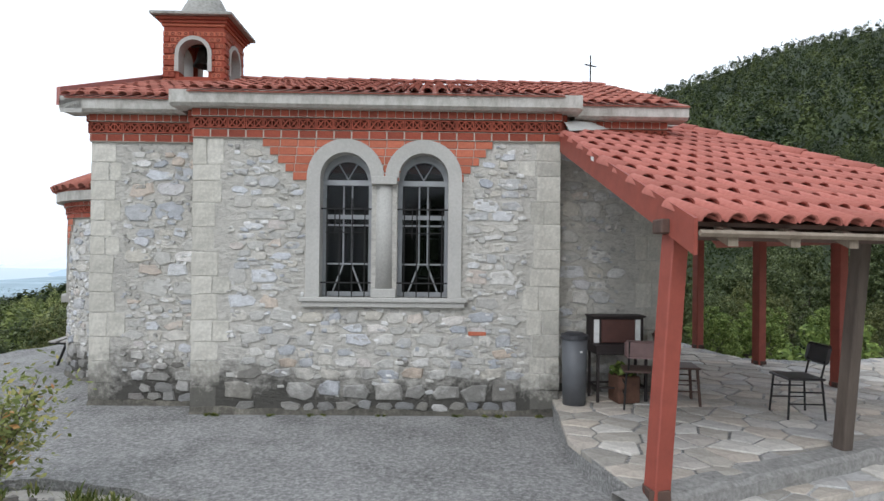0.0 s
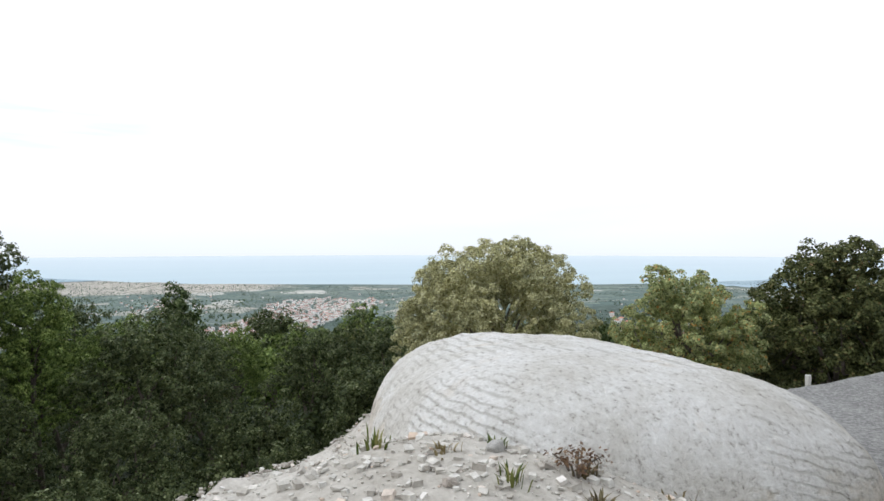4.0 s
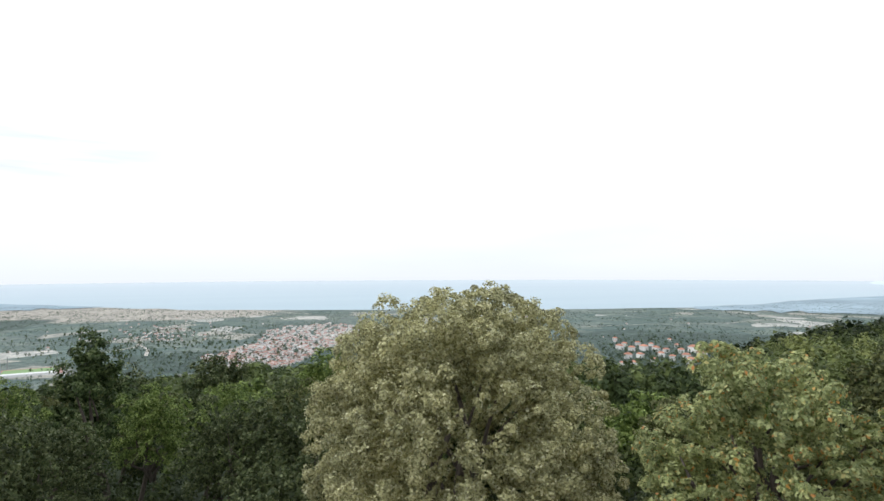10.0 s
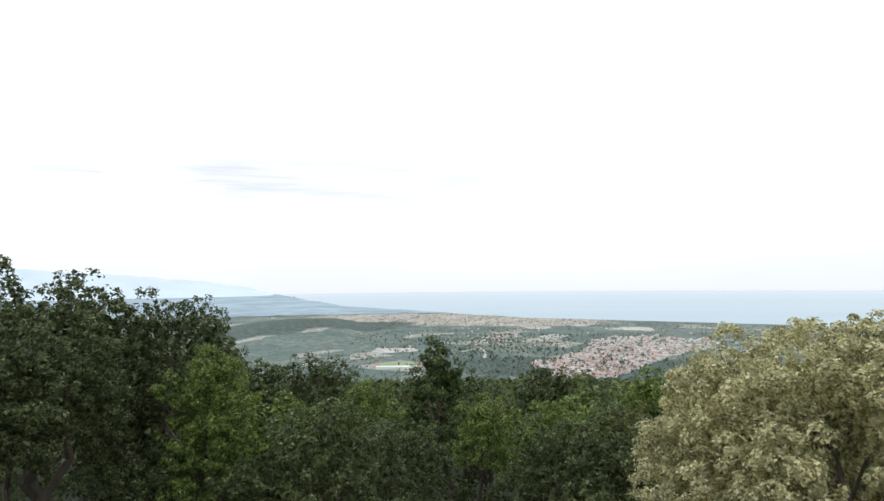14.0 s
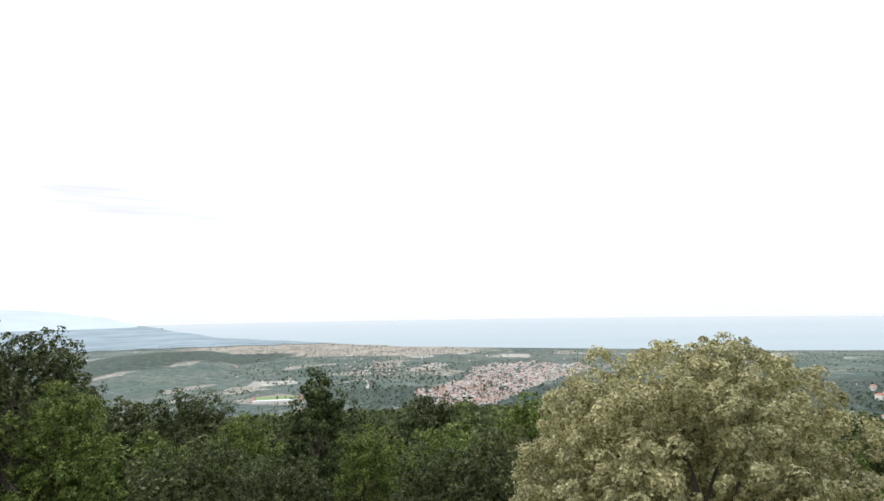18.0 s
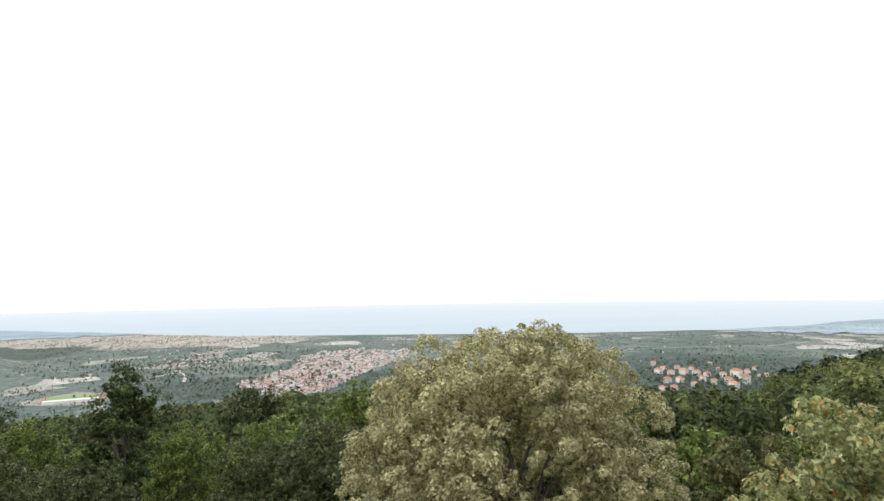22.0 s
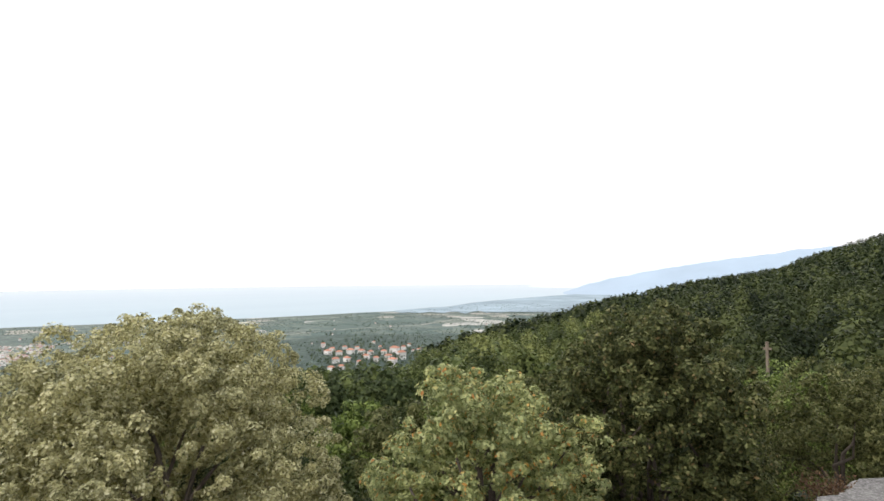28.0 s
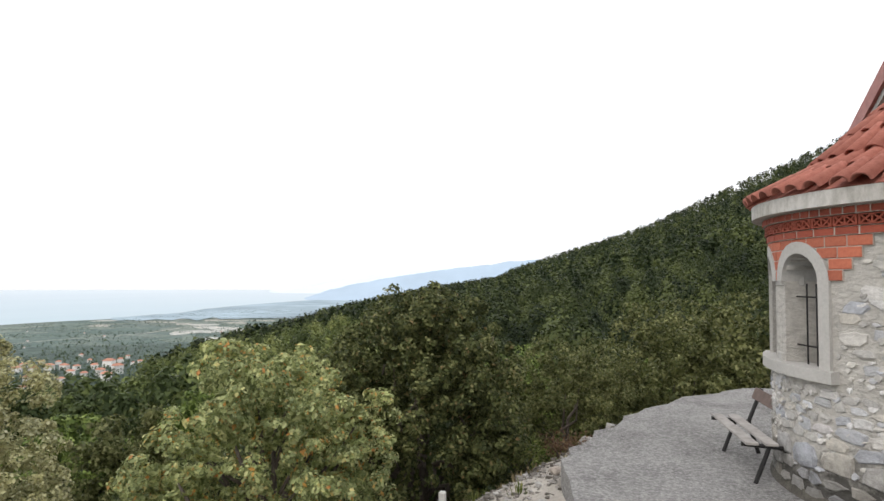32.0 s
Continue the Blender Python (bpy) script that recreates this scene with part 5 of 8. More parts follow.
# ---- boulder ----
def boulder_material():
    m, n, l, b = material("boulder_cement", 0.95)
    k, q = noise_node(n, l, 1.3, 6, 0.65), noise_node(n, l, 24, 7, 0.75)
    r = ramp(n, [(0.25, (0.46, 0.43, 0.38)), (0.45, (0.62, 0.6, 0.56)), (0.6, (0.72, 0.71, 0.69)), (0.78, (0.62, 0.55, 0.46))])
    l.new(k.outputs["Fac"], r.inputs[0])
    r2 = ramp(n, [(0.34, (0.45, 0.43, 0.4)), (0.44, (0.9, 0.89, 0.88)), (0.56, (1.0, 1.0, 1.0)), (0.68, (1.16, 1.16, 1.16))])
    l.new(q.outputs["Fac"], r2.inputs[0])
    c = mix(n, l, r.outputs[0], r2.outputs[0], 1.0, "MULTIPLY")
    # raked grooves across the shoulder
    tc = n.new("ShaderNodeTexCoord")
    mp = n.new("ShaderNodeMapping")
    mp.inputs["Rotation"].default_value = (0.3, 0.05, 0.0)
    l.new(tc.outputs["Object"], mp.inputs[0])
    w = n.new("ShaderNodeTexWave")
    w.inputs["Scale"].default_value, w.inputs["Distortion"].default_value, w.inputs["Detail"].default_value, w.inputs["Detail Scale"].default_value = 5.5, 4.5, 4.0, 1.0
    w.bands_direction = "Z"
    l.new(mp.outputs[0], w.inputs["Vector"])
    patch = ramp(n, [(0.5, (0, 0, 0)), (0.6, (1, 1, 1))])
    k2 = noise_node(n, l, 0.9, 3)
    l.new(k2.outputs["Fac"], patch.inputs[0])
    gro = ramp(n, [(0.0, (0.55, 0.53, 0.49)), (0.35, (1, 1, 1))])
    l.new(w.outputs["Fac"], gro.inputs[0])
    lines = mix(n, l, (1.0, 1.0, 1.0), gro.outputs[0], patch.outputs[0])
    crust = noise_node(n, l, 9, 8, 0.8)
    rc = ramp(n, [(0.36, (0.3, 0.27, 0.22)), (0.5, (0.6, 0.55, 0.48)), (0.64, (0.74, 0.71, 0.66))])
    l.new(crust.outputs["Fac"], rc.inputs[0])
    worn = noise_node(n, l, 0.8, 6, 0.7, (1, 1, 2.2))
    split = n.new("ShaderNodeSeparateXYZ")
    l.new(tc.outputs["Object"], split.inputs[0])
    where = n.new("ShaderNodeMath")
    where.operation = "MULTIPLY_ADD"
    where.inputs[1].default_value = -2.2
    l.new(worn.outputs["Fac"], where.inputs[0])
    l.new(split.outputs["Z"], where.inputs[2])
    broken = n.new("ShaderNodeMapRange")
    broken.inputs["From Min"].default_value, broken.inputs["From Max"].default_value = -0.2, -0.34
    l.new(where.outputs[0], broken.inputs["Value"])
    c = mix(n, l, mix(n, l, c, lines, 0.62, "MULTIPLY"), rc.outputs[0], broken.outputs[0])
    l.new(c, b.inputs["Base Color"])
    h = mix(n, l, q.outputs["Fac"], lines, 0.4)
    h = mix(n, l, h, crust.outputs["Fac"], broken.outputs[0])
    mid = noise_node(n, l, 6, 6, 0.7)
    h = mix(n, l, h, mid.outputs["Fac"], 0.35)
    bumped(n, l, b, h, 1.0, 0.05)
    return m


def build_boulder():
    n, m = 150, 64
    v, f = [], []
    for j in range(m + 1):
        q = j / m * math.pi / 2
        for i in range(n):
            a = 2 * math.pi * i / n
            ca, sa = math.cos(a), math.sin(a)
            rx, ry, p = 2.46, 2.05 if sa < 0 else 1.62, 3.3
            rr = 1 / (abs(ca / rx) ** p + abs(sa / ry) ** p) ** (1 / p)
            rr *= 1 + 0.03 * noise.noise(Vector((ca * 1.3, sa * 1.3, 5)))
            rad, zz = rr * math.sin(q) ** 0.9, math.cos(q) ** 0.447
            lx, ly = rad * ca, rad * sa
            t = 2.934
            x, y = -6.77 + lx * math.cos(t) - ly * math.sin(t), 3.26 + lx * math.sin(t) + ly * math.cos(t)
            top = 1.32 - 0.09 * lx + 0.037 * ly + 0.041 * lx * lx - 0.022 * ly * ly
            z = -0.35 + (top + 0.35) * zz + 0.05 * fractal(x, y, 0.9, 3) + 0.035 * fractal(x * 2, y * 2 + zz, 0.35, 9)
            v.append((x, y, z))
    for j in range(m):
        for i in range(n):
            f.append((j * n + i, j * n + (i + 1) % n, (j + 1) * n + (i + 1) % n, (j + 1) * n + i)[::-1])
    tagged(sheet("boulder", v, f, boulder_material(), smooth=True), "large smooth grey boulder rendered over with worn cement", "boulder")


build_boulder()


# ---- trees ----
LEAF_OAK = leafy("holm_oak_leaf", [(0.0, (0.19, 0.19, 0.09)), (0.4, (0.46, 0.445, 0.24)), (0.8, (0.66, 0.64, 0.39)), (1.0, (0.75, 0.73, 0.53))], 0.3, gloss=0.5)
LEAF_DARK = leafy("dark_leaf", [(0.0, (0.03, 0.046, 0.018)), (0.6, (0.09, 0.115, 0.048)), (0.9, (0.18, 0.21, 0.1)), (1.0, (0.28, 0.31, 0.19))], 0.18)
LEAF_UNDER = leafy("undergrowth_leaf", [(0.0, (0.016, 0.027, 0.01)), (0.6, (0.048, 0.068, 0.024)), (1.0, (0.11, 0.135, 0.05))], 0.2, by_tree=True)
LEAF_MIXED = leafy("mixed_oak_leaf", [(0.0, (0.04, 0.052, 0.022)), (0.6, (0.11, 0.128, 0.05)), (0.96, (0.24, 0.25, 0.115)), (1.0, (0.3, 0.21, 0.11))], 0.22)
LEAF_GREEN = leafy("green_leaf", [(0.0, (0.055, 0.088, 0.026)), (0.6, (0.17, 0.24, 0.065)), (1.0, (0.38, 0.46, 0.16))], 0.25)
LEAF_SLIM = leafy("slim_tree_leaf", [(0.0, (0.035, 0.06, 0.025)), (0.6, (0.09, 0.13, 0.05)), (1.0, (0.2, 0.25, 0.11))])
LEAF_BUSH = leafy("bush_leaf", [(0.0, (0.17, 0.21, 0.09)), (0.5, (0.385, 0.44, 0.205)), (0.88, (0.6, 0.63, 0.335)), (0.94, (0.7, 0.64, 0.3)), (0.97, (0.72, 0.4, 0.12)), (1.0, (0.64, 0.29, 0.11))], 0.35, gloss=0.4)
LEAF_GREY = leafy("grey_leaf", [(0.0, (0.05, 0.062, 0.024)), (0.6, (0.14, 0.155, 0.06)), (1.0, (0.28, 0.285, 0.14))], 0.25)
LEAF_PINE = leafy("hill_wood_leaf", [(0.0, (0.012, 0.022, 0.011)), (0.4, (0.03, 0.045, 0.018)), (0.75, (0.062, 0.082, 0.031)), (1.0, (0.12, 0.145, 0.055))], 0.2, by_tree=True)
LEAF_HILL = leafy("hill_oak_leaf", [(0.0, (0.04, 0.058, 0.022)), (0.4, (0.09, 0.118, 0.042)), (0.75, (0.17, 0.205, 0.07)), (1.0, (0.28, 0.31, 0.12))], 0.2, by_tree=True)
LEAF_SLOPE = leafy("slope_wood_leaf", [(0.0, (0.035, 0.055, 0.024)), (0.4, (0.075, 0.105, 0.045)), (0.75, (0.13, 0.17, 0.06)), (1.0, (0.22, 0.27, 0.1))], by_tree=True)
# trees of the plain: pale and bluish, haze of distance in the leaf colour
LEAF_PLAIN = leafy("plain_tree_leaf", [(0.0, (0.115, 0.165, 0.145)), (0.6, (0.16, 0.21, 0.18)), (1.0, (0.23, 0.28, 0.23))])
LEAF_WEED = leafy("weed_leaf", [(0.0, (0.06, 0.09, 0.02)), (0.6, (0.14, 0.17, 0.05)), (1.0, (0.3, 0.29, 0.12))])
LEAF_DRY = leafy("dry_grass", [(0.0, (0.14, 0.11, 0.06)), (0.6, (0.26, 0.21, 0.12)), (1.0, (0.4, 0.34, 0.22))])
BARK = surface("bark", [(0.3, (0.06, 0.05, 0.04)), (0.7, (0.15, 0.125, 0.1))], [(0.3, (0.05, 0.04, 0.03)), (0.7, (0.18, 0.15, 0.125))], 3, 20, 0.95, 0.8, 0.02, (1, 1, 0.25))


def crown_arrays(rng, rx, ry, rz, clumps, leaves, leaf, clump_r, low=-0.75, jag=0.12, cone=0.0, lobes=30, lobe_r=0.3, flat=2.0, fine=False):
    """Leaf quads set as small rosettes over the rounded lobes of an uneven crown; flat squares the dome."""
    k = np.arange(lobes) + 0.5
    z = 1 - 1.6 * k / lobes
    q = k * 2.399963 + rng.uniform(0, 6)
    out = np.stack([np.sqrt(1 - z * z) * np.cos(q), np.sqrt(1 - z * z) * np.sin(q), z], 1) + rng.normal(0, 0.1, (lobes, 3))
    out /= np.linalg.norm(out, axis=1)[:, None]
    dist = 1 - lobe_r * 0.85 - np.abs(rng.normal(0, jag, lobes))
    if flat != 2.0:
        dist = dist / (np.hypot(out[:, 0], out[:, 1]) ** flat + np.abs(out[:, 2]) ** flat) ** (1 / flat)
    size = lobe_r * rng.uniform(0.8, 1.15, lobes)
    mine = rng.choice(lobes, clumps, p=size ** 2 / (size ** 2).sum())
    d = rng.normal(size=(clumps, 3)) + 0.7 * out[mine] + (0, 0, 0.25)
    d /= np.linalg.norm(d, axis=1)[:, None]
    c = out[mine] * dist[mine][:, None] + d * (size[mine] * rng.uniform(0.8, 1.06, clumps))[:, None]
    loose = rng.random(clumps) < 0.05
    c[loose] *= rng.uniform(1.0, 1.05, (int(loose.sum()), 1))
    c[:, 2] = np.maximum(c[:, 2], low - 0.1 * rng.random(clumps))
    out = d
    c[:, :2] *= 1 - cone * np.clip(c[:, 2:3] * 0.5 + 0.5, 0, 1)
    c = c * (rx, ry, rz)
    which = rng.integers(0, clumps, leaves)
    d = rng.normal(size=(leaves, 3)) + 0.75 * out[which] + (0, 0, 0.3)
    d /= np.linalg.norm(d, axis=1)[:, None]
    rad = clump_r * rng.uniform(0.55, 1.3, clumps)[which] * rng.uniform(0.55, 1.08, leaves)
    p = c[which] + d * rad[:, None] * (1, 1, 0.85)
    inner = rng.random(leaves) < 0.24
    p[inner] = c[which[inner]] * rng.uniform(0.62, 0.88, (int(inner.sum()), 1))
    nrm = d + rng.normal(0, 0.42, (leaves, 3)) + (0, 0, 0.2)
    nrm /= np.linalg.norm(nrm, axis=1)[:, None]
    t = np.cross(nrm, rng.normal(size=(leaves, 3)))
    t /= np.linalg.norm(t, axis=1)[:, None] + 1e-9
    b = np.cross(nrm, t)
    size = leaf * (rng.uniform(0.6, 1.35, leaves) * np.where(inner, 1.8, 1.0))[:, None]
    if fine:
        v = np.stack([p - t * size, p + b * size * 0.6 + nrm * size * 0.12, p + t * size, p - b * size * 0.6 + nrm * size * 0.12], 1)
    else:
        v = np.stack([p - t * size, p + t * size * 0.6 + b * size * 0.75, p + t * size * 0.8 - b * size * 0.6], 1)
    return c, v.reshape(-1, 3)


def quads(n, sides=4):
    return np.arange(sides * n).reshape(n, sides)


def limb(bm, rng, a, b, r0, r1, bends=3):
    pts = [Vector(a)]
    for k in range(1, bends + 1):
        q = Vector(a).lerp(Vector(b), k / bends)
        if k < bends:
            q += Vector(rng.normal(0, 0.08, 3)) * (Vector(b) - Vector(a)).length
        pts.append(q)
    for k in range(bends):
        tube(bm, pts[k], pts[k + 1], r0 + (r1 - r0) * k / bends, r0 + (r1 - r0) * (k + 1) / bends, 6, False)


def tree_model(seed, name, label, leafm, rx, ry, rz, stem, clumps, leaves, leaf, clump_r, category="tree", limbs=8, **k):
    """A tree at the origin, its crown's middle at stem plus 0.8 rz; it is as high as stem plus 1.8 rz and a clump."""
    rng = np.random.default_rng(seed)
    root = thing(name, Matrix.Identity(4), label, category)
    c, v = crown_arrays(rng, rx, ry, rz, clumps, leaves, leaf, clump_r, **k)
    v = v + (0, 0, stem + rz * 0.8)
    bm = bmesh.new()
    limb(bm, rng, (0, 0, -6.0), (0, 0, stem + rz * 0.5), 0.05 * rz + 0.05, 0.03 * rz + 0.02, 4)
    part("trunk", bm, BARK, root)
    for i in rng.choice(clumps, min(limbs, clumps), replace=False):
        q = c[i] + (0, 0, stem + rz * 0.8)
        bm = bmesh.new()
        limb(bm, rng, (0, 0, stem + rz * rng.uniform(0.0, 0.4)), Vector((0, 0, stem + rz * 0.6)).lerp(Vector(q), 0.72), 0.025 * rz + 0.01, 0.008, 3)
        part("limb", bm, BARK, root)
    sheet("crown", v, quads(leaves, len(v) // leaves), leafm, root)
    root["tall"] = float(v[:, 2].max())
    return root


def put(root, x, y, top, turn=0.0, scale=1.0, first=False):
    m = pose(x, y, top - root["tall"] * scale, 0, 0, turn) @ Matrix.Scale(scale, 4)
    if first:
        root.matrix_world = m
        return root
    ob = copy_thing(root, m)
    ob.matrix_world = m
    return ob


crate()
oak = tree_model(1, "holm_oak", "broad round holm oak with dense yellowish grey-green leaves", LEAF_OAK, 2.1, 2.05, 2.25, 0.9, 1700, 215000, 0.0205, 0.115, limbs=14, flat=2.35, lobes=120, lobe_r=0.2, jag=0.025, fine=True)
put(oak, -13.82, 5.8, 2.4, 0, 1.05, True)
bush = tree_model(2, "young_oak", "bushy young oak with scattered orange autumn leaves", LEAF_BUSH, 1.35, 1.3, 1.5, 0.4, 460, 44000, 0.024, 0.1, limbs=30, jag=0.22, lobes=36, lobe_r=0.22, fine=True)
put(bush, -10.3, 7.75, 1.85, 40, 0.96, True)
dark = tree_model(3, "dark_oak", "dense dark green oak beside the pavement", LEAF_MIXED, 1.5, 1.45, 2.0, 0.6, 560, 62000, 0.028, 0.14, limbs=14, lobes=46, lobe_r=0.25, jag=0.07, fine=True)
put(dark, -10.1, 11.0, 2.36, 80, 1.05, True)
mid_dark = tree_model(4, "oak", "dark green oak on the slope", LEAF_DARK, 1.9, 1.8, 2.2, 0.9, 320, 18000, 0.038, 0.18, jag=0.18, lobes=26)
mid_green = tree_model(5, "lime_tree", "bright green broadleaf tree on the slope", LEAF_GREEN, 1.55, 1.5, 2.0, 0.9, 240, 15000, 0.038, 0.18, jag=0.18, lobes=22)
mid_grey = tree_model(6, "grey_oak", "grey-green holm oak on the slope", LEAF_GREY, 1.8, 1.7, 2.1, 0.9, 280, 17000, 0.037, 0.17, lobes=26)
poplar = tree_model(7, "tall_tree", "slender pointed green tree rising above the slope", LEAF_SLIM, 1.35, 1.35, 1.9, 0.8, 110, 9000, 0.045, 0.2, cone=0.62, lobes=24)
low_dark = tree_model(8, "oak", "dark green oak further down the slope", LEAF_DARK, 1.9, 1.8, 2.0, 0.9, 110, 5000, 0.08, 0.34, limbs=3)
low_green = tree_model(9, "lime_tree", "green broadleaf tree further down the slope", LEAF_GREEN, 1.7, 1.6, 1.9, 0.9, 90, 4600, 0.08, 0.34, limbs=3)
low_grey = tree_model(10, "grey_oak", "grey-green oak further down the slope", LEAF_GREY, 1.8, 1.7, 1.9, 0.9, 100, 4800, 0.08, 0.34, limbs=3)
far_dark = tree_model(11, "oak", "dark green oak low on the slope", LEAF_DARK, 1.9, 1.8, 2.0, 0.9, 50, 1900, 0.12, 0.42, limbs=2)
far_green = tree_model(12, "lime_tree", "green broadleaf tree low on the slope", LEAF_GREEN, 1.7, 1.6, 1.9, 0.9, 44, 1700, 0.12, 0.42, limbs=2)
far_grey = tree_model(13, "grey_oak", "grey-green oak low on the slope", LEAF_GREY, 1.8, 1.7, 1.9, 0.9, 46, 1800, 0.12, 0.42, limbs=2)
put(mid_dark, -16.0, -7.2, 3.35, 0, 1.15, True)
put(mid_green, -15.9, -3.5, 1.67, 0, 0.62, True)
put(mid_grey, -21.4, 9.9, -0.9, 0, 0.8, True)
put(poplar, -27.7, -2.1, 0.72, 0, 1.44, True)
put(low_dark, -33.3, 1.5, -1.05, 0, 0.85, True)
put(low_green, -30.1, 5.9, -0.66, 0, 0.95, True)
put(low_grey, -29, -6, -1.4, 0, 1, True)
put(far_dark, -38, 8, -2.6, 0, 1, True)
put(far_green, -41, 3, -3.4, 0, 1, True)
put(far_grey, -42, -6, -3.0, 0, 1, True)
for o in (poplar, mid_dark, mid_green, mid_grey, low_dark, low_green, low_grey, far_dark, far_green, far_grey):
    tagged(o, group="trees on the slope")
for x, y, top, turn, scale, model in (
        (-12.6, -5.6, 2.9, 90, 0.85, mid_dark), (-17.3, -5.3, 2.7, 15, 0.78, mid_dark), (-14.4, -5.2, 2.2, 200, 0.6, mid_dark), (-23.6, -5.0, 0.64, 40, 0.78, mid_dark), (-17.5, -2.6, 0.35, 70, 0.42, mid_green),
        (-22.3, -2.9, 0.04, 130, 0.75, mid_green), (-17.8, -0.6, 0.1, 20, 0.6, mid_dark), (-24.1, 0.2, -0.61, 250, 0.74, mid_green), (-22.3, 2.3, -0.41, 10, 0.62, mid_green),
        (-23.3, 4.1, -0.59, 310, 0.68, mid_grey), (-35.7, -3.0, -1.68, 60, 0.9, low_dark), (-15.2, 0.8, -0.9, 200, 0.75, mid_dark),
        (-10.8, -1.9, -0.8, 60, 0.75, mid_dark), (-11.6, -0.2, -1.1, 150, 0.75, mid_dark), (-9.4, -3.4, -0.2, 250, 0.8, mid_dark), (-12.3, 1.6, -1.2, 310, 0.7, mid_dark),
        (-13.2, -1.4, -0.5, 30, 0.6, mid_dark), (-19.2, 7.6, -0.5, 20, 0.75, mid_green), (-8.6, 14.6, 1.3, 20, 0.7, mid_grey), (-6.6, 18.5, 1.9, 10, 1.3, mid_grey),
        (-10.2, 17.5, 0.8, 120, 0.9, mid_green), (-4.6, 17.9, 2.2, 60, 1.3, mid_grey), (-2.2, 18.6, 2.2, 220, 1.35, mid_grey), (-8.3, 16.6, 1.1, 300, 0.85, mid_grey),
        (-15.7, -3.4, 0.55, 160, 0.62, mid_green), (-15.2, -4.4, 0.2, 280, 0.62, mid_dark), (-13.6, -3.6, -0.3, 100, 0.6, mid_dark), (-6.2, 22.5, 1.9, 100, 1.4, mid_grey), (-12.0, 9.0, 0.2, 220, 0.55, mid_dark), (-13.4, 12.6, 0.6, 80, 0.8, mid_dark)):
    put(model, x, y, top, turn, scale)
rng = np.random.default_rng(11)
spots = [(-13.7, 5.95), (-10.4, 7.6), (-10.1, 11.0), (-16.0, -7.2), (-15.9, -3.5), (-17.4, -4.9), (-27.7, -2.1), (-23.6, -5.0), (-22.3, -2.9), (-24.1, 0.2), (-22.3, 2.3), (-23.3, 4.1), (-17.8, -0.6), (-15.2, 0.8), (-19.2, 7.6), (-8.6, 14.6), (-6.9, 18.5), (-10.2, 17.5), (-4.6, 17.9), (-2.2, 18.6)]
TOP_AZ = [-60, -30, -8, -2.2, 1.7, 6, 11, 18, 28, 42, 53, 62, 72, 81, 86.3, 91.4, 98.6, 104, 110, 114, 118.4, 123, 128, 132, 140, 160]
TOP_EL = [-3, -4, -4.6, -3.8, -4.8, -7.5, -6.4, -5.0, -7.0, -9.6, -9.4, -9.3, -8.9, -9.3, -9.6, -9.6, -9.9, -9.4, -9.4, -8.0, -6.2, -4.4, -2.8, -0.8, -0.6, -0.6]
count = 0
for _ in range(9000):
    a, d = math.radians(rng.uniform(-62, 156)), 8.5 + 62 * rng.random() ** 1.4
    x, y = HUB[0] - d * math.sin(a), HUB[1] + d * math.cos(a)
    if float(outside(x, y)[0]) < 1.2 or (x > -3 and y < 13) or any((x - p) ** 2 + (y - q) ** 2 < (1.6 + 0.03 * d) ** 2 for p, q in spots):
        continue
    azd = math.degrees(a)
    top = 2.5 + math.tan(math.radians(np.interp(azd, TOP_AZ, TOP_EL))) * d - abs(rng.normal(0, 0.045)) * d
    spots.append((x, y))
    k = rng.choice(3, p=[0.28, 0.5, 0.22] if azd < 100 and d > 14 else [0.95, 0.05, 0.0])
    model = ((mid_dark, mid_green, mid_grey) if d < 15 else (low_dark, low_green, low_grey) if d < 34 else (far_dark, far_green, far_grey))[k]
    put(model, x, y, top, rng.uniform(0, 360), rng.uniform(0.7, 1.15) * (1 if d < 19 else 1 + (d - 19) / 90))
    count += 1
    if count > 200:
        break
# bushes below the terrace, seen between the porch posts
for x, y, top, model, s in ((6.0, 13.2, 1.25, mid_green, 0.42), (7.4, 13.9, 1.35, mid_green, 0.45), (9.3, 14.2, 1.3, mid_green, 0.5), (8.2, 15.6, 1.7, mid_grey, 0.5), (6.6, 15.3, 1.6, mid_dark, 0.5), (10.8, 14.6, 1.25, mid_grey, 0.5), (5.0, 16.5, 2.2, mid_dark, 0.85), (9.2, 17.5, 2.5, mid_dark, 0.9), (12.5, 15.5, 1.8, mid_green, 0.55), (11.4, 19.5, 3.2, mid_dark, 0.95), (7.2, 20.5, 3.6, mid_dark, 1.0), (14.5, 19.0, 3.6, mid_dark, 1.0)):
    put(model, x, y, top, 40 * x, s)


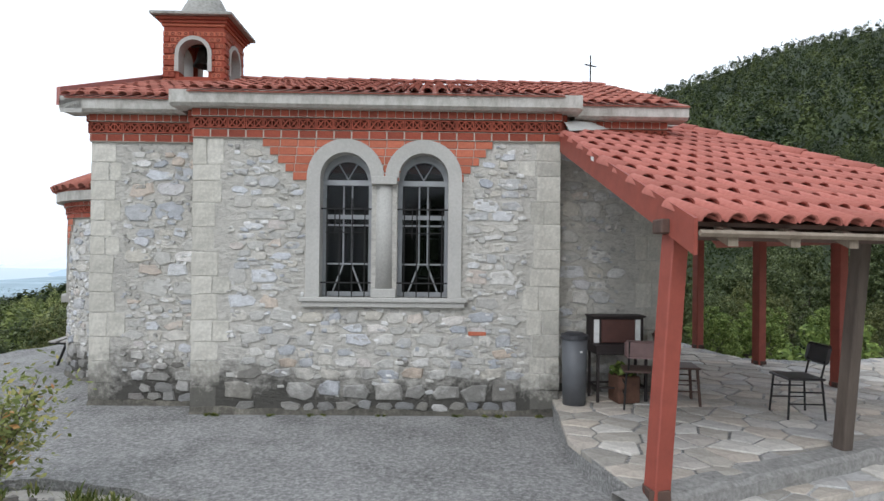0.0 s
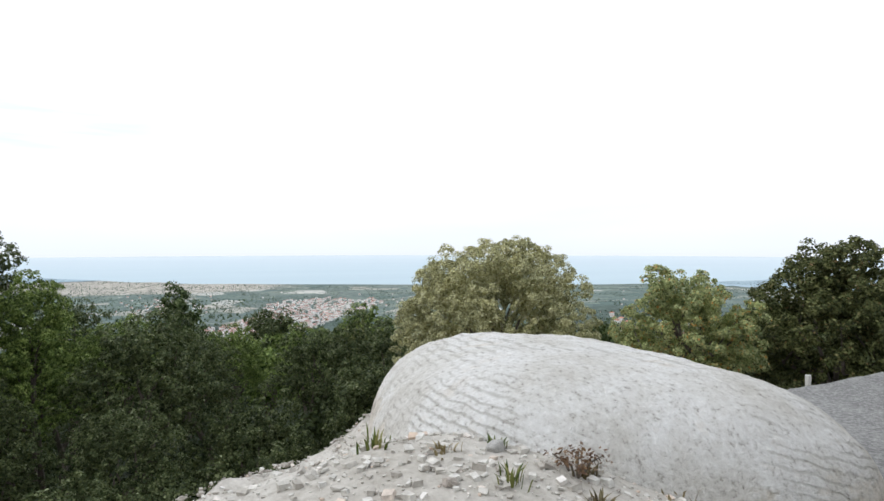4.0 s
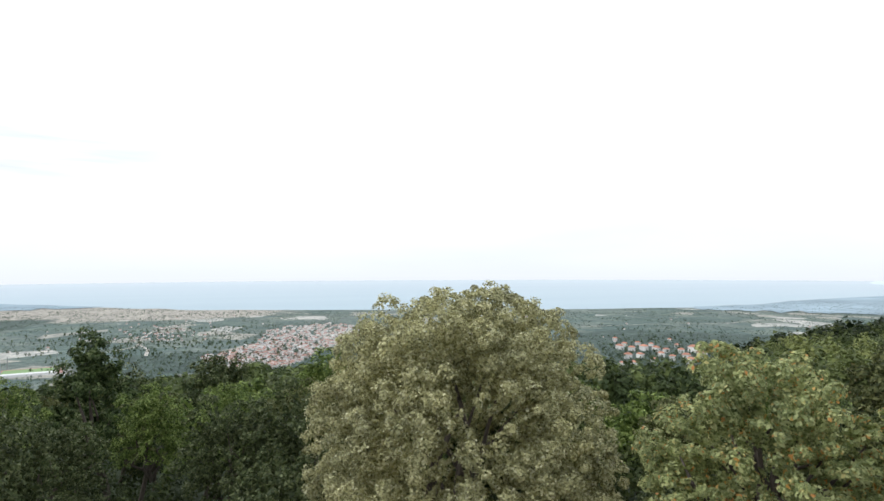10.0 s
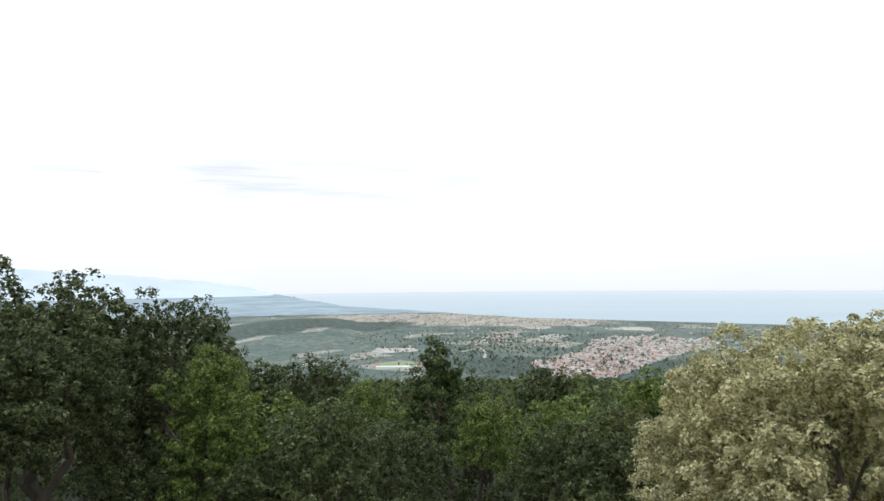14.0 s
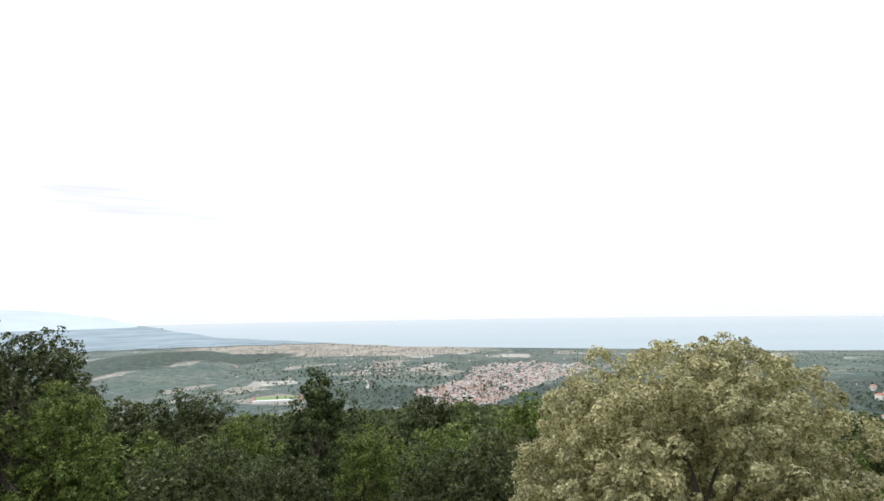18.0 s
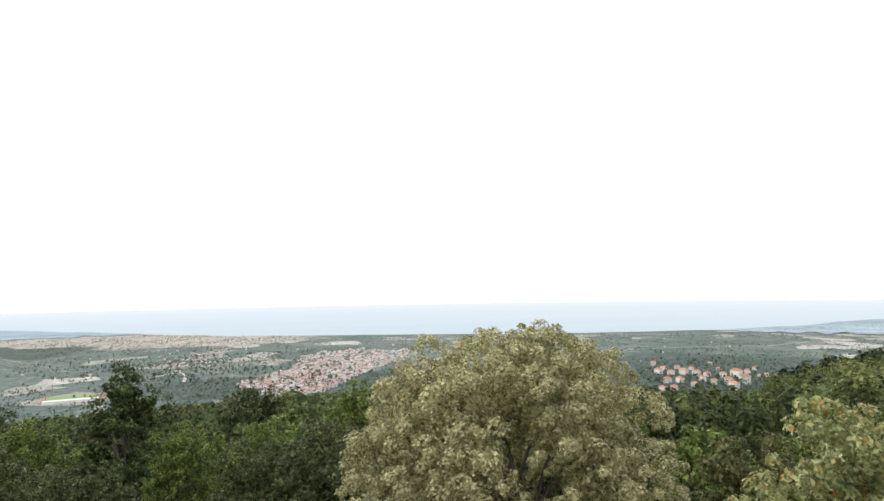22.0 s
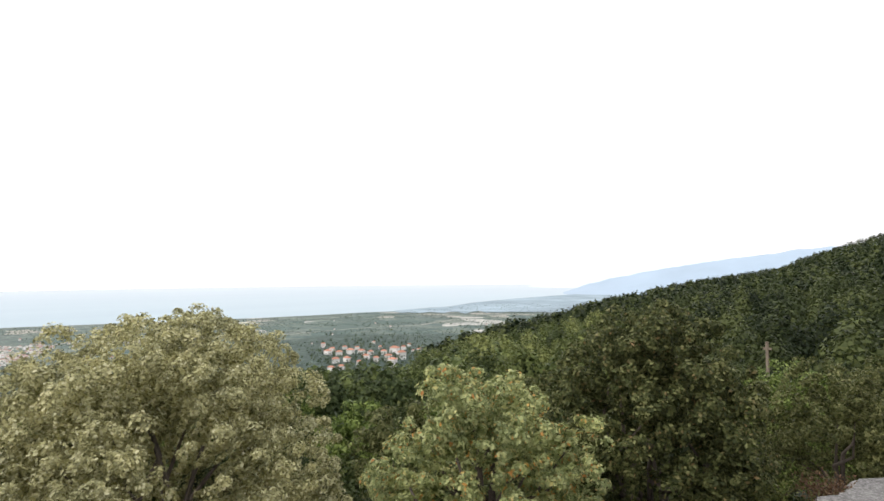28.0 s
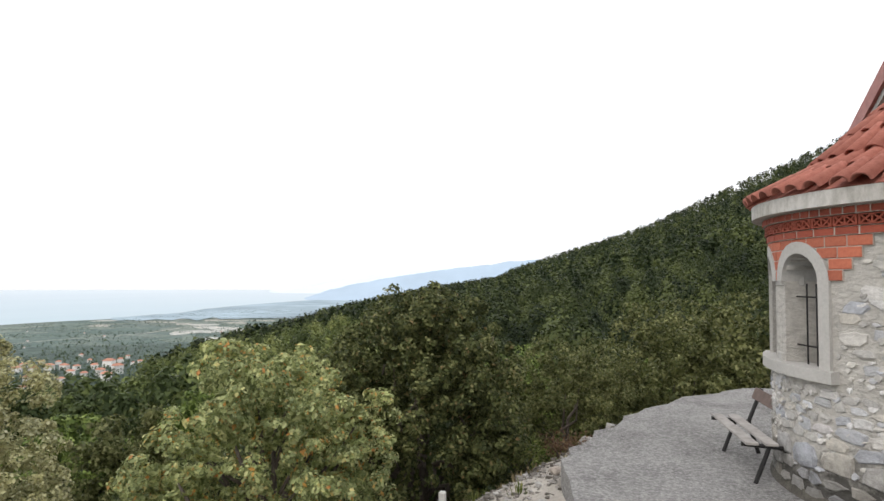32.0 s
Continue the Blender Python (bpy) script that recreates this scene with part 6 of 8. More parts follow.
# ---- woods on the hill and down the slope ----
def woods(name, pts, leafm, size, quads_each, leaf, label, seed):
    rng = np.random.default_rng(seed)
    n = len(pts)
    p = np.repeat(np.asarray(pts), quads_each, 0)
    h = np.repeat(size * rng.uniform(0.7, 1.25, n), quads_each)
    d = rng.normal(size=(len(p), 3))
    d /= np.linalg.norm(d, axis=1)[:, None]
    d[:, 2] = np.where(d[:, 2] < -0.35, -d[:, 2], d[:, 2])
    lump = rng.uniform(0.72, 1.08, (len(p), 1))
    c = p + (0, 0, 0.55) * h[:, None] + d * lump * np.stack([0.36 * h, 0.36 * h, 0.5 * h], 1) * np.where(d[:, 2:3] > 0, (1, 1, 1), (0.9, 0.9, 1))
    c[:, :2] = p[:, :2] + (c[:, :2] - p[:, :2]) * (1 - 0.6 * np.clip(d[:, 2:3], 0, 1))
    nrm = d + rng.normal(0, 0.3, d.shape)
    nrm /= np.linalg.norm(nrm, axis=1)[:, None]
    t = np.cross(nrm, rng.normal(size=d.shape))
    t /= np.linalg.norm(t, axis=1)[:, None] + 1e-9
    b = np.cross(nrm, t)
    s = (leaf * h / size * rng.uniform(0.6, 1.4, len(p)))[:, None]
    v = np.stack([c - t * s - b * s * 0.5, c + t * s - b * s * 0.4, c + b * s * 1.1], 1).reshape(-1, 3)
    ob = sheet(name, v, np.arange(3 * len(p)).reshape(-1, 3), leafm)
    tone = np.clip(rng.normal(0.4, 0.3, n), 0, 0.9)
    ob.data.attributes.new("tone", "FLOAT", "FACE").data.foreach_set("value", np.repeat(tone, quads_each).astype(np.float32))
    tagged(ob, label, "woods", kind="stuff")


rng = np.random.default_rng(21)
near_pts, oak_pts, far_pts = [], [], []
a = rng.uniform(-48, 50, 90000)
r = 36 + 450 * rng.random(90000) ** 0.75
xs, ys = HUB[0] - r * np.sin(np.radians(a)), HUB[1] + r * np.cos(np.radians(a))
zs = land(xs, ys)
el = np.interp(a, AZ_SKY, EL_SKY)
keep = (el > -9.5) & (r < 482)
for x, y, z, d, az in zip(xs[keep], ys[keep], zs[keep], r[keep], a[keep]):
    if d < 120 and len(near_pts) + len(oak_pts) < 800:
        (oak_pts if az > 26 else near_pts).append((x, y, z))
    elif d >= 120 and len(far_pts) < 10500:
        far_pts.append((x, y, z))
woods("hill_woods", near_pts, LEAF_PINE, 6.4, 420, 0.14, "dark pine woods on the near side of the hill", 31)
woods("oak_woods", oak_pts, LEAF_HILL, 5.0, 420, 0.12, "mixed green oak woods on the flank of the hill", 37)
woods("upper_woods", far_pts, LEAF_PINE, 6.2, 34, 0.38, "dark woods covering the upper hill", 32)
a = rng.uniform(22, 150, 14000)
r = 45 + 380 * rng.random(14000) ** 1.7
xs, ys = HUB[0] - r * np.sin(np.radians(a)), HUB[1] + r * np.cos(np.radians(a))
zs = land(xs, ys)
low_pts = [(x, y, z) for x, y, z in zip(xs, ys, zs) if z > SEA + 3][:6000]
near_low = [p for p in low_pts if math.hypot(p[0] - HUB[0], p[1] - HUB[1]) < 130][:1300]
far_low = [p for p in low_pts if math.hypot(p[0] - HUB[0], p[1] - HUB[1]) >= 130]
woods("slope_woods", near_low, LEAF_SLOPE, 4.2, 130, 0.19, "mixed green woods down the slope to the plain", 33)
woods("lower_woods", far_low, LEAF_SLOPE, 4.0, 30, 0.4, "mixed green woods at the foot of the slope", 35)
a = rng.uniform(26, 119, 60000)
r = 420 + 1500 * rng.random(60000)
xs, ys = HUB[0] - r * np.sin(np.radians(a)), HUB[1] + r * np.cos(np.radians(a))
keep = (r < np.interp(a, AZ_COAST, R_COAST) - 40) & (np.array([noise.noise(Vector((x * 0.008, y * 0.02, 2))) for x, y in zip(xs, ys)]) > -0.1)
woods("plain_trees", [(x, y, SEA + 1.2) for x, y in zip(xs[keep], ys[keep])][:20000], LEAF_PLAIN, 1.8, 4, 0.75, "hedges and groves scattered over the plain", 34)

a = rng.uniform(15, 158, 6000)
r = 10.5 + 36 * rng.random(6000)
xs, ys = HUB[0] - r * np.sin(np.radians(a)), HUB[1] + r * np.cos(np.radians(a))
keep = outside(xs, ys) > 1.3
woods("undergrowth", [p for p in zip(xs[keep], ys[keep], land(xs[keep], ys[keep]) - 0.2)][:1100], LEAF_UNDER, 1.9, 170, 0.06, "dense dark undergrowth beneath the trees on the slope", 36)

# utility pole among the trees
pole = thing("utility_pole", pose(-17.2, 40, height(-17.2, 40)), "pale wooden utility pole among the trees", "pole")
bm = tube(bmesh.new(), (0, 0, -0.5), (0, 0, -1.3 - height(-17.2, 40)), 0.12, 0.09)
part("shaft", bm, WOOD, pole)
part("crossarm", boxed(-0.22, 0.22, -0.05, 0.05, -1.75 - height(-17.2, 40), -1.62 - height(-17.2, 40)), WOOD, pole)


# ---- towns on the plain ----
WHITEWASH = surface("whitewash", [(0.3, (0.72, 0.7, 0.67)), (0.7, (0.85, 0.84, 0.82))], [(0.3, (0.72, 0.7, 0.68)), (0.7, (0.86, 0.85, 0.84))], 0.3, 2, 0.9, 0.1, 0.01, spread=0.15)
# roof reds paled, the haze over the town put into their colour
ROOF_RED = rubble_material("roof_red", [(0.0, (0.34, 0.19, 0.155)), (0.35, (0.46, 0.27, 0.22)), (0.62, (0.54, 0.36, 0.31)), (0.74, (0.4, 0.385, 0.38)), (0.87, (0.66, 0.63, 0.61)), (1.0, (0.74, 0.73, 0.72))])


def house_meshes():
    wall = boxed(-1.5, 1.5, -1.1, 1.1, -1.5, 1.9)
    roof = bmesh.new()
    q = [roof.verts.new(p) for p in ((-1.7, -1.3, 1.9), (1.7, -1.3, 1.9), (1.7, 1.3, 1.9), (-1.7, 1.3, 1.9), (-0.7, 0, 2.6), (0.7, 0, 2.6))]
    for f in ((0, 1, 5, 4), (1, 2, 5), (2, 3, 4, 5), (3, 0, 4), (3, 2, 1, 0)):
        roof.faces.new([q[i] for i in f])
    return wall, roof


def house(name, x, y, z, turn, s, group, label, roofing=None):
    h = thing(name, pose(x, y, z, 0, 0, turn) @ Matrix.Scale(s, 4), label, "house", group)
    w, r = house_meshes()
    part("wall", w, WHITEWASH, h)
    part("roof", r, roofing or ROOF_RED, h)
    return h


def plain_at(az, dep):
    d = (2.5 - SEA - 1.4) / math.tan(math.radians(dep))
    w = math.radians(az)
    return HUB[0] - d * math.sin(w), HUB[1] + d * math.cos(w), SEA + 1.4


rng = np.random.default_rng(8)
TOWN = [(94.4, 7.9), (93.4, 8.6), (91.0, 9.2), (87.0, 9.1), (82.5, 7.2), (79.0, 6.3), (77.8, 5.6), (80.0, 5.35), (84.0, 5.3), (87.0, 5.45), (88.9, 5.8), (90.0, 6.9), (92.5, 7.6)]


def in_town(az, dep):
    c = False
    for (ax, ay), (bx, by) in zip(TOWN, TOWN[1:] + TOWN[:1]):
        if (ay > dep) != (by > dep) and az < (bx - ax) * (dep - ay) / (by - ay) + ax:
            c = not c
    return c


first = house("house", *plain_at(88, 7.5), 20, 1.0, "houses of the town", "whitewashed house with a red tiled hip roof in the town")
HOUSE_V = np.array([(-1.5, -1.1, -1.5), (1.5, -1.1, -1.5), (1.5, 1.1, -1.5), (-1.5, 1.1, -1.5), (-1.5, -1.1, 1.9), (1.5, -1.1, 1.9), (1.5, 1.1, 1.9), (-1.5, 1.1, 1.9)])
ROOF_V = np.array([(-1.7, -1.3, 1.9), (1.7, -1.3, 1.9), (1.7, 1.3, 1.9), (-1.7, 1.3, 1.9), (-0.7, 0, 2.6), (0.7, 0, 2.6)])
wall_v, wall_f, roof_v, roof_f = [], [], [], []
placed = 0
for _ in range(9000):
    az, dep = rng.uniform(77.8, 94.6), rng.uniform(5.2, 9.3)
    edge = 0.35 * noise.noise(Vector((az * 1.1, dep * 2.5, 4)))
    if not in_town(az + 2 * edge, dep + edge) or noise.noise(Vector((az * 1.6, dep * 3.2, 9))) > 0.42:
        continue
    x, y, z = plain_at(az, dep)
    s = rng.uniform(0.75, 1.3) * (1.35 if rng.random() < 0.12 else 1)
    m = pose(x, y, z, 0, 0, rng.choice((12, 40, 102, 130)) + rng.normal(0, 9)) @ Matrix.Diagonal((s * rng.uniform(0.8, 1.5), s, s * rng.uniform(0.7, 1.3), 1))
    if placed < 160:
        copy_thing(first, Matrix.Identity(4)).matrix_world = m
    elif placed < 1250:
        k = np.array(m)
        wall_f += [tuple(len(wall_v) * 8 + i for i in f) for f in ((0, 1, 5, 4), (1, 2, 6, 5), (2, 3, 7, 6), (3, 0, 4, 7), (4, 5, 6, 7))]
        roof_f += [tuple(len(roof_v) * 6 + i for i in f) for f in ((0, 1, 5, 4), (1, 2, 5), (2, 3, 4, 5), (3, 0, 4))]
        wall_v.append(HOUSE_V @ k[:3, :3].T + k[:3, 3])
        roof_v.append(ROOF_V @ k[:3, :3].T + k[:3, 3])
    placed += 1
tagged(sheet("town_walls", np.concatenate(wall_v), wall_f, WHITEWASH), "crowded pale walls of the far town", "town", kind="stuff")
tagged(sheet("town_roofs", np.concatenate(roof_v), roof_f, ROOF_RED), "crowded red roofs of the far town", "town", kind="stuff")
# hamlet with pale lanes beyond the town
for _ in range(70):
    az, dep = 97.8 + rng.normal(0, 1.7), 5.6 + rng.normal(0, 0.5)
    x, y, z = plain_at(az, dep)
    h = copy_thing(first, Matrix.Identity(4))
    h.matrix_world = pose(x, y, z, 0, 0, rng.uniform(0, 180)) @ Matrix.Scale(rng.uniform(0.7, 1.3), 4)
    tagged(h, "small pale house of the hamlet on the plain", group="houses of the hamlet")
LANE = plain("pale_lane", (0.5, 0.47, 0.42), 0.95)


def lane(points, wide):
    v, f = [], []
    for i in range(len(points) - 1):
        for k in range(10 if i < len(points) - 2 else 11):
            q = k / 10
            x, y, z = plain_at(points[i][0] + (points[i + 1][0] - points[i][0]) * q, points[i][1] + (points[i + 1][1] - points[i][1]) * q)
            j = 3 * noise.noise(Vector((x * 0.03, y * 0.03, 0)))
            v += [(x + j - wide, y - wide, z + 0.35), (x + j + wide, y + wide, z + 0.35)]
    for i in range(len(v) // 2 - 1):
        f.append((2 * i, 2 * i + 1, 2 * i + 3, 2 * i + 2))
    tagged(sheet("road", v, f, LANE), "pale country lane across the plain", "road", kind="structure")


lane([(101.5, 6.9), (99.5, 6.6), (99.2, 5.9), (98.3, 5.4), (97.0, 5.0), (94.5, 4.6)], 1.6)
lane([(98.8, 7.4), (98.6, 6.9), (99.4, 6.4)], 2.2)
lane([(78.0, 5.5), (74.0, 5.0), (66.0, 4.7), (58.0, 4.6), (50.0, 4.5)], 1.3)
lane([(60.0, 5.6), (54.0, 5.2), (47.0, 4.9), (42.0, 4.2)], 1.3)
ROOF_ORANGE = surface("roof_orange", [(0.3, (0.46, 0.21, 0.14)), (0.7, (0.58, 0.29, 0.2))], [(0.3, (0.42, 0.19, 0.13)), (0.7, (0.62, 0.33, 0.23))], 0.3, 2, 0.9, 0.1, 0.01, spread=0.15)
villa = None
for az, dep, turn, s in ((53.6, 7.5, 10, 1.5), (52.6, 7.6, 40, 1.4), (51.6, 7.5, 20, 1.6), (50.6, 7.55, 5, 1.5), (52.9, 8.3, 60, 1.5), (52.4, 8.9, 30, 1.2), (47.6, 7.5, 15, 2.0), (47.0, 7.9, 70, 1.8), (48.2, 8.1, 35, 1.5), (49.8, 7.6, 80, 1.2), (48.9, 7.1, 15, 1.0), (54.0, 6.7, 45, 1.1), (46.3, 6.9, 30, 0.9), (51.0, 7.1, 30, 1.0), (53.2, 7.2, 25, 1.2), (52.1, 7.05, 70, 1.1), (50.2, 8.0, 15, 1.3), (49.3, 8.2, 50, 1.2), (51.9, 8.2, 0, 1.4), (50.8, 8.5, 35, 1.1), (47.8, 8.5, 5, 1.6), (48.6, 7.6, 60, 1.3), (53.3, 9.0, 20, 1.2), (46.8, 7.2, 40, 1.2), (49.5, 6.6, 10, 0.9), (45.4, 7.4, 75, 1.0)):
    x, y, z = plain_at(48.4 + (az - 46.5) * 1.05, dep)
    s *= 1.75
    if villa is None:
        villa = house("house", x, y, z, turn, s, "houses of the village", "large white house with an orange roof in the near village", ROOF_ORANGE)
    else:
        copy_thing(villa, Matrix.Identity(4)).matrix_world = pose(x, y, z, 0, 0, turn) @ Matrix.Scale(s, 4)
for _ in range(70):
    az, dep = rng.uniform(40, 112), rng.uniform(4.3, 7.5)
    if 78 < az < 96 and dep > 5.3:
        continue
    x, y, z = plain_at(az, dep)
    h = copy_thing(first, Matrix.Identity(4))
    h.matrix_world = pose(x, y, z, 0, 0, rng.uniform(0, 180)) @ Matrix.Scale(rng.uniform(0.6, 1.4), 4)
    tagged(h, "pale farmhouse with a red roof among fields", group="farmhouses on the plain")

def copses(name, centre, spread, count, label, seed):
    g = np.random.default_rng(seed)
    pts = []
    for _ in range(count):
        az, dep = g.normal(centre[0], spread[0]), g.normal(centre[1], spread[1])
        pts.append(plain_at(az, max(5.4, dep)))
    woods(name, pts, LEAF_COPSE, 4.6, 26, 0.5, label, seed)


LEAF_COPSE = leafy("copse_leaf", [(0.0, (0.035, 0.06, 0.035)), (0.6, (0.07, 0.105, 0.055)), (1.0, (0.13, 0.165, 0.085))], by_tree=True)
copses("village_trees", (50.5, 7.9), (4.5, 0.9), 520, "dark garden trees round the houses of the village", 61)
copses("town_trees", (90.0, 7.8), (5.5, 1.2), 420, "dark trees about the edge of the town", 62)
copses("hamlet_trees", (99.5, 6.3), (5.0, 0.8), 420, "dark groves about the hamlet", 63)

# sports ground
sx, sy, sz = plain_at(107.0, 8.0)
ground_turn = 12
pitch = thing("sports_ground", pose(sx, sy, sz + 0.1, 0, 0, ground_turn) @ Matrix.Scale(1.15, 4), "green football pitch with a running track and pale stand", "sports ground")
part("track", boxed(-18, 18, -24, 24, -1.0, 0.3), plain("track", (0.34, 0.17, 0.13)), pitch)
part("turf", boxed(-14, 14, -20, 20, 0.3, 0.42), plain("turf", (0.17, 0.3, 0.09), scale=0.2), pitch)
part("stand", boxed(19, 26, -20, 20, -1, 2.2), plain("stand", (0.82, 0.82, 0.82)), pitch, "long pale stand")
for x in (-20, 20):
    for y in (-18, 18):
        part("floodlight", tube(bmesh.new(), (x, y, 0), (x, y, 11), 0.35, 0.25, 6), GREY_METAL, pitch)


# ---- pieces ----
def piece(name, me, parent, m):
    ob = new(name, me)
    ob.parent = parent
    ob.matrix_basis = m
    return ob


def mesh_of(name, bm, mat, smooth=False):
    me = bpy.data.meshes.new(name)
    bm.normal_update()
    bm.to_mesh(me)
    bm.free()
    me.materials.append(mat)
    if smooth:
        me.shade_smooth()
    return me


def stone_shape(rng):
    """An irregular flat-faced stone, one unit wide, high and proud, its face towards -y."""
    bm = bmesh.new()
    n = int(rng.integers(5, 9))
    p = rng.uniform(3.0, 7.0)
    rings = []
    angs = [2 * math.pi * (k + rng.uniform(-0.25, 0.25)) / n for k in range(n)]
    rad = [0.5 / (abs(math.cos(a)) ** p + abs(math.sin(a)) ** p) ** (1 / p) * rng.uniform(0.78, 1.08) for a in angs]
    for depth, sc in ((0.3, 1.04), (-0.55, 0.97), (-1.0, rng.uniform(0.8, 0.9))):
        rings.append([bm.verts.new((sc * r * math.cos(a) + rng.normal(0, 0.012), depth + (rng.normal(0, 0.12) if depth < 0 else 0), sc * r * math.sin(a) + rng.normal(0, 0.012))) for a, r in zip(angs, rad)])
    for j in range(2):
        for k in range(n):
            bm.faces.new((rings[j][k], rings[j][(k + 1) % n], rings[j + 1][(k + 1) % n], rings[j + 1][k]))
    c = bm.verts.new((rng.normal(0, 0.08), -1.0 + rng.normal(-0.05, 0.15), rng.normal(0, 0.08)))
    for k in range(n):
        bm.faces.new((rings[2][k], rings[2][(k + 1) % n], c))
    bmesh.ops.recalc_face_normals(bm, faces=bm.faces)
    return bm


CHIP = rubble_material("stone_chip", [(0.0, (0.36, 0.35, 0.33)), (0.35, (0.46, 0.45, 0.42)), (0.5, (0.44, 0.455, 0.49)), (0.7, (0.56, 0.54, 0.49)), (0.9, (0.66, 0.655, 0.64)), (1.0, (0.74, 0.74, 0.73))])
rng = np.random.default_rng(77)
shapes = [stone_shape(rng) for _ in range(14)]
STONES = [mesh_of("stone", b.copy(), STONE) for b in shapes]
GRIMY = [mesh_of("stone", b, STONE_DIRTY) for b in shapes]


def brick_mesh(l, h, d, mat, bev=0.006):
    return mesh_of("brick", boxed(-l / 2, l / 2, -d, 0.012, -h / 2, h / 2, bev), mat)


def rubble(parent, place, length, top, free, seed, low=0.45, most=300):
    """Rough courses of stones over a wall; place(s, w) gives the pose at s along and w up."""
    rng = np.random.default_rng(seed)
    w, made, over = 0.05, 0, []
    while w < top - 0.05:
        h = float(rng.choice([0.08, 0.11, 0.14, 0.18, 0.22], p=[0.2, 0.32, 0.26, 0.15, 0.07]))
        s = rng.uniform(0.0, 0.08)
        while s < length - 0.06:
            l = min(0.34, h * rng.uniform(1.0, 2.3) + 0.02)
            hh = h * rng.uniform(0.75, 1.12)
            cs, cw = s + l / 2, w + h / 2 + rng.normal(0, 0.012)
            if s + l < length and cw + hh / 2 < top and free(cs - l / 2, cs + l / 2, cw - hh / 2, cw + hh / 2) and rng.random() < 0.97:
                dirty = cw < low + rng.normal(0, 0.1) and rng.random() < 0.12
                me = (GRIMY if dirty else STONES)[int(rng.integers(14))]
                proud = rng.uniform(0.006, 0.02) + (0.008 if cw < 0.4 else 0.0)
                m = place(cs, cw) @ Matrix.Rotation(rng.normal(0, 0.09), 4, "Y") @ Matrix.Diagonal((l * float(rng.choice([-1, 1])), proud, hh, 1))
                if made < most:
                    piece("stone", me, parent, m)
                else:
                    over.append(m)
                made += 1
            s += l + rng.uniform(0.004, 0.026)
        w += h + rng.uniform(0.0, 0.012)
    if over:
        joined("upper_masonry", stone_shape(rng), over, CHIP, parent, flat=True)


def joined(name, bm_src, poses, mat, parent, label="", flat=False):
    me = bpy.data.meshes.new("source")
    bm_src.to_mesh(me)
    bm_src.free()
    v0 = np.array([v.co[:] for v in me.vertices])
    f0 = [tuple(p.vertices) for p in me.polygons]
    bpy.data.meshes.remove(me)
    v, f = [], []
    for i, m in enumerate(poses):
        a = np.array(m)
        v.append(v0 @ a[:3, :3].T + a[:3, 3])
        f += [tuple(x + i * len(v0) for x in p) for p in f0]
    return tagged(sheet(name, np.concatenate(v), f, mat, parent, label, not flat), kind="stuff")


def chips(parent, place, length, top, free, count, seed):
    """Small stones and chips filling the joints, too many to count."""
    rng = np.random.default_rng(seed)
    poses = []
    for _ in range(count):
        s, w = rng.uniform(0.03, length - 0.03), rng.uniform(0.06, top - 0.04)
        a, h = rng.uniform(0.02, 0.06), rng.uniform(0.012, 0.03)
        if free(s - a, s + a, w - h, w + h) and rng.random() < 0.12 + 1.4 * (w - 0.25):
            poses.append(place(s, w) @ Matrix.Rotation(rng.normal(0, 0.2), 4, "Y") @ Matrix.Diagonal((2 * a, rng.uniform(0.01, 0.022), 2 * h, 1)))
    joined("stone_filling", stone_shape(rng), poses, CHIP, parent, flat=True)


def quoins(parent, place, top, first, second, flip, wrap, seed):
    """Squared corner blocks, toothed into the rubble by one long or two short blocks a course."""
    rng = np.random.default_rng(seed)
    w, row = 0.02, 0
    while w < top - 0.06:
        h = min(rng.uniform(0.17, 0.3), top - w)
        if top - w - h < 0.08:
            h = top - w
        reach = (first + second) * rng.uniform(0.72, 1.0)
        cuts = [0.0, reach * rng.uniform(0.42, 0.62), reach] if (row + int(rng.random() < 0.25)) % 2 else [0.0, reach * 0.72]
        for a, b in zip(cuts, cuts[1:]):
            deep = wrap if a == 0 else 0.02
            o = 0.005 + rng.uniform(-0.003, 0.004)
            a0, b0 = a + (0.005 if a else -o), b - 0.005
            bm = boxed(a0 if flip > 0 else -b0, b0 if flip > 0 else -a0, -o, deep, 0.004, h - 0.004, 0.006)
            for v in bm.verts:
                v.co += Vector((rng.normal(0, 0.005) if a or abs(v.co.x) > 0.05 else 0, rng.normal(0, 0.002), rng.normal(0, 0.004)))
            piece("quoin", mesh_of("quoin", bm, ASHLAR), parent, place(0, w))
        w += h
        row += 1


# stepped brick field over the front's windows: lower edge, from, to
FIELD = ((3.016, 0.775, 3.40), (2.922, 0.86, 3.30), (2.828, 0.95, 3.22), (2.735, 1.035, 3.13), (2.64, 1.12, 3.05))


def front_free(a, b, w0, w1):
    if a < 0.36 or b > FRONT - 0.36:
        return False
    if b > 1.27 and a < 3.04 and w1 > SILL_W - 0.11 and w0 < 2.8:
        return False
    return not any(w1 > lo and b > u0 and a < u1 for lo, u0, u1 in FIELD)


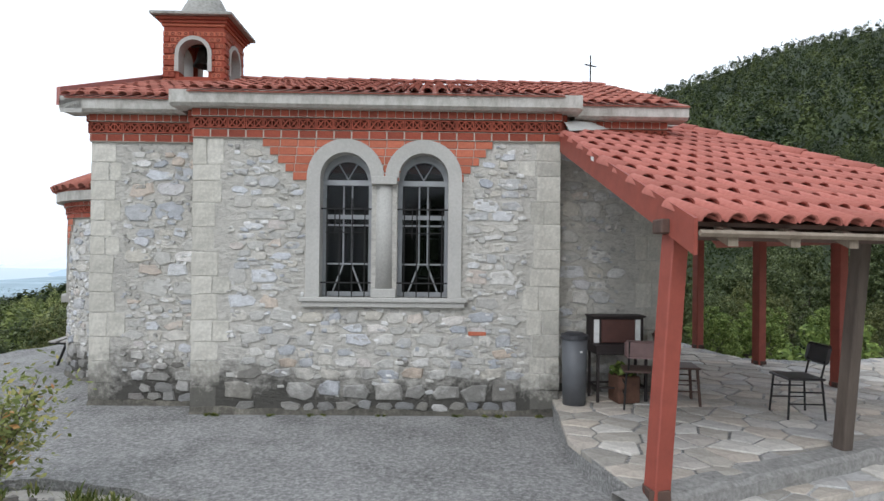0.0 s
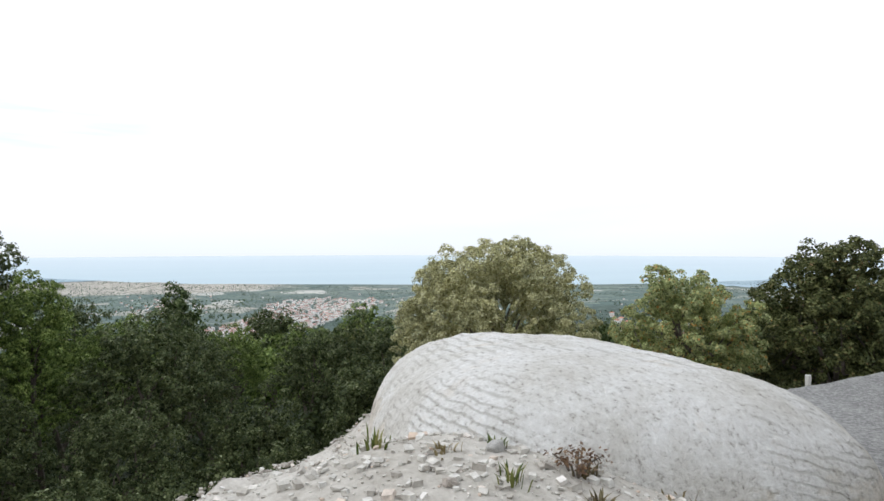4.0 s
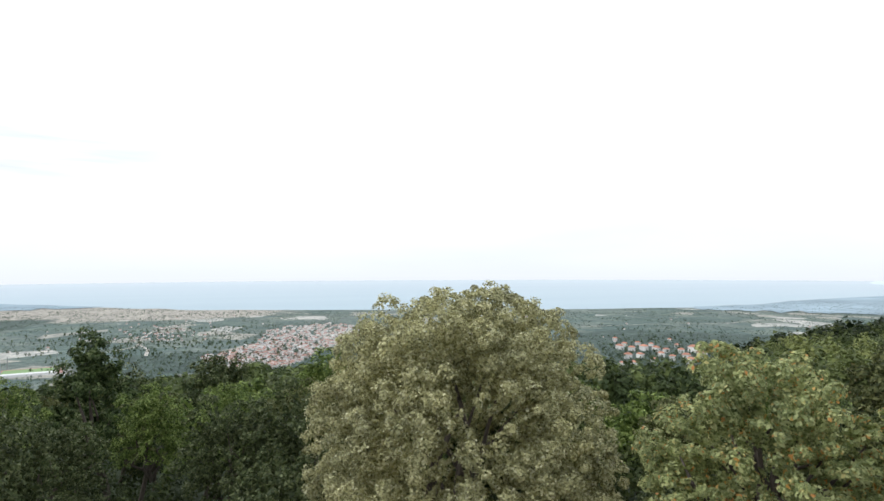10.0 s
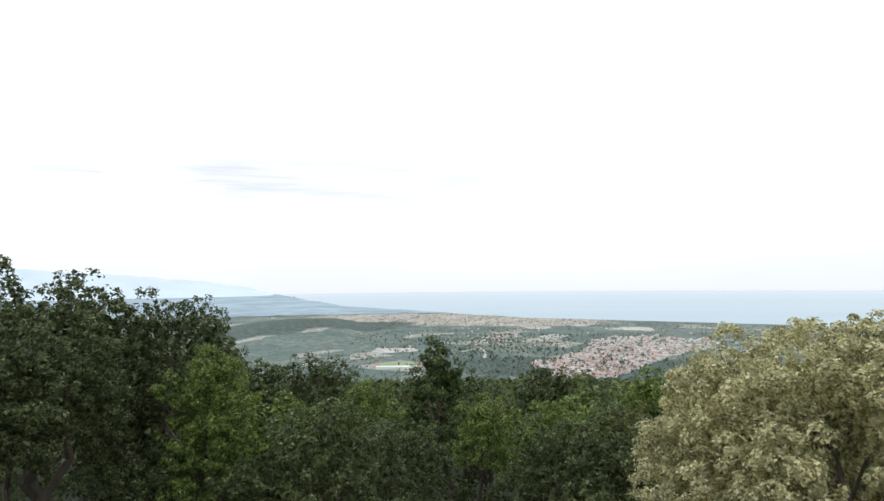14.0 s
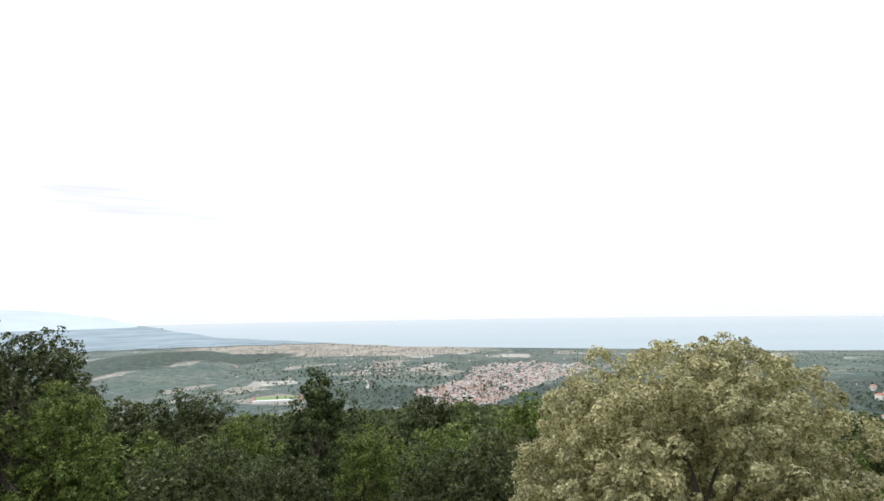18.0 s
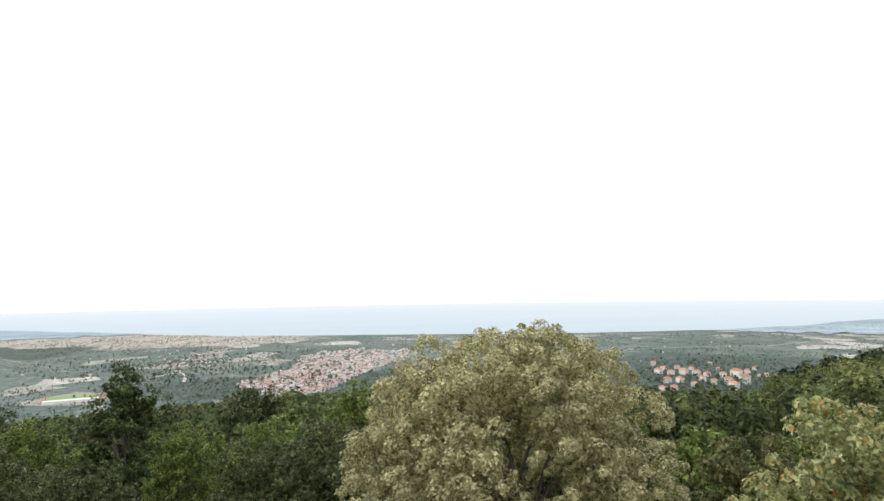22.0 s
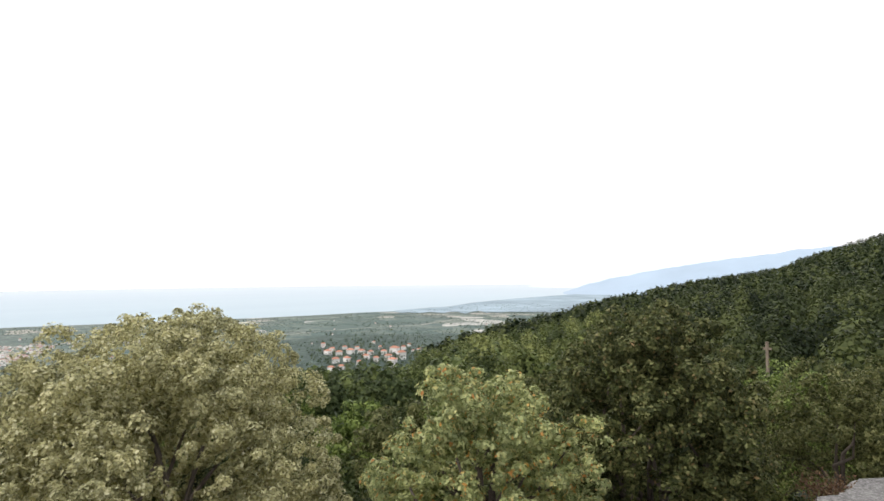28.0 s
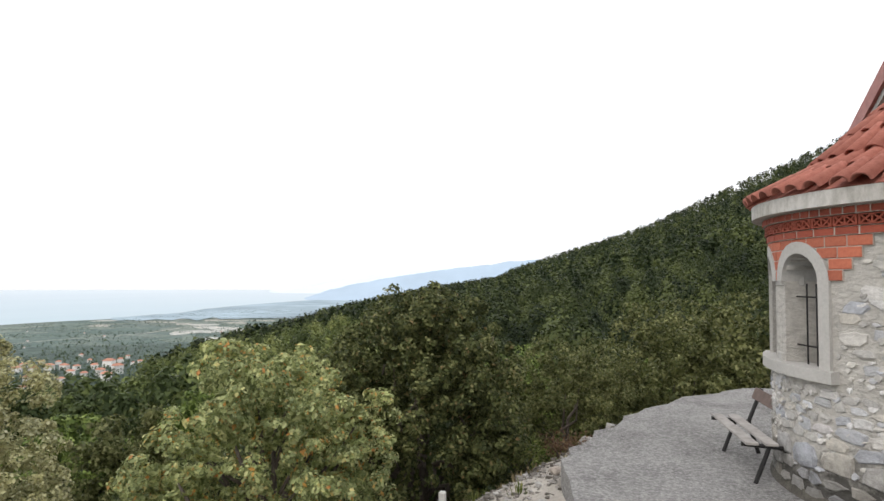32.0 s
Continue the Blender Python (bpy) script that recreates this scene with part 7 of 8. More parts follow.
rubble(wall_south, lambda s, w: Matrix.Translation((s, 0, w)), FRONT, WALL_TOP, front_free, 1, 0.62)
rubble(wall_west_wing, lambda s, w: Matrix.Translation((WEST + s, SET, w)), WING, WALL_TOP, lambda a, b, c, d: a > 0.36, 2, 0.5, 130)
rubble(wall_east_wing, lambda s, w: Matrix.Translation((FRONT + s, SET, w)), WING, WALL_TOP, lambda a, b, c, d: a > 0.02 and b < WING - 0.45, 3, 0.1, 130)
chips(wall_south, lambda s, w: Matrix.Translation((s, 0, w)), FRONT, WALL_TOP, front_free, 900, 31)
chips(wall_west_wing, lambda s, w: Matrix.Translation((WEST + s, SET, w)), WING, WALL_TOP, lambda a, b, c, d: a > 0.36, 330, 32)
chips(wall_east_wing, lambda s, w: Matrix.Translation((FRONT + s, SET, w)), WING, WALL_TOP, lambda a, b, c, d: b < WING - 0.45, 250, 33)
quoins(wall_south, lambda s, w: Matrix.Translation((0, 0, w)), WALL_TOP, 0.17, 0.3, 1, 0.3, 4)
quoins(wall_south, lambda s, w: Matrix.Translation((FRONT, 0, w)), WALL_TOP, 0.2, 0.28, -1, 0.3, 5)
quoins(wall_west_wing, lambda s, w: Matrix.Translation((WEST, SET, w)), WALL_TOP, 0.14, 0.29, 1, 0.25, 6)
quoins(wall_east_wing, lambda s, w: Matrix.Translation((EAST, SET, w)), WALL_TOP, 0.18, 0.27, -1, 0.3, 7)


def apse_at(a, w, out=0.0):
    """The pose on the apse's face at a degrees, facing outward."""
    q = apse_pt(a, APSE_R + out, w)
    return Matrix.Translation(q) @ Matrix.Rotation(radians(a + 90), 4, "Z")


A_STEP = ((APSE_TOP - 0.094, 0.36), (APSE_TOP - 0.188, 0.28), (APSE_TOP - 0.282, 0.2), (APSE_TOP - 0.376, 0.12))
PER_M = 180 / math.pi / APSE_R
A_EDGE = (AWIN[0][0] - 3.9, AWIN[1][1] + 3.9)


def apse_free(a, b, w0, w1):
    d0, d1 = 96 + a * PER_M, 96 + b * PER_M
    if d1 > A_EDGE[0] - 0.5 and d0 < A_EDGE[1] + 0.5 and w1 > A_SILL - 0.1 and w0 < A_SPRING:
        return False
    if d1 > 158 and d0 < 217 and w1 > A_SILL - 0.1 and w0 < A_SILL:
        return False
    return not any(w1 > lo and d1 > A_EDGE[0] - x * PER_M and d0 < A_EDGE[1] + x * PER_M for lo, x in A_STEP)


rubble(wall_apse, lambda s, w: apse_at(96 + s * PER_M, w), radians(168) * APSE_R, APSE_TOP, apse_free, 8, 0.25, 300)
chips(wall_apse, lambda s, w: apse_at(96 + s * PER_M, w), radians(168) * APSE_R, APSE_TOP, apse_free, 900, 34)


# ---- brick bands: dark course, pierced course, header course ----
def pierced_block():
    """A clay block of two square cells, each with crossed bars in a frame, in one piece."""
    bm = bmesh.new()
    l, h, d, rim, bar = 0.196, 0.122, 0.05, 0.016, 0.011
    for side in (0, 1):
        x0, x1, z0, z1 = -l / 2 + side * l / 2, side * l / 2, -h / 2, h / 2
        cx, left, right = (x0 + x1) / 2, rim if side == 0 else rim * 0.45, rim if side == 1 else rim * 0.45
        ix0, ix1, iz0, iz1 = x0 + left, x1 - right, z0 + rim, z1 - rim
        at_point = lambda x, z: bm.verts.new((x, -d, z))
        corner = [at_point(*q) for q in ((x0, z0), (x1, z0), (x1, z1), (x0, z1))]
        inner = ((ix0, iz0), (ix1, iz0), (ix1, iz1), (ix0, iz1))
        tri = []
        for k in range(4):
            (ax, az), (bx, bz) = inner[k], inner[(k + 1) % 4]
            ux, uz = (bx > ax) - (bx < ax), (bz > az) - (bz < az)
            tri.append((at_point(ax + ux * bar, az + uz * bar), at_point(bx - ux * bar, bz - uz * bar), at_point(cx + uz * bar, -ux * bar)))
        for k in range(4):
            a, b, c = tri[k]
            pa, pb, pc = tri[k - 1]
            bm.faces.new((corner[k], corner[(k + 1) % 4], b, a))
            bm.faces.new((corner[k], a, pb))
            bm.faces.new((a, c, pc, pb))
        bm.faces.new([t[2] for t in tri])
    bmesh.ops.remove_doubles(bm, verts=bm.verts[:], dist=1e-5)
    grown = bmesh.ops.extrude_face_region(bm, geom=bm.faces[:])
    bmesh.ops.translate(bm, verts=[g for g in grown["geom"] if isinstance(g, bmesh.types.BMVert)], vec=(0, d, 0))
    bmesh.ops.recalc_face_normals(bm, faces=bm.faces[:])
    return mesh_of("pierced_block", bm, DARK_BRICK)


COURSE = brick_mesh(0.19, 0.09, 0.034, DARK_BRICK)
BRIGHT = brick_mesh(0.192, 0.086, 0.02, BRICK)
HEADER = brick_mesh(0.098, 0.078, 0.075, DARK_BRICK)
PIERCED = pierced_block()
# near-black red painted in for the shade inside pierced blocks and brick holes
HOLE_SHADE = plain("pierced_shadow", (0.1, 0.025, 0.018), 0.95)


def bands(parent, place, length, base, k_up=1.0):
    """Three courses along a wall from base up."""
    n = max(1, round(length / 0.2))
    for k in range(n):
        s = (k + 0.5) * length / n
        fit = Matrix.Diagonal((length / n / 0.2, 1, k_up, 1))
        piece("brick", COURSE, parent, place(s, base + 0.048 * k_up) @ fit)
        piece("pierced_block", PIERCED, parent, place(s, base + 0.164 * k_up) @ fit)
        for j in (0.25, 0.75):
            piece("brick", HEADER, parent, place((k + j) * length / n, base + 0.275 * k_up) @ Matrix.Diagonal((length / n / 0.208, 1, k_up, 1)))


def band_beds(name, parent, u0, u1, v, base):
    part(name, boxed(u0, u1, v - 0.031, v, base, base + 0.098), LIME, parent)
    # backing strip in the painted shade colour, behind the pierced course
    part(name, boxed(u0, u1, v - 0.004, v, base + 0.098, base + 0.23), HOLE_SHADE, parent)
    part(name, boxed(u0, u1, v - 0.07, v, base + 0.232, base + 0.32), LIME, parent)


for parent, u0, u1, v in ((wall_south, 0.0, FRONT, 0.0), (wall_west_wing, WEST, 0.0, SET), (wall_east_wing, FRONT, EAST, SET)):
    band_beds("brick_bed", parent, u0, u1, v, WALL_TOP)
    bands(parent, lambda s, w, u0=u0, v=v: Matrix.Translation((u0 + s, v, w)), u1 - u0, WALL_TOP)
# returns at the corners of the front and on the west end
bands(wall_south, lambda s, w: Matrix.Translation((0, SET - s, w)) @ Matrix.Rotation(-math.pi / 2, 4, "Z"), SET, WALL_TOP)
bands(wall_south, lambda s, w: Matrix.Translation((FRONT, s, w)) @ Matrix.Rotation(math.pi / 2, 4, "Z"), SET, WALL_TOP)
bands(wall_west_wing, lambda s, w: Matrix.Translation((WEST, SET + 2.7 - s, w)) @ Matrix.Rotation(-math.pi / 2, 4, "Z"), 2.7, WALL_TOP)
beds = []
for k, (lo, u0, u1) in enumerate(FIELD):
    s = u0
    while s < u1 - 0.05:
        e = min(u1, s + (0.1 if (k % 2 and s == u0) else 0.2))
        c = (s + e) / 2
        hits = 0
        for a, b in WIN:
            cc, r = (a + b) / 2, (b - a) / 2 + 0.13
            for q in (s + 0.02, c, e - 0.02):
                for z in (lo + 0.02, lo + 0.075):
                    hits += (math.hypot(q - cc, z - SPRING) < r) if z > SPRING else abs(q - cc) < r
        if hits < 6:
            m = Matrix.Translation((c, 0, lo + 0.047)) @ Matrix.Diagonal(((e - s) / 0.2, 1, 1, 1))
            piece("brick", BRIGHT, wall_south, m)
            beds.append(m)
        s = e
joined("joint_bed", boxed(-0.1, 0.1, -0.013, 0.0, -0.047, 0.047), beds, LIME, wall_south, flat=True)
piece("brick", BRIGHT, wall_south, Matrix.Translation((3.22, 0.004, 0.93)) @ Matrix.Diagonal((1.05, 1, 0.55, 1)))
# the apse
for z0, z1, o, mt in ((0.0, 0.07, 0.031, LIME), (0.07, 0.165, 0.004, HOLE_SHADE), (0.166, 0.233, 0.07, LIME)):
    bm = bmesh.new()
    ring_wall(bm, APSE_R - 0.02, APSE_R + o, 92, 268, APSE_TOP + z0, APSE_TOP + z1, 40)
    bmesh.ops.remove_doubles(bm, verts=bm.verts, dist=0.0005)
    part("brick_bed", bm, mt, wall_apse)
bands(wall_apse, lambda s, w: apse_at(93 + s * PER_M, w), radians(174) * APSE_R, APSE_TOP, 0.715)
beds = []
for k, (lo, x) in enumerate(A_STEP):
    d0, d1 = A_EDGE[0] - x * PER_M, A_EDGE[1] + x * PER_M
    n = round((d1 - d0) / PER_M / 0.2)
    for j in range(n):
        a = d0 + (d1 - d0) * (j + 0.5) / n
        hit = any(math.hypot((a - (p + q) / 2) / PER_M, max(0, lo + 0.047 - A_SPRING)) < A_RAD + 0.06 for p, q in AWIN)
        if not hit:
            m = apse_at(a, lo + 0.047, 0.002) @ Matrix.Diagonal(((d1 - d0) / PER_M / n / 0.2, 1, 1, 1))
            piece("brick", BRIGHT, wall_apse, m)
            beds.append(m)
joined("joint_bed", boxed(-0.1, 0.1, -0.013, 0.0, -0.047, 0.047), beds, LIME, wall_apse, flat=True)

def holed_brick():
    """A brick face for the turret, its two round holes drawn as flat rings of painted shade."""
    bm = boxed(-0.096, 0.096, -0.02, 0.012, -0.043, 0.043, 0.005)
    me = mesh_of("brick", bm, BRICK)
    bm = bmesh.new()
    bm.from_mesh(me)
    me.materials.append(HOLE_SHADE)
    for x in (-0.048, 0.048):
        for r, y, slot in ((0.03, -0.0215, 1), (0.015, -0.023, 0)):
            made = bmesh.ops.create_circle(bm, cap_ends=True, segments=8, radius=r, matrix=Matrix.Translation((x, y, 0)) @ Matrix.Rotation(math.pi / 2, 4, "X"))
            for f in {f for v in made["verts"] for f in v.link_faces}:
                f.material_index = slot
    bm.to_mesh(me)
    bm.free()
    return me


HOLED = holed_brick()
# belfry brickwork: courses of bricks on each face, leaving the arch free
for q in range(4):
    turn = Matrix.Translation((BC[0], BC[1], 0)) @ Matrix.Rotation(q * math.pi / 2, 4, "Z") @ Matrix.Translation((0, -BH, 0))
    z, row = B0 + 0.15, 0
    while z < B1 - 0.03:
        x = -BH
        while x < BH - 0.02:
            e = min(BH, x + (0.1 if row % 2 and x == -BH else 0.2))
            c = (x + e) / 2
            lim = OP + 0.05 if z < OPS else math.sqrt(max(0, (OP + 0.07) ** 2 - (z - OPS) ** 2))
            for a, b in ((x, min(e, -lim)), (max(x, lim), e)):
                if b - a > 0.04:
                    piece("brick", HOLED if b - a > 0.12 else COURSE, belfry_body, turn @ Matrix.Translation(((a + b) / 2, 0.008, z)) @ Matrix.Diagonal(((b - a) / 0.2, 1, 0.82, 1)))
            x = e
        z += 0.092
        row += 1
# west gable courses
gable = [o for o in chapel.children if o.name.startswith("gable_brick")][0]
for row in range(6):
    z = 3.68 + 0.1 * row
    half = 1.9 * (1 - (z + 0.05 - 3.62) / (RIDGE_W - 0.17 - 3.62))
    n = int(2 * half / 0.21)
    for k in range(n):
        v = AXIS_V - half + (k + 0.5) * 2 * half / n
        if abs(v - AXIS_V) > 0.6:
            piece("brick", COURSE, gable, Matrix.Translation((WEST - 0.03, v, z)) @ Matrix.Rotation(-math.pi / 2, 4, "Z"))


# ---- barrel tiles ----
def tile_bm(length, w0, w1, rise):
    """A curved cover tile, its wide lower end at the origin, running along +y."""
    bm = bmesh.new()
    rows = []
    for y, w, up in ((-0.01, w0, 0.018), (length, w1, 0.0)):
        for t in (1.0, 0.8):
            rows.append([bm.verts.new((w / 2 * t * math.cos(math.pi * k / 6), y, up + rise * t * math.sin(math.pi * k / 6))) for k in range(7)])
    for k in range(6):
        bm.faces.new((rows[0][k], rows[0][k + 1], rows[2][k + 1], rows[2][k])[::-1])
        bm.faces.new((rows[1][k], rows[1][k + 1], rows[3][k + 1], rows[3][k]))
        bm.faces.new((rows[0][k], rows[0][k + 1], rows[1][k + 1], rows[1][k]))
    return bm


MAIN_TILE = mesh_of("tile", tile_bm(0.37, 0.125, 0.1, 0.042), TILE, True)
PORCH_COVER = mesh_of("tile", tile_bm(0.4, 0.165, 0.135, 0.07), PORCH_TILE, True)


rng = np.random.default_rng(15)
rest = []
slope = math.atan2(RIDGE_W - EAVE_W, AXIS_V + 0.22)
made = 0
for row in range(11):
    for col in range(45):
        u = WEST - 0.14 + col * 0.158
        v0 = (-0.26 if 0 <= u <= FRONT else SET - 0.26)
        z0 = EAVE_W + 0.018
        ang = math.atan2(RIDGE_W - EAVE_W, AXIS_V - v0 - 0.04)
        d = row * 0.335
        if d + 0.3 > (AXIS_V - v0) / math.cos(ang) or abs(u - BC[0]) < 0.6 and v0 + d > AXIS_V - 0.9:
            continue
        m = Matrix.Translation((u + rng.normal(0, 0.004), v0 + d * math.cos(ang), z0 + d * math.sin(ang) + rng.normal(0, 0.003))) @ Matrix.Rotation(ang, 4, "X") @ Matrix.Rotation(rng.normal(0, 0.012), 4, "Z")
        if made < 260:
            piece("tile", MAIN_TILE, main_roof, m)
            made += 1
        else:
            rest.append(m)
        rest.append(Matrix.Translation((0, 2 * AXIS_V, 0)) @ Matrix.Diagonal((1, -1, 1, 1)) @ m)
joined("upper_tiles", tile_bm(0.37, 0.125, 0.1, 0.042), rest, TILE, main_roof)
for k in range(19):
    u = WEST + 0.9 + k * 0.35
    if u < EAST:
        piece("ridge_tile", MAIN_TILE, main_roof, Matrix.Translation((u, AXIS_V, RIDGE_W + 0.05)) @ Matrix.Rotation(-math.pi / 2, 4, "Z") @ Matrix.Diagonal((1.3, 1.0, 1.1, 1)))
# cone of the apse
APSE_TILE = mesh_of("tile", tile_bm(0.4, 0.17, 0.13, 0.075), TILE, True)
walk_up, step = 0.0, 0.33
for (r0, z0), (r1, z1) in zip(CONE, CONE[1:]):
    run = math.hypot(r1 - r0, z1 - z0)
    d = walk_up
    while d < run and r0 + (r1 - r0) * d / run > 0.2:
        r, z = r0 + (r1 - r0) * d / run + (0.04 if d == 0 else 0), z0 + (z1 - z0) * d / run + 0.01
        n = max(5, round(math.pi * r / 0.2))
        for k in range(n):
            a = 90 + 180 * (k + 0.5) / n + rng.normal(0, 0.3)
            m = Matrix.Translation(apse_pt(a, r, z)) @ Matrix.Rotation(radians(a + 90), 4, "Z") @ Matrix.Rotation(math.atan2(z1 - z0, r0 - r1), 4, "X") @ Matrix.Rotation(rng.normal(0, 0.02), 4, "Z")
            piece("tile", APSE_TILE, apse_roof, m)
        d += step
    walk_up = d - run
# porch
ANG = math.atan(PITCH)
ALONG = math.atan2(EDIR.y, EDIR.x)
for col in range(22):
    s = 0.06 + col * 0.197
    for row in range(14):
        d = -0.1 + row * 0.335
        if d + 0.2 > d_limit(s):
            break
        m = Matrix.Translation(roof_pt(s, d, 0.02) + Vector((rng.normal(0, 0.004), 0, rng.normal(0, 0.003)))) @ Matrix.Rotation(ALONG, 4, "Z") @ Matrix.Rotation(ANG, 4, "X") @ Matrix.Rotation(rng.normal(0, 0.014), 4, "Z")
        piece("tile", PORCH_COVER, porch_deck, m)
rest = []
for col in range(21):
    s = 0.158 + col * 0.197
    for row in range(14):
        d = -0.1 + row * 0.335
        if d + 0.2 > d_limit(s):
            break
        rest.append(Matrix.Translation(roof_pt(s, d, 0.05)) @ Matrix.Rotation(ALONG, 4, "Z") @ Matrix.Rotation(ANG, 4, "X"))
joined("pan_tiles", tile_bm(0.42, 0.13, 0.12, -0.022), rest, PORCH_TILE, porch_deck)
hip0, hip1 = apex + Vector((0, 0, 0.05)), se + Vector((0, 0, 0.05))
n = int((hip1 - hip0).length / 0.36)
for k in range(n):
    p, q = hip1.lerp(hip0, k / n), hip1.lerp(hip0, (k + 1) / n)
    piece("hip_tile", PORCH_COVER, porch_deck, Matrix.Translation(p) @ (q - p).to_track_quat("Y", "Z").to_matrix().to_4x4() @ Matrix.Diagonal((1.25, 1, 1.1, 1)))


# ---- flagstones ----
def clip_cell(poly, px, py, nx, ny):
    """Keeps the part of a convex outline on the near side of a line."""
    out = []
    for i in range(len(poly)):
        a, b = poly[i], poly[(i + 1) % len(poly)]
        da, db = (a[0] - px) * nx + (a[1] - py) * ny, (b[0] - px) * nx + (b[1] - py) * ny
        if da <= 0:
            out.append(a)
        if (da < 0 < db) or (db < 0 < da):
            k = da / (da - db)
            out.append((a[0] + (b[0] - a[0]) * k, a[1] + (b[1] - a[1]) * k))
    return out


def inside_poly(x, y, poly):
    c = False
    for (ax, ay), (bx, by) in zip(poly, poly[1:] + poly[:1]):
        if (ay > y) != (by > y) and x < (bx - ax) * (y - ay) / (by - ay) + ax:
            c = not c
    return c


def flagstones(parent, poly, z, size, seed, most, rims):
    rng = np.random.default_rng(seed)
    x0, x1 = min(p[0] for p in poly), max(p[0] for p in poly)
    y0, y1 = min(p[1] for p in poly), max(p[1] for p in poly)
    seeds = []
    for _ in range(9000):
        q = (rng.uniform(x0, x1), rng.uniform(y0, y1))
        gap = size * (0.72 if rng.random() < 0.35 else 1.0)
        if inside_poly(*q, poly) and all(math.hypot((q[0] - s[0]) * 0.85, q[1] - s[1]) > gap for s in seeds):
            seeds.append(q)
    cells = []
    for i, (x, y) in enumerate(seeds):
        c = [(x - size, y - size), (x + size, y - size), (x + size, y + size), (x - size, y + size)]
        for j, (a, b) in enumerate(seeds):
            d = math.hypot(a - x, b - y)
            if i != j and d < 2.2 * size:
                nx, ny = (a - x) / d, (b - y) / d
                c = clip_cell(c, x + nx * (d / 2 - rng.uniform(0.006, 0.02)), y + ny * (d / 2 - 0.012), nx, ny)
                if len(c) < 3:
                    break
        for i0 in rims:
            (ax, ay), (bx, by) = poly[i0], poly[(i0 + 1) % len(poly)]
            d = math.hypot(bx - ax, by - ay)
            if len(c) > 2:
                c = clip_cell(c, ax, ay, (by - ay) / d, (ax - bx) / d)
        if len(c) < 3 or len(rims) < len(poly) and sum(not inside_poly(mx + (p[0] - mx) * 0.9, my + (p[1] - my) * 0.9, poly) for p in c for mx, my in ((x, y),)) > 1:
            continue
        cells.append((x, y, c))
    cells.sort(key=lambda q: math.hypot(q[0] - 2, q[1] - 4))
    for x, y, c in cells[:most]:
        bm = bmesh.new()
        mx, my = sum(p[0] for p in c) / len(c), sum(p[1] for p in c) / len(c)
        h = rng.normal(0, 0.004)
        rings = []
        for sc, dz in ((1.0, -0.05), (1.0, -0.008), (0.955, 0.0)):
            rings.append([bm.verts.new(((p[0] - mx) * sc, (p[1] - my) * sc, dz)) for p in c])
        for j in range(2):
            for k in range(len(c)):
                bm.faces.new((rings[j][k], rings[j][(k + 1) % len(c)], rings[j + 1][(k + 1) % len(c)], rings[j + 1][k]))
        bm.faces.new(rings[2])
        bmesh.ops.recalc_face_normals(bm, faces=bm.faces)
        piece("flagstone", mesh_of("flagstone", bm, FLAG), parent, pose(mx, my, z + h, rng.normal(0, 0.4), rng.normal(0, 0.4), 0))


flagstones(bpy.data.objects["terrace"], TERR, TERRACE_Z, 0.29, 21, 300, (0, 1, 2, 11, 12))
flagstones(bpy.data.objects["lower_terrace"], LOW, 0.555, 0.24, 22, 110, range(4))


# ---- loose stones, gravel and weeds ----
def gz(x, y):
    s = float(outside(x, y)[0])
    return height(x, y) + (0.1 * fractal(x, y, 1.1) if s < 0 else 0.35 * fractal(x, y, 3.0))


LOOSE = rubble_material("loose_rubble", [(0.0, (0.34, 0.31, 0.27)), (0.3, (0.48, 0.45, 0.405)), (0.6, (0.58, 0.555, 0.51)), (0.85, (0.66, 0.64, 0.6)), (0.93, (0.6, 0.47, 0.37)), (1.0, (0.76, 0.745, 0.72))])
DULL = rubble_material("dull_rubble", [(0.0, (0.1, 0.09, 0.075)), (0.4, (0.2, 0.185, 0.165)), (0.75, (0.33, 0.315, 0.295)), (1.0, (0.5, 0.49, 0.47))])
CUBE = np.array([(x, y, z) for z in (-1, 1) for y in (-1, 1) for x in (-1, 1)], float)
CUBE_F = ((0, 2, 3, 1), (4, 5, 7, 6), (0, 1, 5, 4), (1, 3, 7, 5), (3, 2, 6, 7), (2, 0, 4, 6))


def gravel(name, poly, count, lo, hi, label, seed, mat=None, block=()):
    rng = np.random.default_rng(seed)
    x0, x1 = min(p[0] for p in poly), max(p[0] for p in poly)
    y0, y1 = min(p[1] for p in poly), max(p[1] for p in poly)
    vs, fs = [], []
    while len(vs) < count:
        x, y = rng.uniform(x0, x1), rng.uniform(y0, y1)
        if not inside_poly(x, y, poly) or (block and inside_poly(x, y, block)):
            continue
        s = lo + (hi - lo) * rng.random() ** 4.4
        v = CUBE * rng.uniform(0.55, 1.0, (8, 3)) * (s * rng.uniform(0.8, 1.5), s * rng.uniform(0.6, 1.1), s * rng.uniform(0.35, 0.75))
        a, t = rng.uniform(0, 6.3), rng.normal(0, 0.3)
        c, d = math.cos(a), math.sin(a)
        v = v @ np.array([[1, 0, 0], [0, math.cos(t), -math.sin(t)], [0, math.sin(t), math.cos(t)]]) @ np.array([[c, d, 0], [-d, c, 0], [0, 0, 1]])
        k = len(vs) * 8
        vs.append(v + (x, y, gz(x, y) + s * 0.2))
        fs += [tuple(k + i for i in f) for f in CUBE_F]
    tagged(sheet(name, np.concatenate(vs), fs, mat or LOOSE), label, "gravel", kind="stuff")


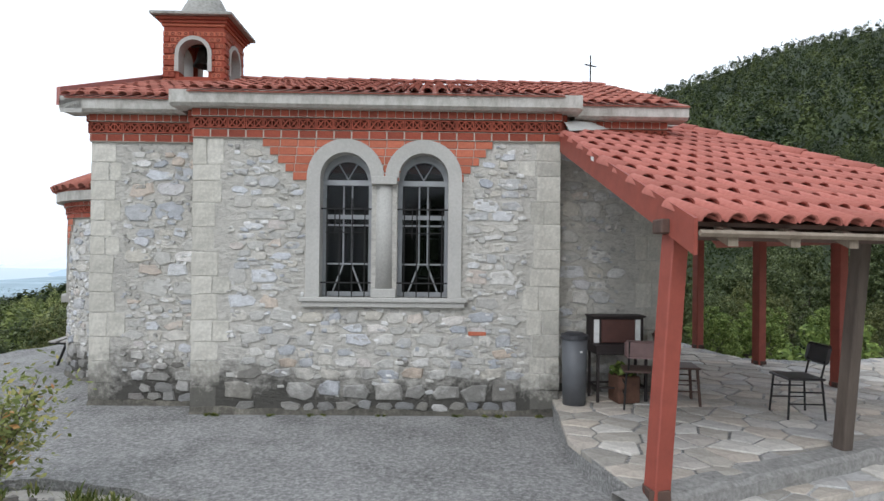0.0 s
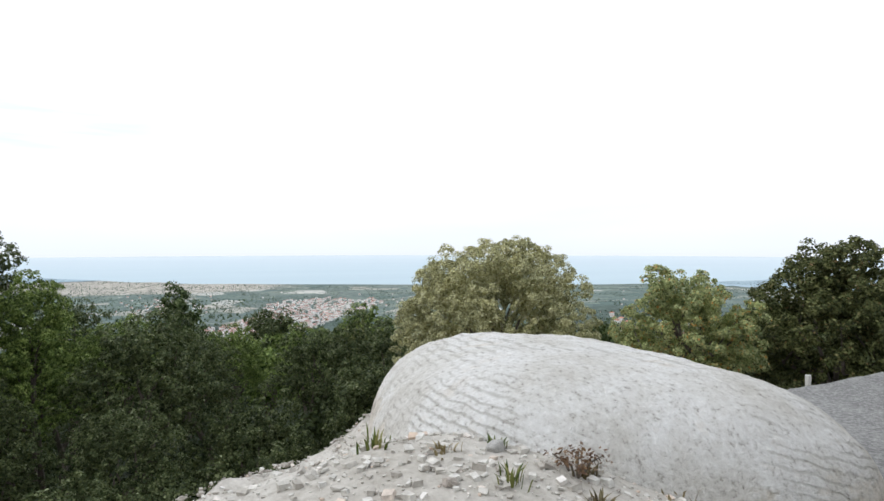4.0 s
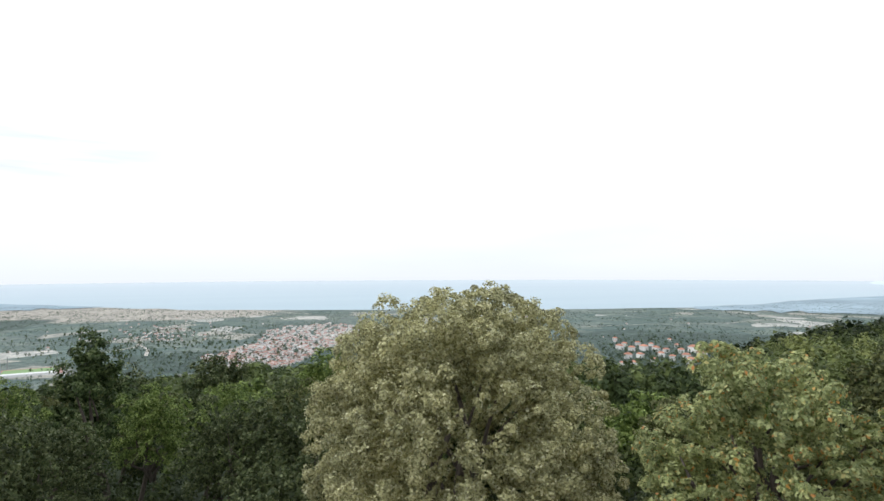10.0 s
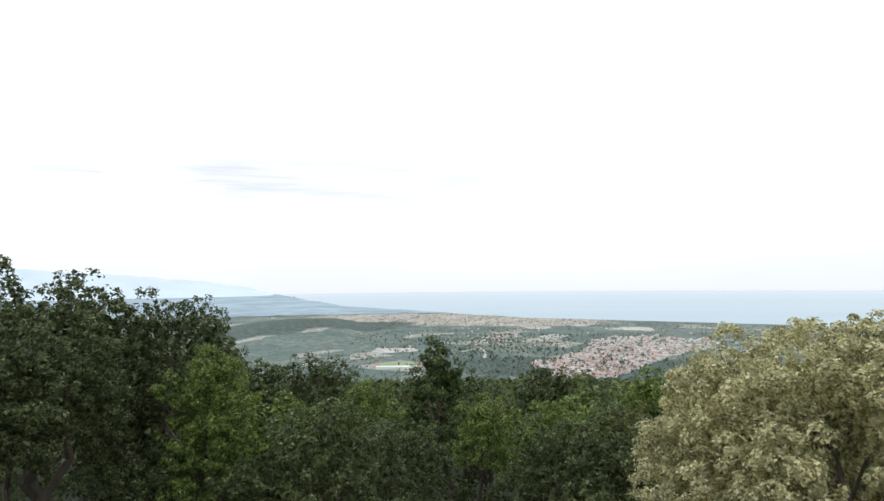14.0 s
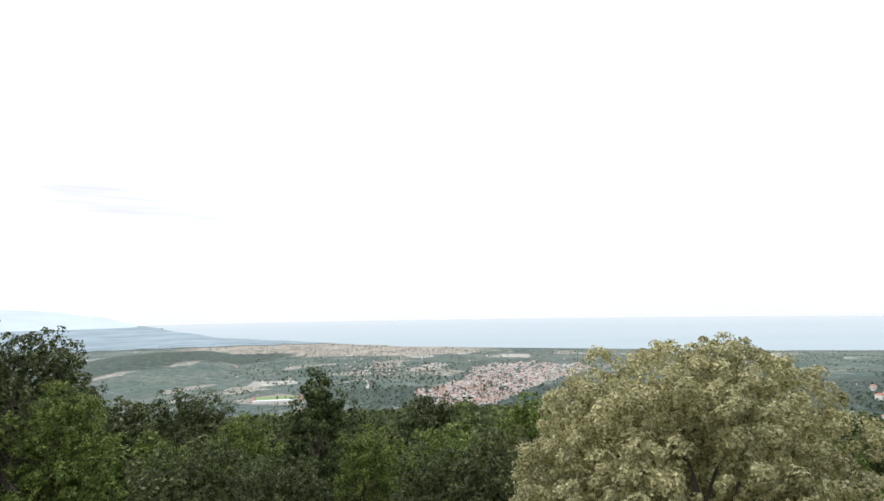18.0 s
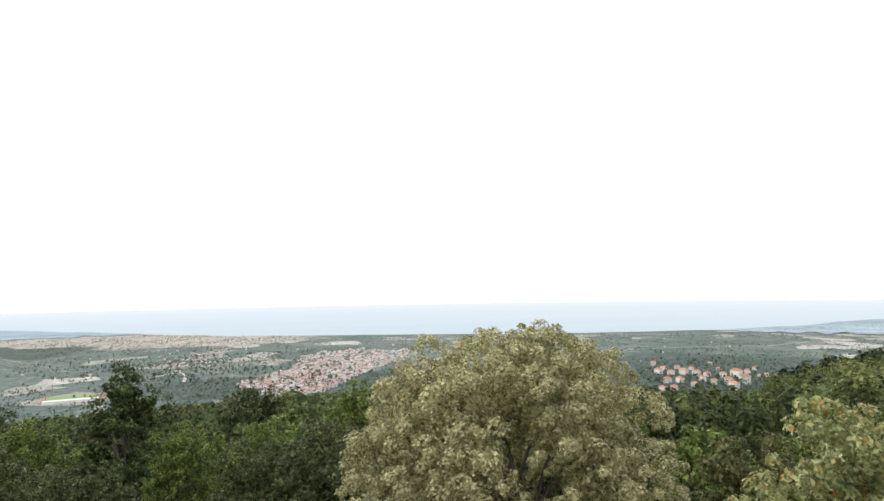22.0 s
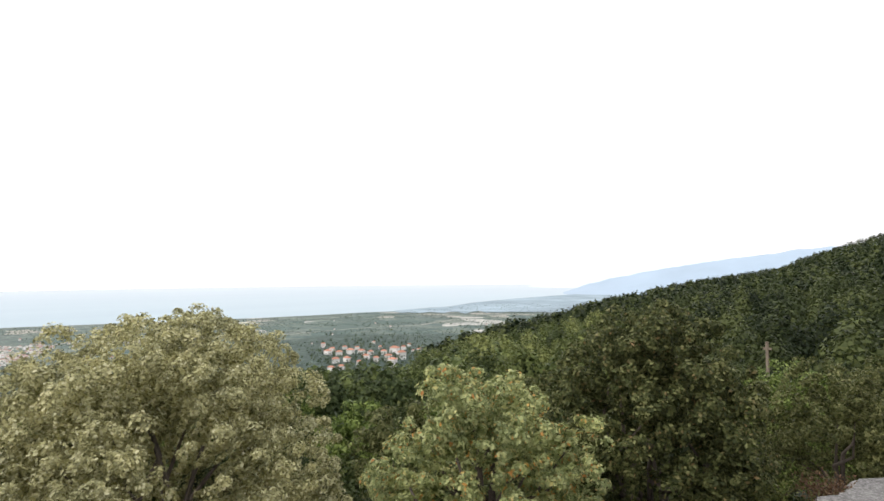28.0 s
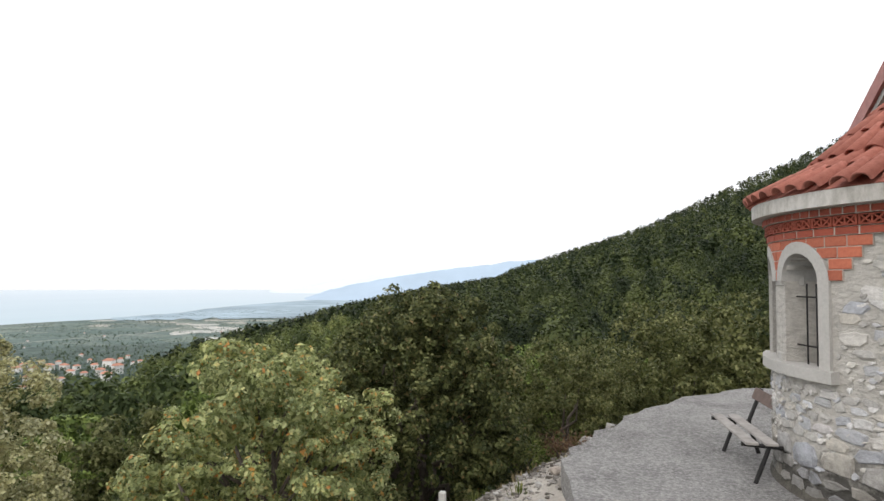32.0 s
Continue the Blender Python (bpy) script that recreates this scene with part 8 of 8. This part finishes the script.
SLOPE = [(-1.6, 0.6), (-3.0, -1.4), (-7.5, -1.2), (-9.2, 0.4), (-9.8, 2.4), (-8.2, 3.0), (-6.0, 2.2), (-4.3, 3.0), (-3.4, 3.3)]
TRACK = [(-7.2, 5.6), (-7.6, 8.0), (-7.95, 9.2), (-7.4, 10.2), (-6.95, 11.2), (-7.4, 12.6), (-8.6, 12.2), (-9.3, 10.0), (-9.2, 8.0), (-8.9, 6), (-8.4, 4.8)]
BANK = [(-1.9, 4.2), (-3.3, 4.7), (-4.0, 4.35), (-4.4, 3.5), (-3.6, 2.9), (-2.6, 3.2)]
gravel("rubble_slope", SLOPE, 14000, 0.005, 0.034, "pale broken stones spread over the slope by the boulder", 41)
gravel("track_gravel", TRACK, 4600, 0.007, 0.04, "grey gravel and broken stones beside the pavement", 42, DULL)
gravel("bank_rubble", BANK, 900, 0.008, 0.05, "loose stones banked below the pavement", 43, DULL)


FIELD_STONE = stone_material("field_stone", [(0.0, (0.3, 0.29, 0.27)), (0.4, (0.42, 0.41, 0.39)), (0.7, (0.52, 0.51, 0.49)), (0.88, (0.46, 0.37, 0.3)), (1.0, (0.6, 0.59, 0.57))])


def loose_stone_mesh(rng):
    bm = bmesh.new()
    bmesh.ops.create_icosphere(bm, subdivisions=2, radius=1.0)
    off = Vector(rng.uniform(0, 50, 3))
    for v in bm.verts:
        c = v.co.copy()
        c = Vector([max(-0.72, min(0.72, q)) for q in c])
        v.co = c * (1 + 0.3 * noise.noise(c * 1.3 + off) + 0.1 * noise.noise(c * 4 + off))
    return mesh_of("loose_stone", bm, FIELD_STONE)


rng = np.random.default_rng(44)
ROCKS = [loose_stone_mesh(rng) for _ in range(6)]


def loose_stone(x, y, s, label="rough pale stone lying on the rubble", z=None):
    ob = new("loose_stone", ROCKS[int(rng.integers(6))])
    z = gz(x, y) if z is None else z
    ob.matrix_world = pose(x, y, z + 0.2 * s, rng.normal(0, 10), rng.normal(0, 10), rng.uniform(0, 360)) @ Matrix.Diagonal((s * rng.uniform(0.8, 1.3), s * rng.uniform(0.7, 1.0), s * rng.uniform(0.45, 0.8), 1))
    tagged(ob, label, "stone", "loose stones")


for _ in range(26):
    x, y = rng.uniform(-8, -2.4), rng.uniform(-0.8, 3.0)
    if inside_poly(x, y, SLOPE):
        loose_stone(x, y, rng.uniform(0.04, 0.1))
for x, y, s in ((-3.5, 3.7, 0.11), (-3.8, 3.4, 0.09), (-3.15, 3.35, 0.08), (-4.1, 3.75, 0.1), (-2.75, 3.55, 0.07), (-3.3, 4.05, 0.08), (-3.95, 4.05, 0.09), (-2.2, 3.75, 0.06), (-3.55, 3.1, 0.08)):
    loose_stone(x, y, s, "rough pale stone banked against the pavement edge")
for x, y, s in ((-7.85, 12.1, 0.2), (-7.55, 12.5, 0.16), (-8.15, 11.75, 0.14), (-7.95, 12.45, 0.12), (-7.3, 12.85, 0.13)):
    loose_stone(x, y, s, "grey rock lying at the broken edge of the pavement")
edge = [(-7.4, 6.5), (-7.7, 8.0), (-8.0, 9.4), (-8.0, 10.0), (-7.75, 10.8), (-7.4, 11.3), (-7.1, 11.9)]
for (ax, ay), (bx, by) in zip(edge, edge[1:]):
    for k in range(2):
        q = (k + rng.random()) / 2
        loose_stone(ax + (bx - ax) * q + rng.normal(0, 0.07), ay + (by - ay) * q, rng.uniform(0.04, 0.09), "pale stone at the broken edge of the pavement", 0.3)


def tufts(name, spots, mat, blades, tall, label, seed, wide=0.006):
    """Blades of grass in tufts, each blade a narrow bent strip."""
    rng = np.random.default_rng(seed)
    v, f = [], []
    for x, y, z, s in spots:
        for _ in range(blades):
            a = rng.uniform(0, 2 * math.pi)
            r = abs(rng.normal(0, 0.06)) * s
            p = np.array([x + r * math.cos(a), y + r * math.sin(a), z - 0.01])
            lean = np.array([math.cos(a), math.sin(a), 0]) * rng.uniform(0.1, 0.8)
            h = tall * s * rng.uniform(0.4, 1.1)
            side = np.array([-math.sin(a), math.cos(a), 0]) * wide * rng.uniform(0.6, 1.6)
            m = p + lean * h * 0.35 + (0, 0, h * 0.6)
            e = p + lean * h + (0, 0, h * 0.92)
            k = len(v)
            v += [p - side, p + side, m + side, m - side, e]
            f += [(k, k + 1, k + 2, k + 3), (k + 3, k + 2, k + 4)]
    tagged(sheet(name, [tuple(q) for q in v], f, mat), label, "grass", kind="stuff")


rng = np.random.default_rng(45)
green, dry = [], []
for _ in range(120):
    x = rng.uniform(-3.6, 0.4)
    y = np.interp(x, [-3.6, -3.2, -2.4, -1.5, -0.3, 0.9], [4.6, 4.76, 4.5, 4.22, 4.05, 4.1]) - abs(rng.normal(0.05, 0.16))
    if noise.noise(Vector((x * 2.2, 0, 4))) > -0.08:
        green.append((x, y, gz(x, y), rng.uniform(0.4, 1.0)))
for _ in range(110):
    x, y = rng.uniform(-8.5, -1.8), rng.uniform(-1.2, 3.2)
    if inside_poly(x, y, SLOPE):
        (dry if rng.random() < 0.72 else green).append((x, y, gz(x, y), rng.uniform(0.5, 1.2)))
for _ in range(120):
    x, y = rng.uniform(-9.4, -7.3), rng.uniform(5.0, 12.4)
    if inside_poly(x, y, TRACK) and x < -8.1:
        (dry if rng.random() < 0.6 else green).append((x, y, gz(x, y), rng.uniform(0.6, 1.5)))
for k in range(80):
    u = rng.uniform(0.1, FRONT)
    q = at(u, -rng.uniform(0.03, 0.09), 0.0)
    if noise.noise(Vector((u * 2.5, 0, 0))) > 0.05:
        green.append((q.x, q.y, 0.485, 0.3))
tufts("weeds", green, LEAF_WEED, 26, 0.13, "low green weeds along the pavement edge", 46)
tufts("dry_grass", dry, LEAF_DRY, 30, 0.1, "tufts of dry straw-coloured grass among the stones", 47)


def leafy_shrub(name, x, y, z, r, tall, leaves, leaf, mat, label, seed, stems=9):
    """A thin-stemmed shrub with separate leaves towards the ends of its stems."""
    rng = np.random.default_rng(seed)
    root = thing(name, pose(x, y, z), label, "shrub")
    tips = []
    for k in range(stems):
        a = 2 * math.pi * k / stems + rng.normal(0, 0.3)
        e = Vector((math.cos(a) * r * rng.uniform(0.35, 0.95), math.sin(a) * r * rng.uniform(0.35, 0.95), tall * rng.uniform(0.62, 0.97)))
        bm = bmesh.new()
        mid = e * 0.5 + Vector((0, 0, tall * 0.12))
        tube(bm, (0, 0, -0.05), mid, 0.009, 0.006, 6)
        tube(bm, mid, e, 0.006, 0.002, 6)
        part("stem", bm, BARK, root)
        for q in np.linspace(0.35, 1.0, 7):
            tips.append(np.array(mid.lerp(e, (q - 0.35) / 0.65)) + rng.normal(0, 0.05, 3) * r * 2)
    tips = np.array(tips)
    p = tips[rng.integers(0, len(tips), leaves)] + rng.normal(0, 0.075, (leaves, 3)) * (r * 2)
    p[:, 2] = np.clip(p[:, 2], 0.06, None)
    nrm = rng.normal(0, 0.6, (leaves, 3)) + (0, 0, 0.8)
    nrm /= np.linalg.norm(nrm, axis=1)[:, None]
    t = np.cross(nrm, rng.normal(size=(leaves, 3)))
    t /= np.linalg.norm(t, axis=1)[:, None]
    b = np.cross(nrm, t)
    s = leaf * rng.uniform(0.6, 1.3, leaves)[:, None]
    v = np.stack([p - t * s, p - t * s * 0.2 + b * s * 0.45, p + t * s, p - t * s * 0.2 - b * s * 0.45], 1).reshape(-1, 3)
    sheet("foliage", v, quads(leaves), mat, root)


LEAF_SAPLING = leafy("sapling_leaf", [(0.0, (0.12, 0.15, 0.05)), (0.5, (0.23, 0.265, 0.095)), (0.85, (0.38, 0.39, 0.17)), (0.93, (0.5, 0.44, 0.16)), (1.0, (0.45, 0.2, 0.09))])
LEAF_RUST = leafy("rusty_leaf", [(0.0, (0.1, 0.06, 0.04)), (0.6, (0.2, 0.12, 0.08)), (1.0, (0.3, 0.2, 0.12))])
leafy_shrub("oak_sapling", -3.08, 4.05, 0.44, 0.58, 1.04, 2300, 0.029, LEAF_SAPLING, "small oak sapling with sparse yellowish green leaves", 51, 12)
leafy_shrub("dry_shrub", -8.2, 11.9, gz(-8.2, 11.9), 0.4, 0.4, 1500, 0.022, LEAF_RUST, "low dry russet shrub beside the pavement", 52)
leafy_shrub("low_shrub", -8.7, 11.2, gz(-8.7, 11.2), 0.35, 0.5, 900, 0.025, LEAF_WEED, "low yellowish shrub on the gravel", 53)
leafy_shrub("creeper", -4.5, 2.25, gz(-4.5, 2.25), 0.16, 0.12, 260, 0.014, LEAF_RUST, "tiny russet plant creeping on the rubble", 54, 5)
marker = thing("marker_post", pose(-9.05, 9.05, gz(-9.05, 9.05)), "short white-painted marker post beside the track", "post")
part("post", boxed(-0.035, 0.035, -0.035, 0.035, -0.2, 0.36, 0.01), plain("white_paint", (0.7, 0.69, 0.66)), marker)
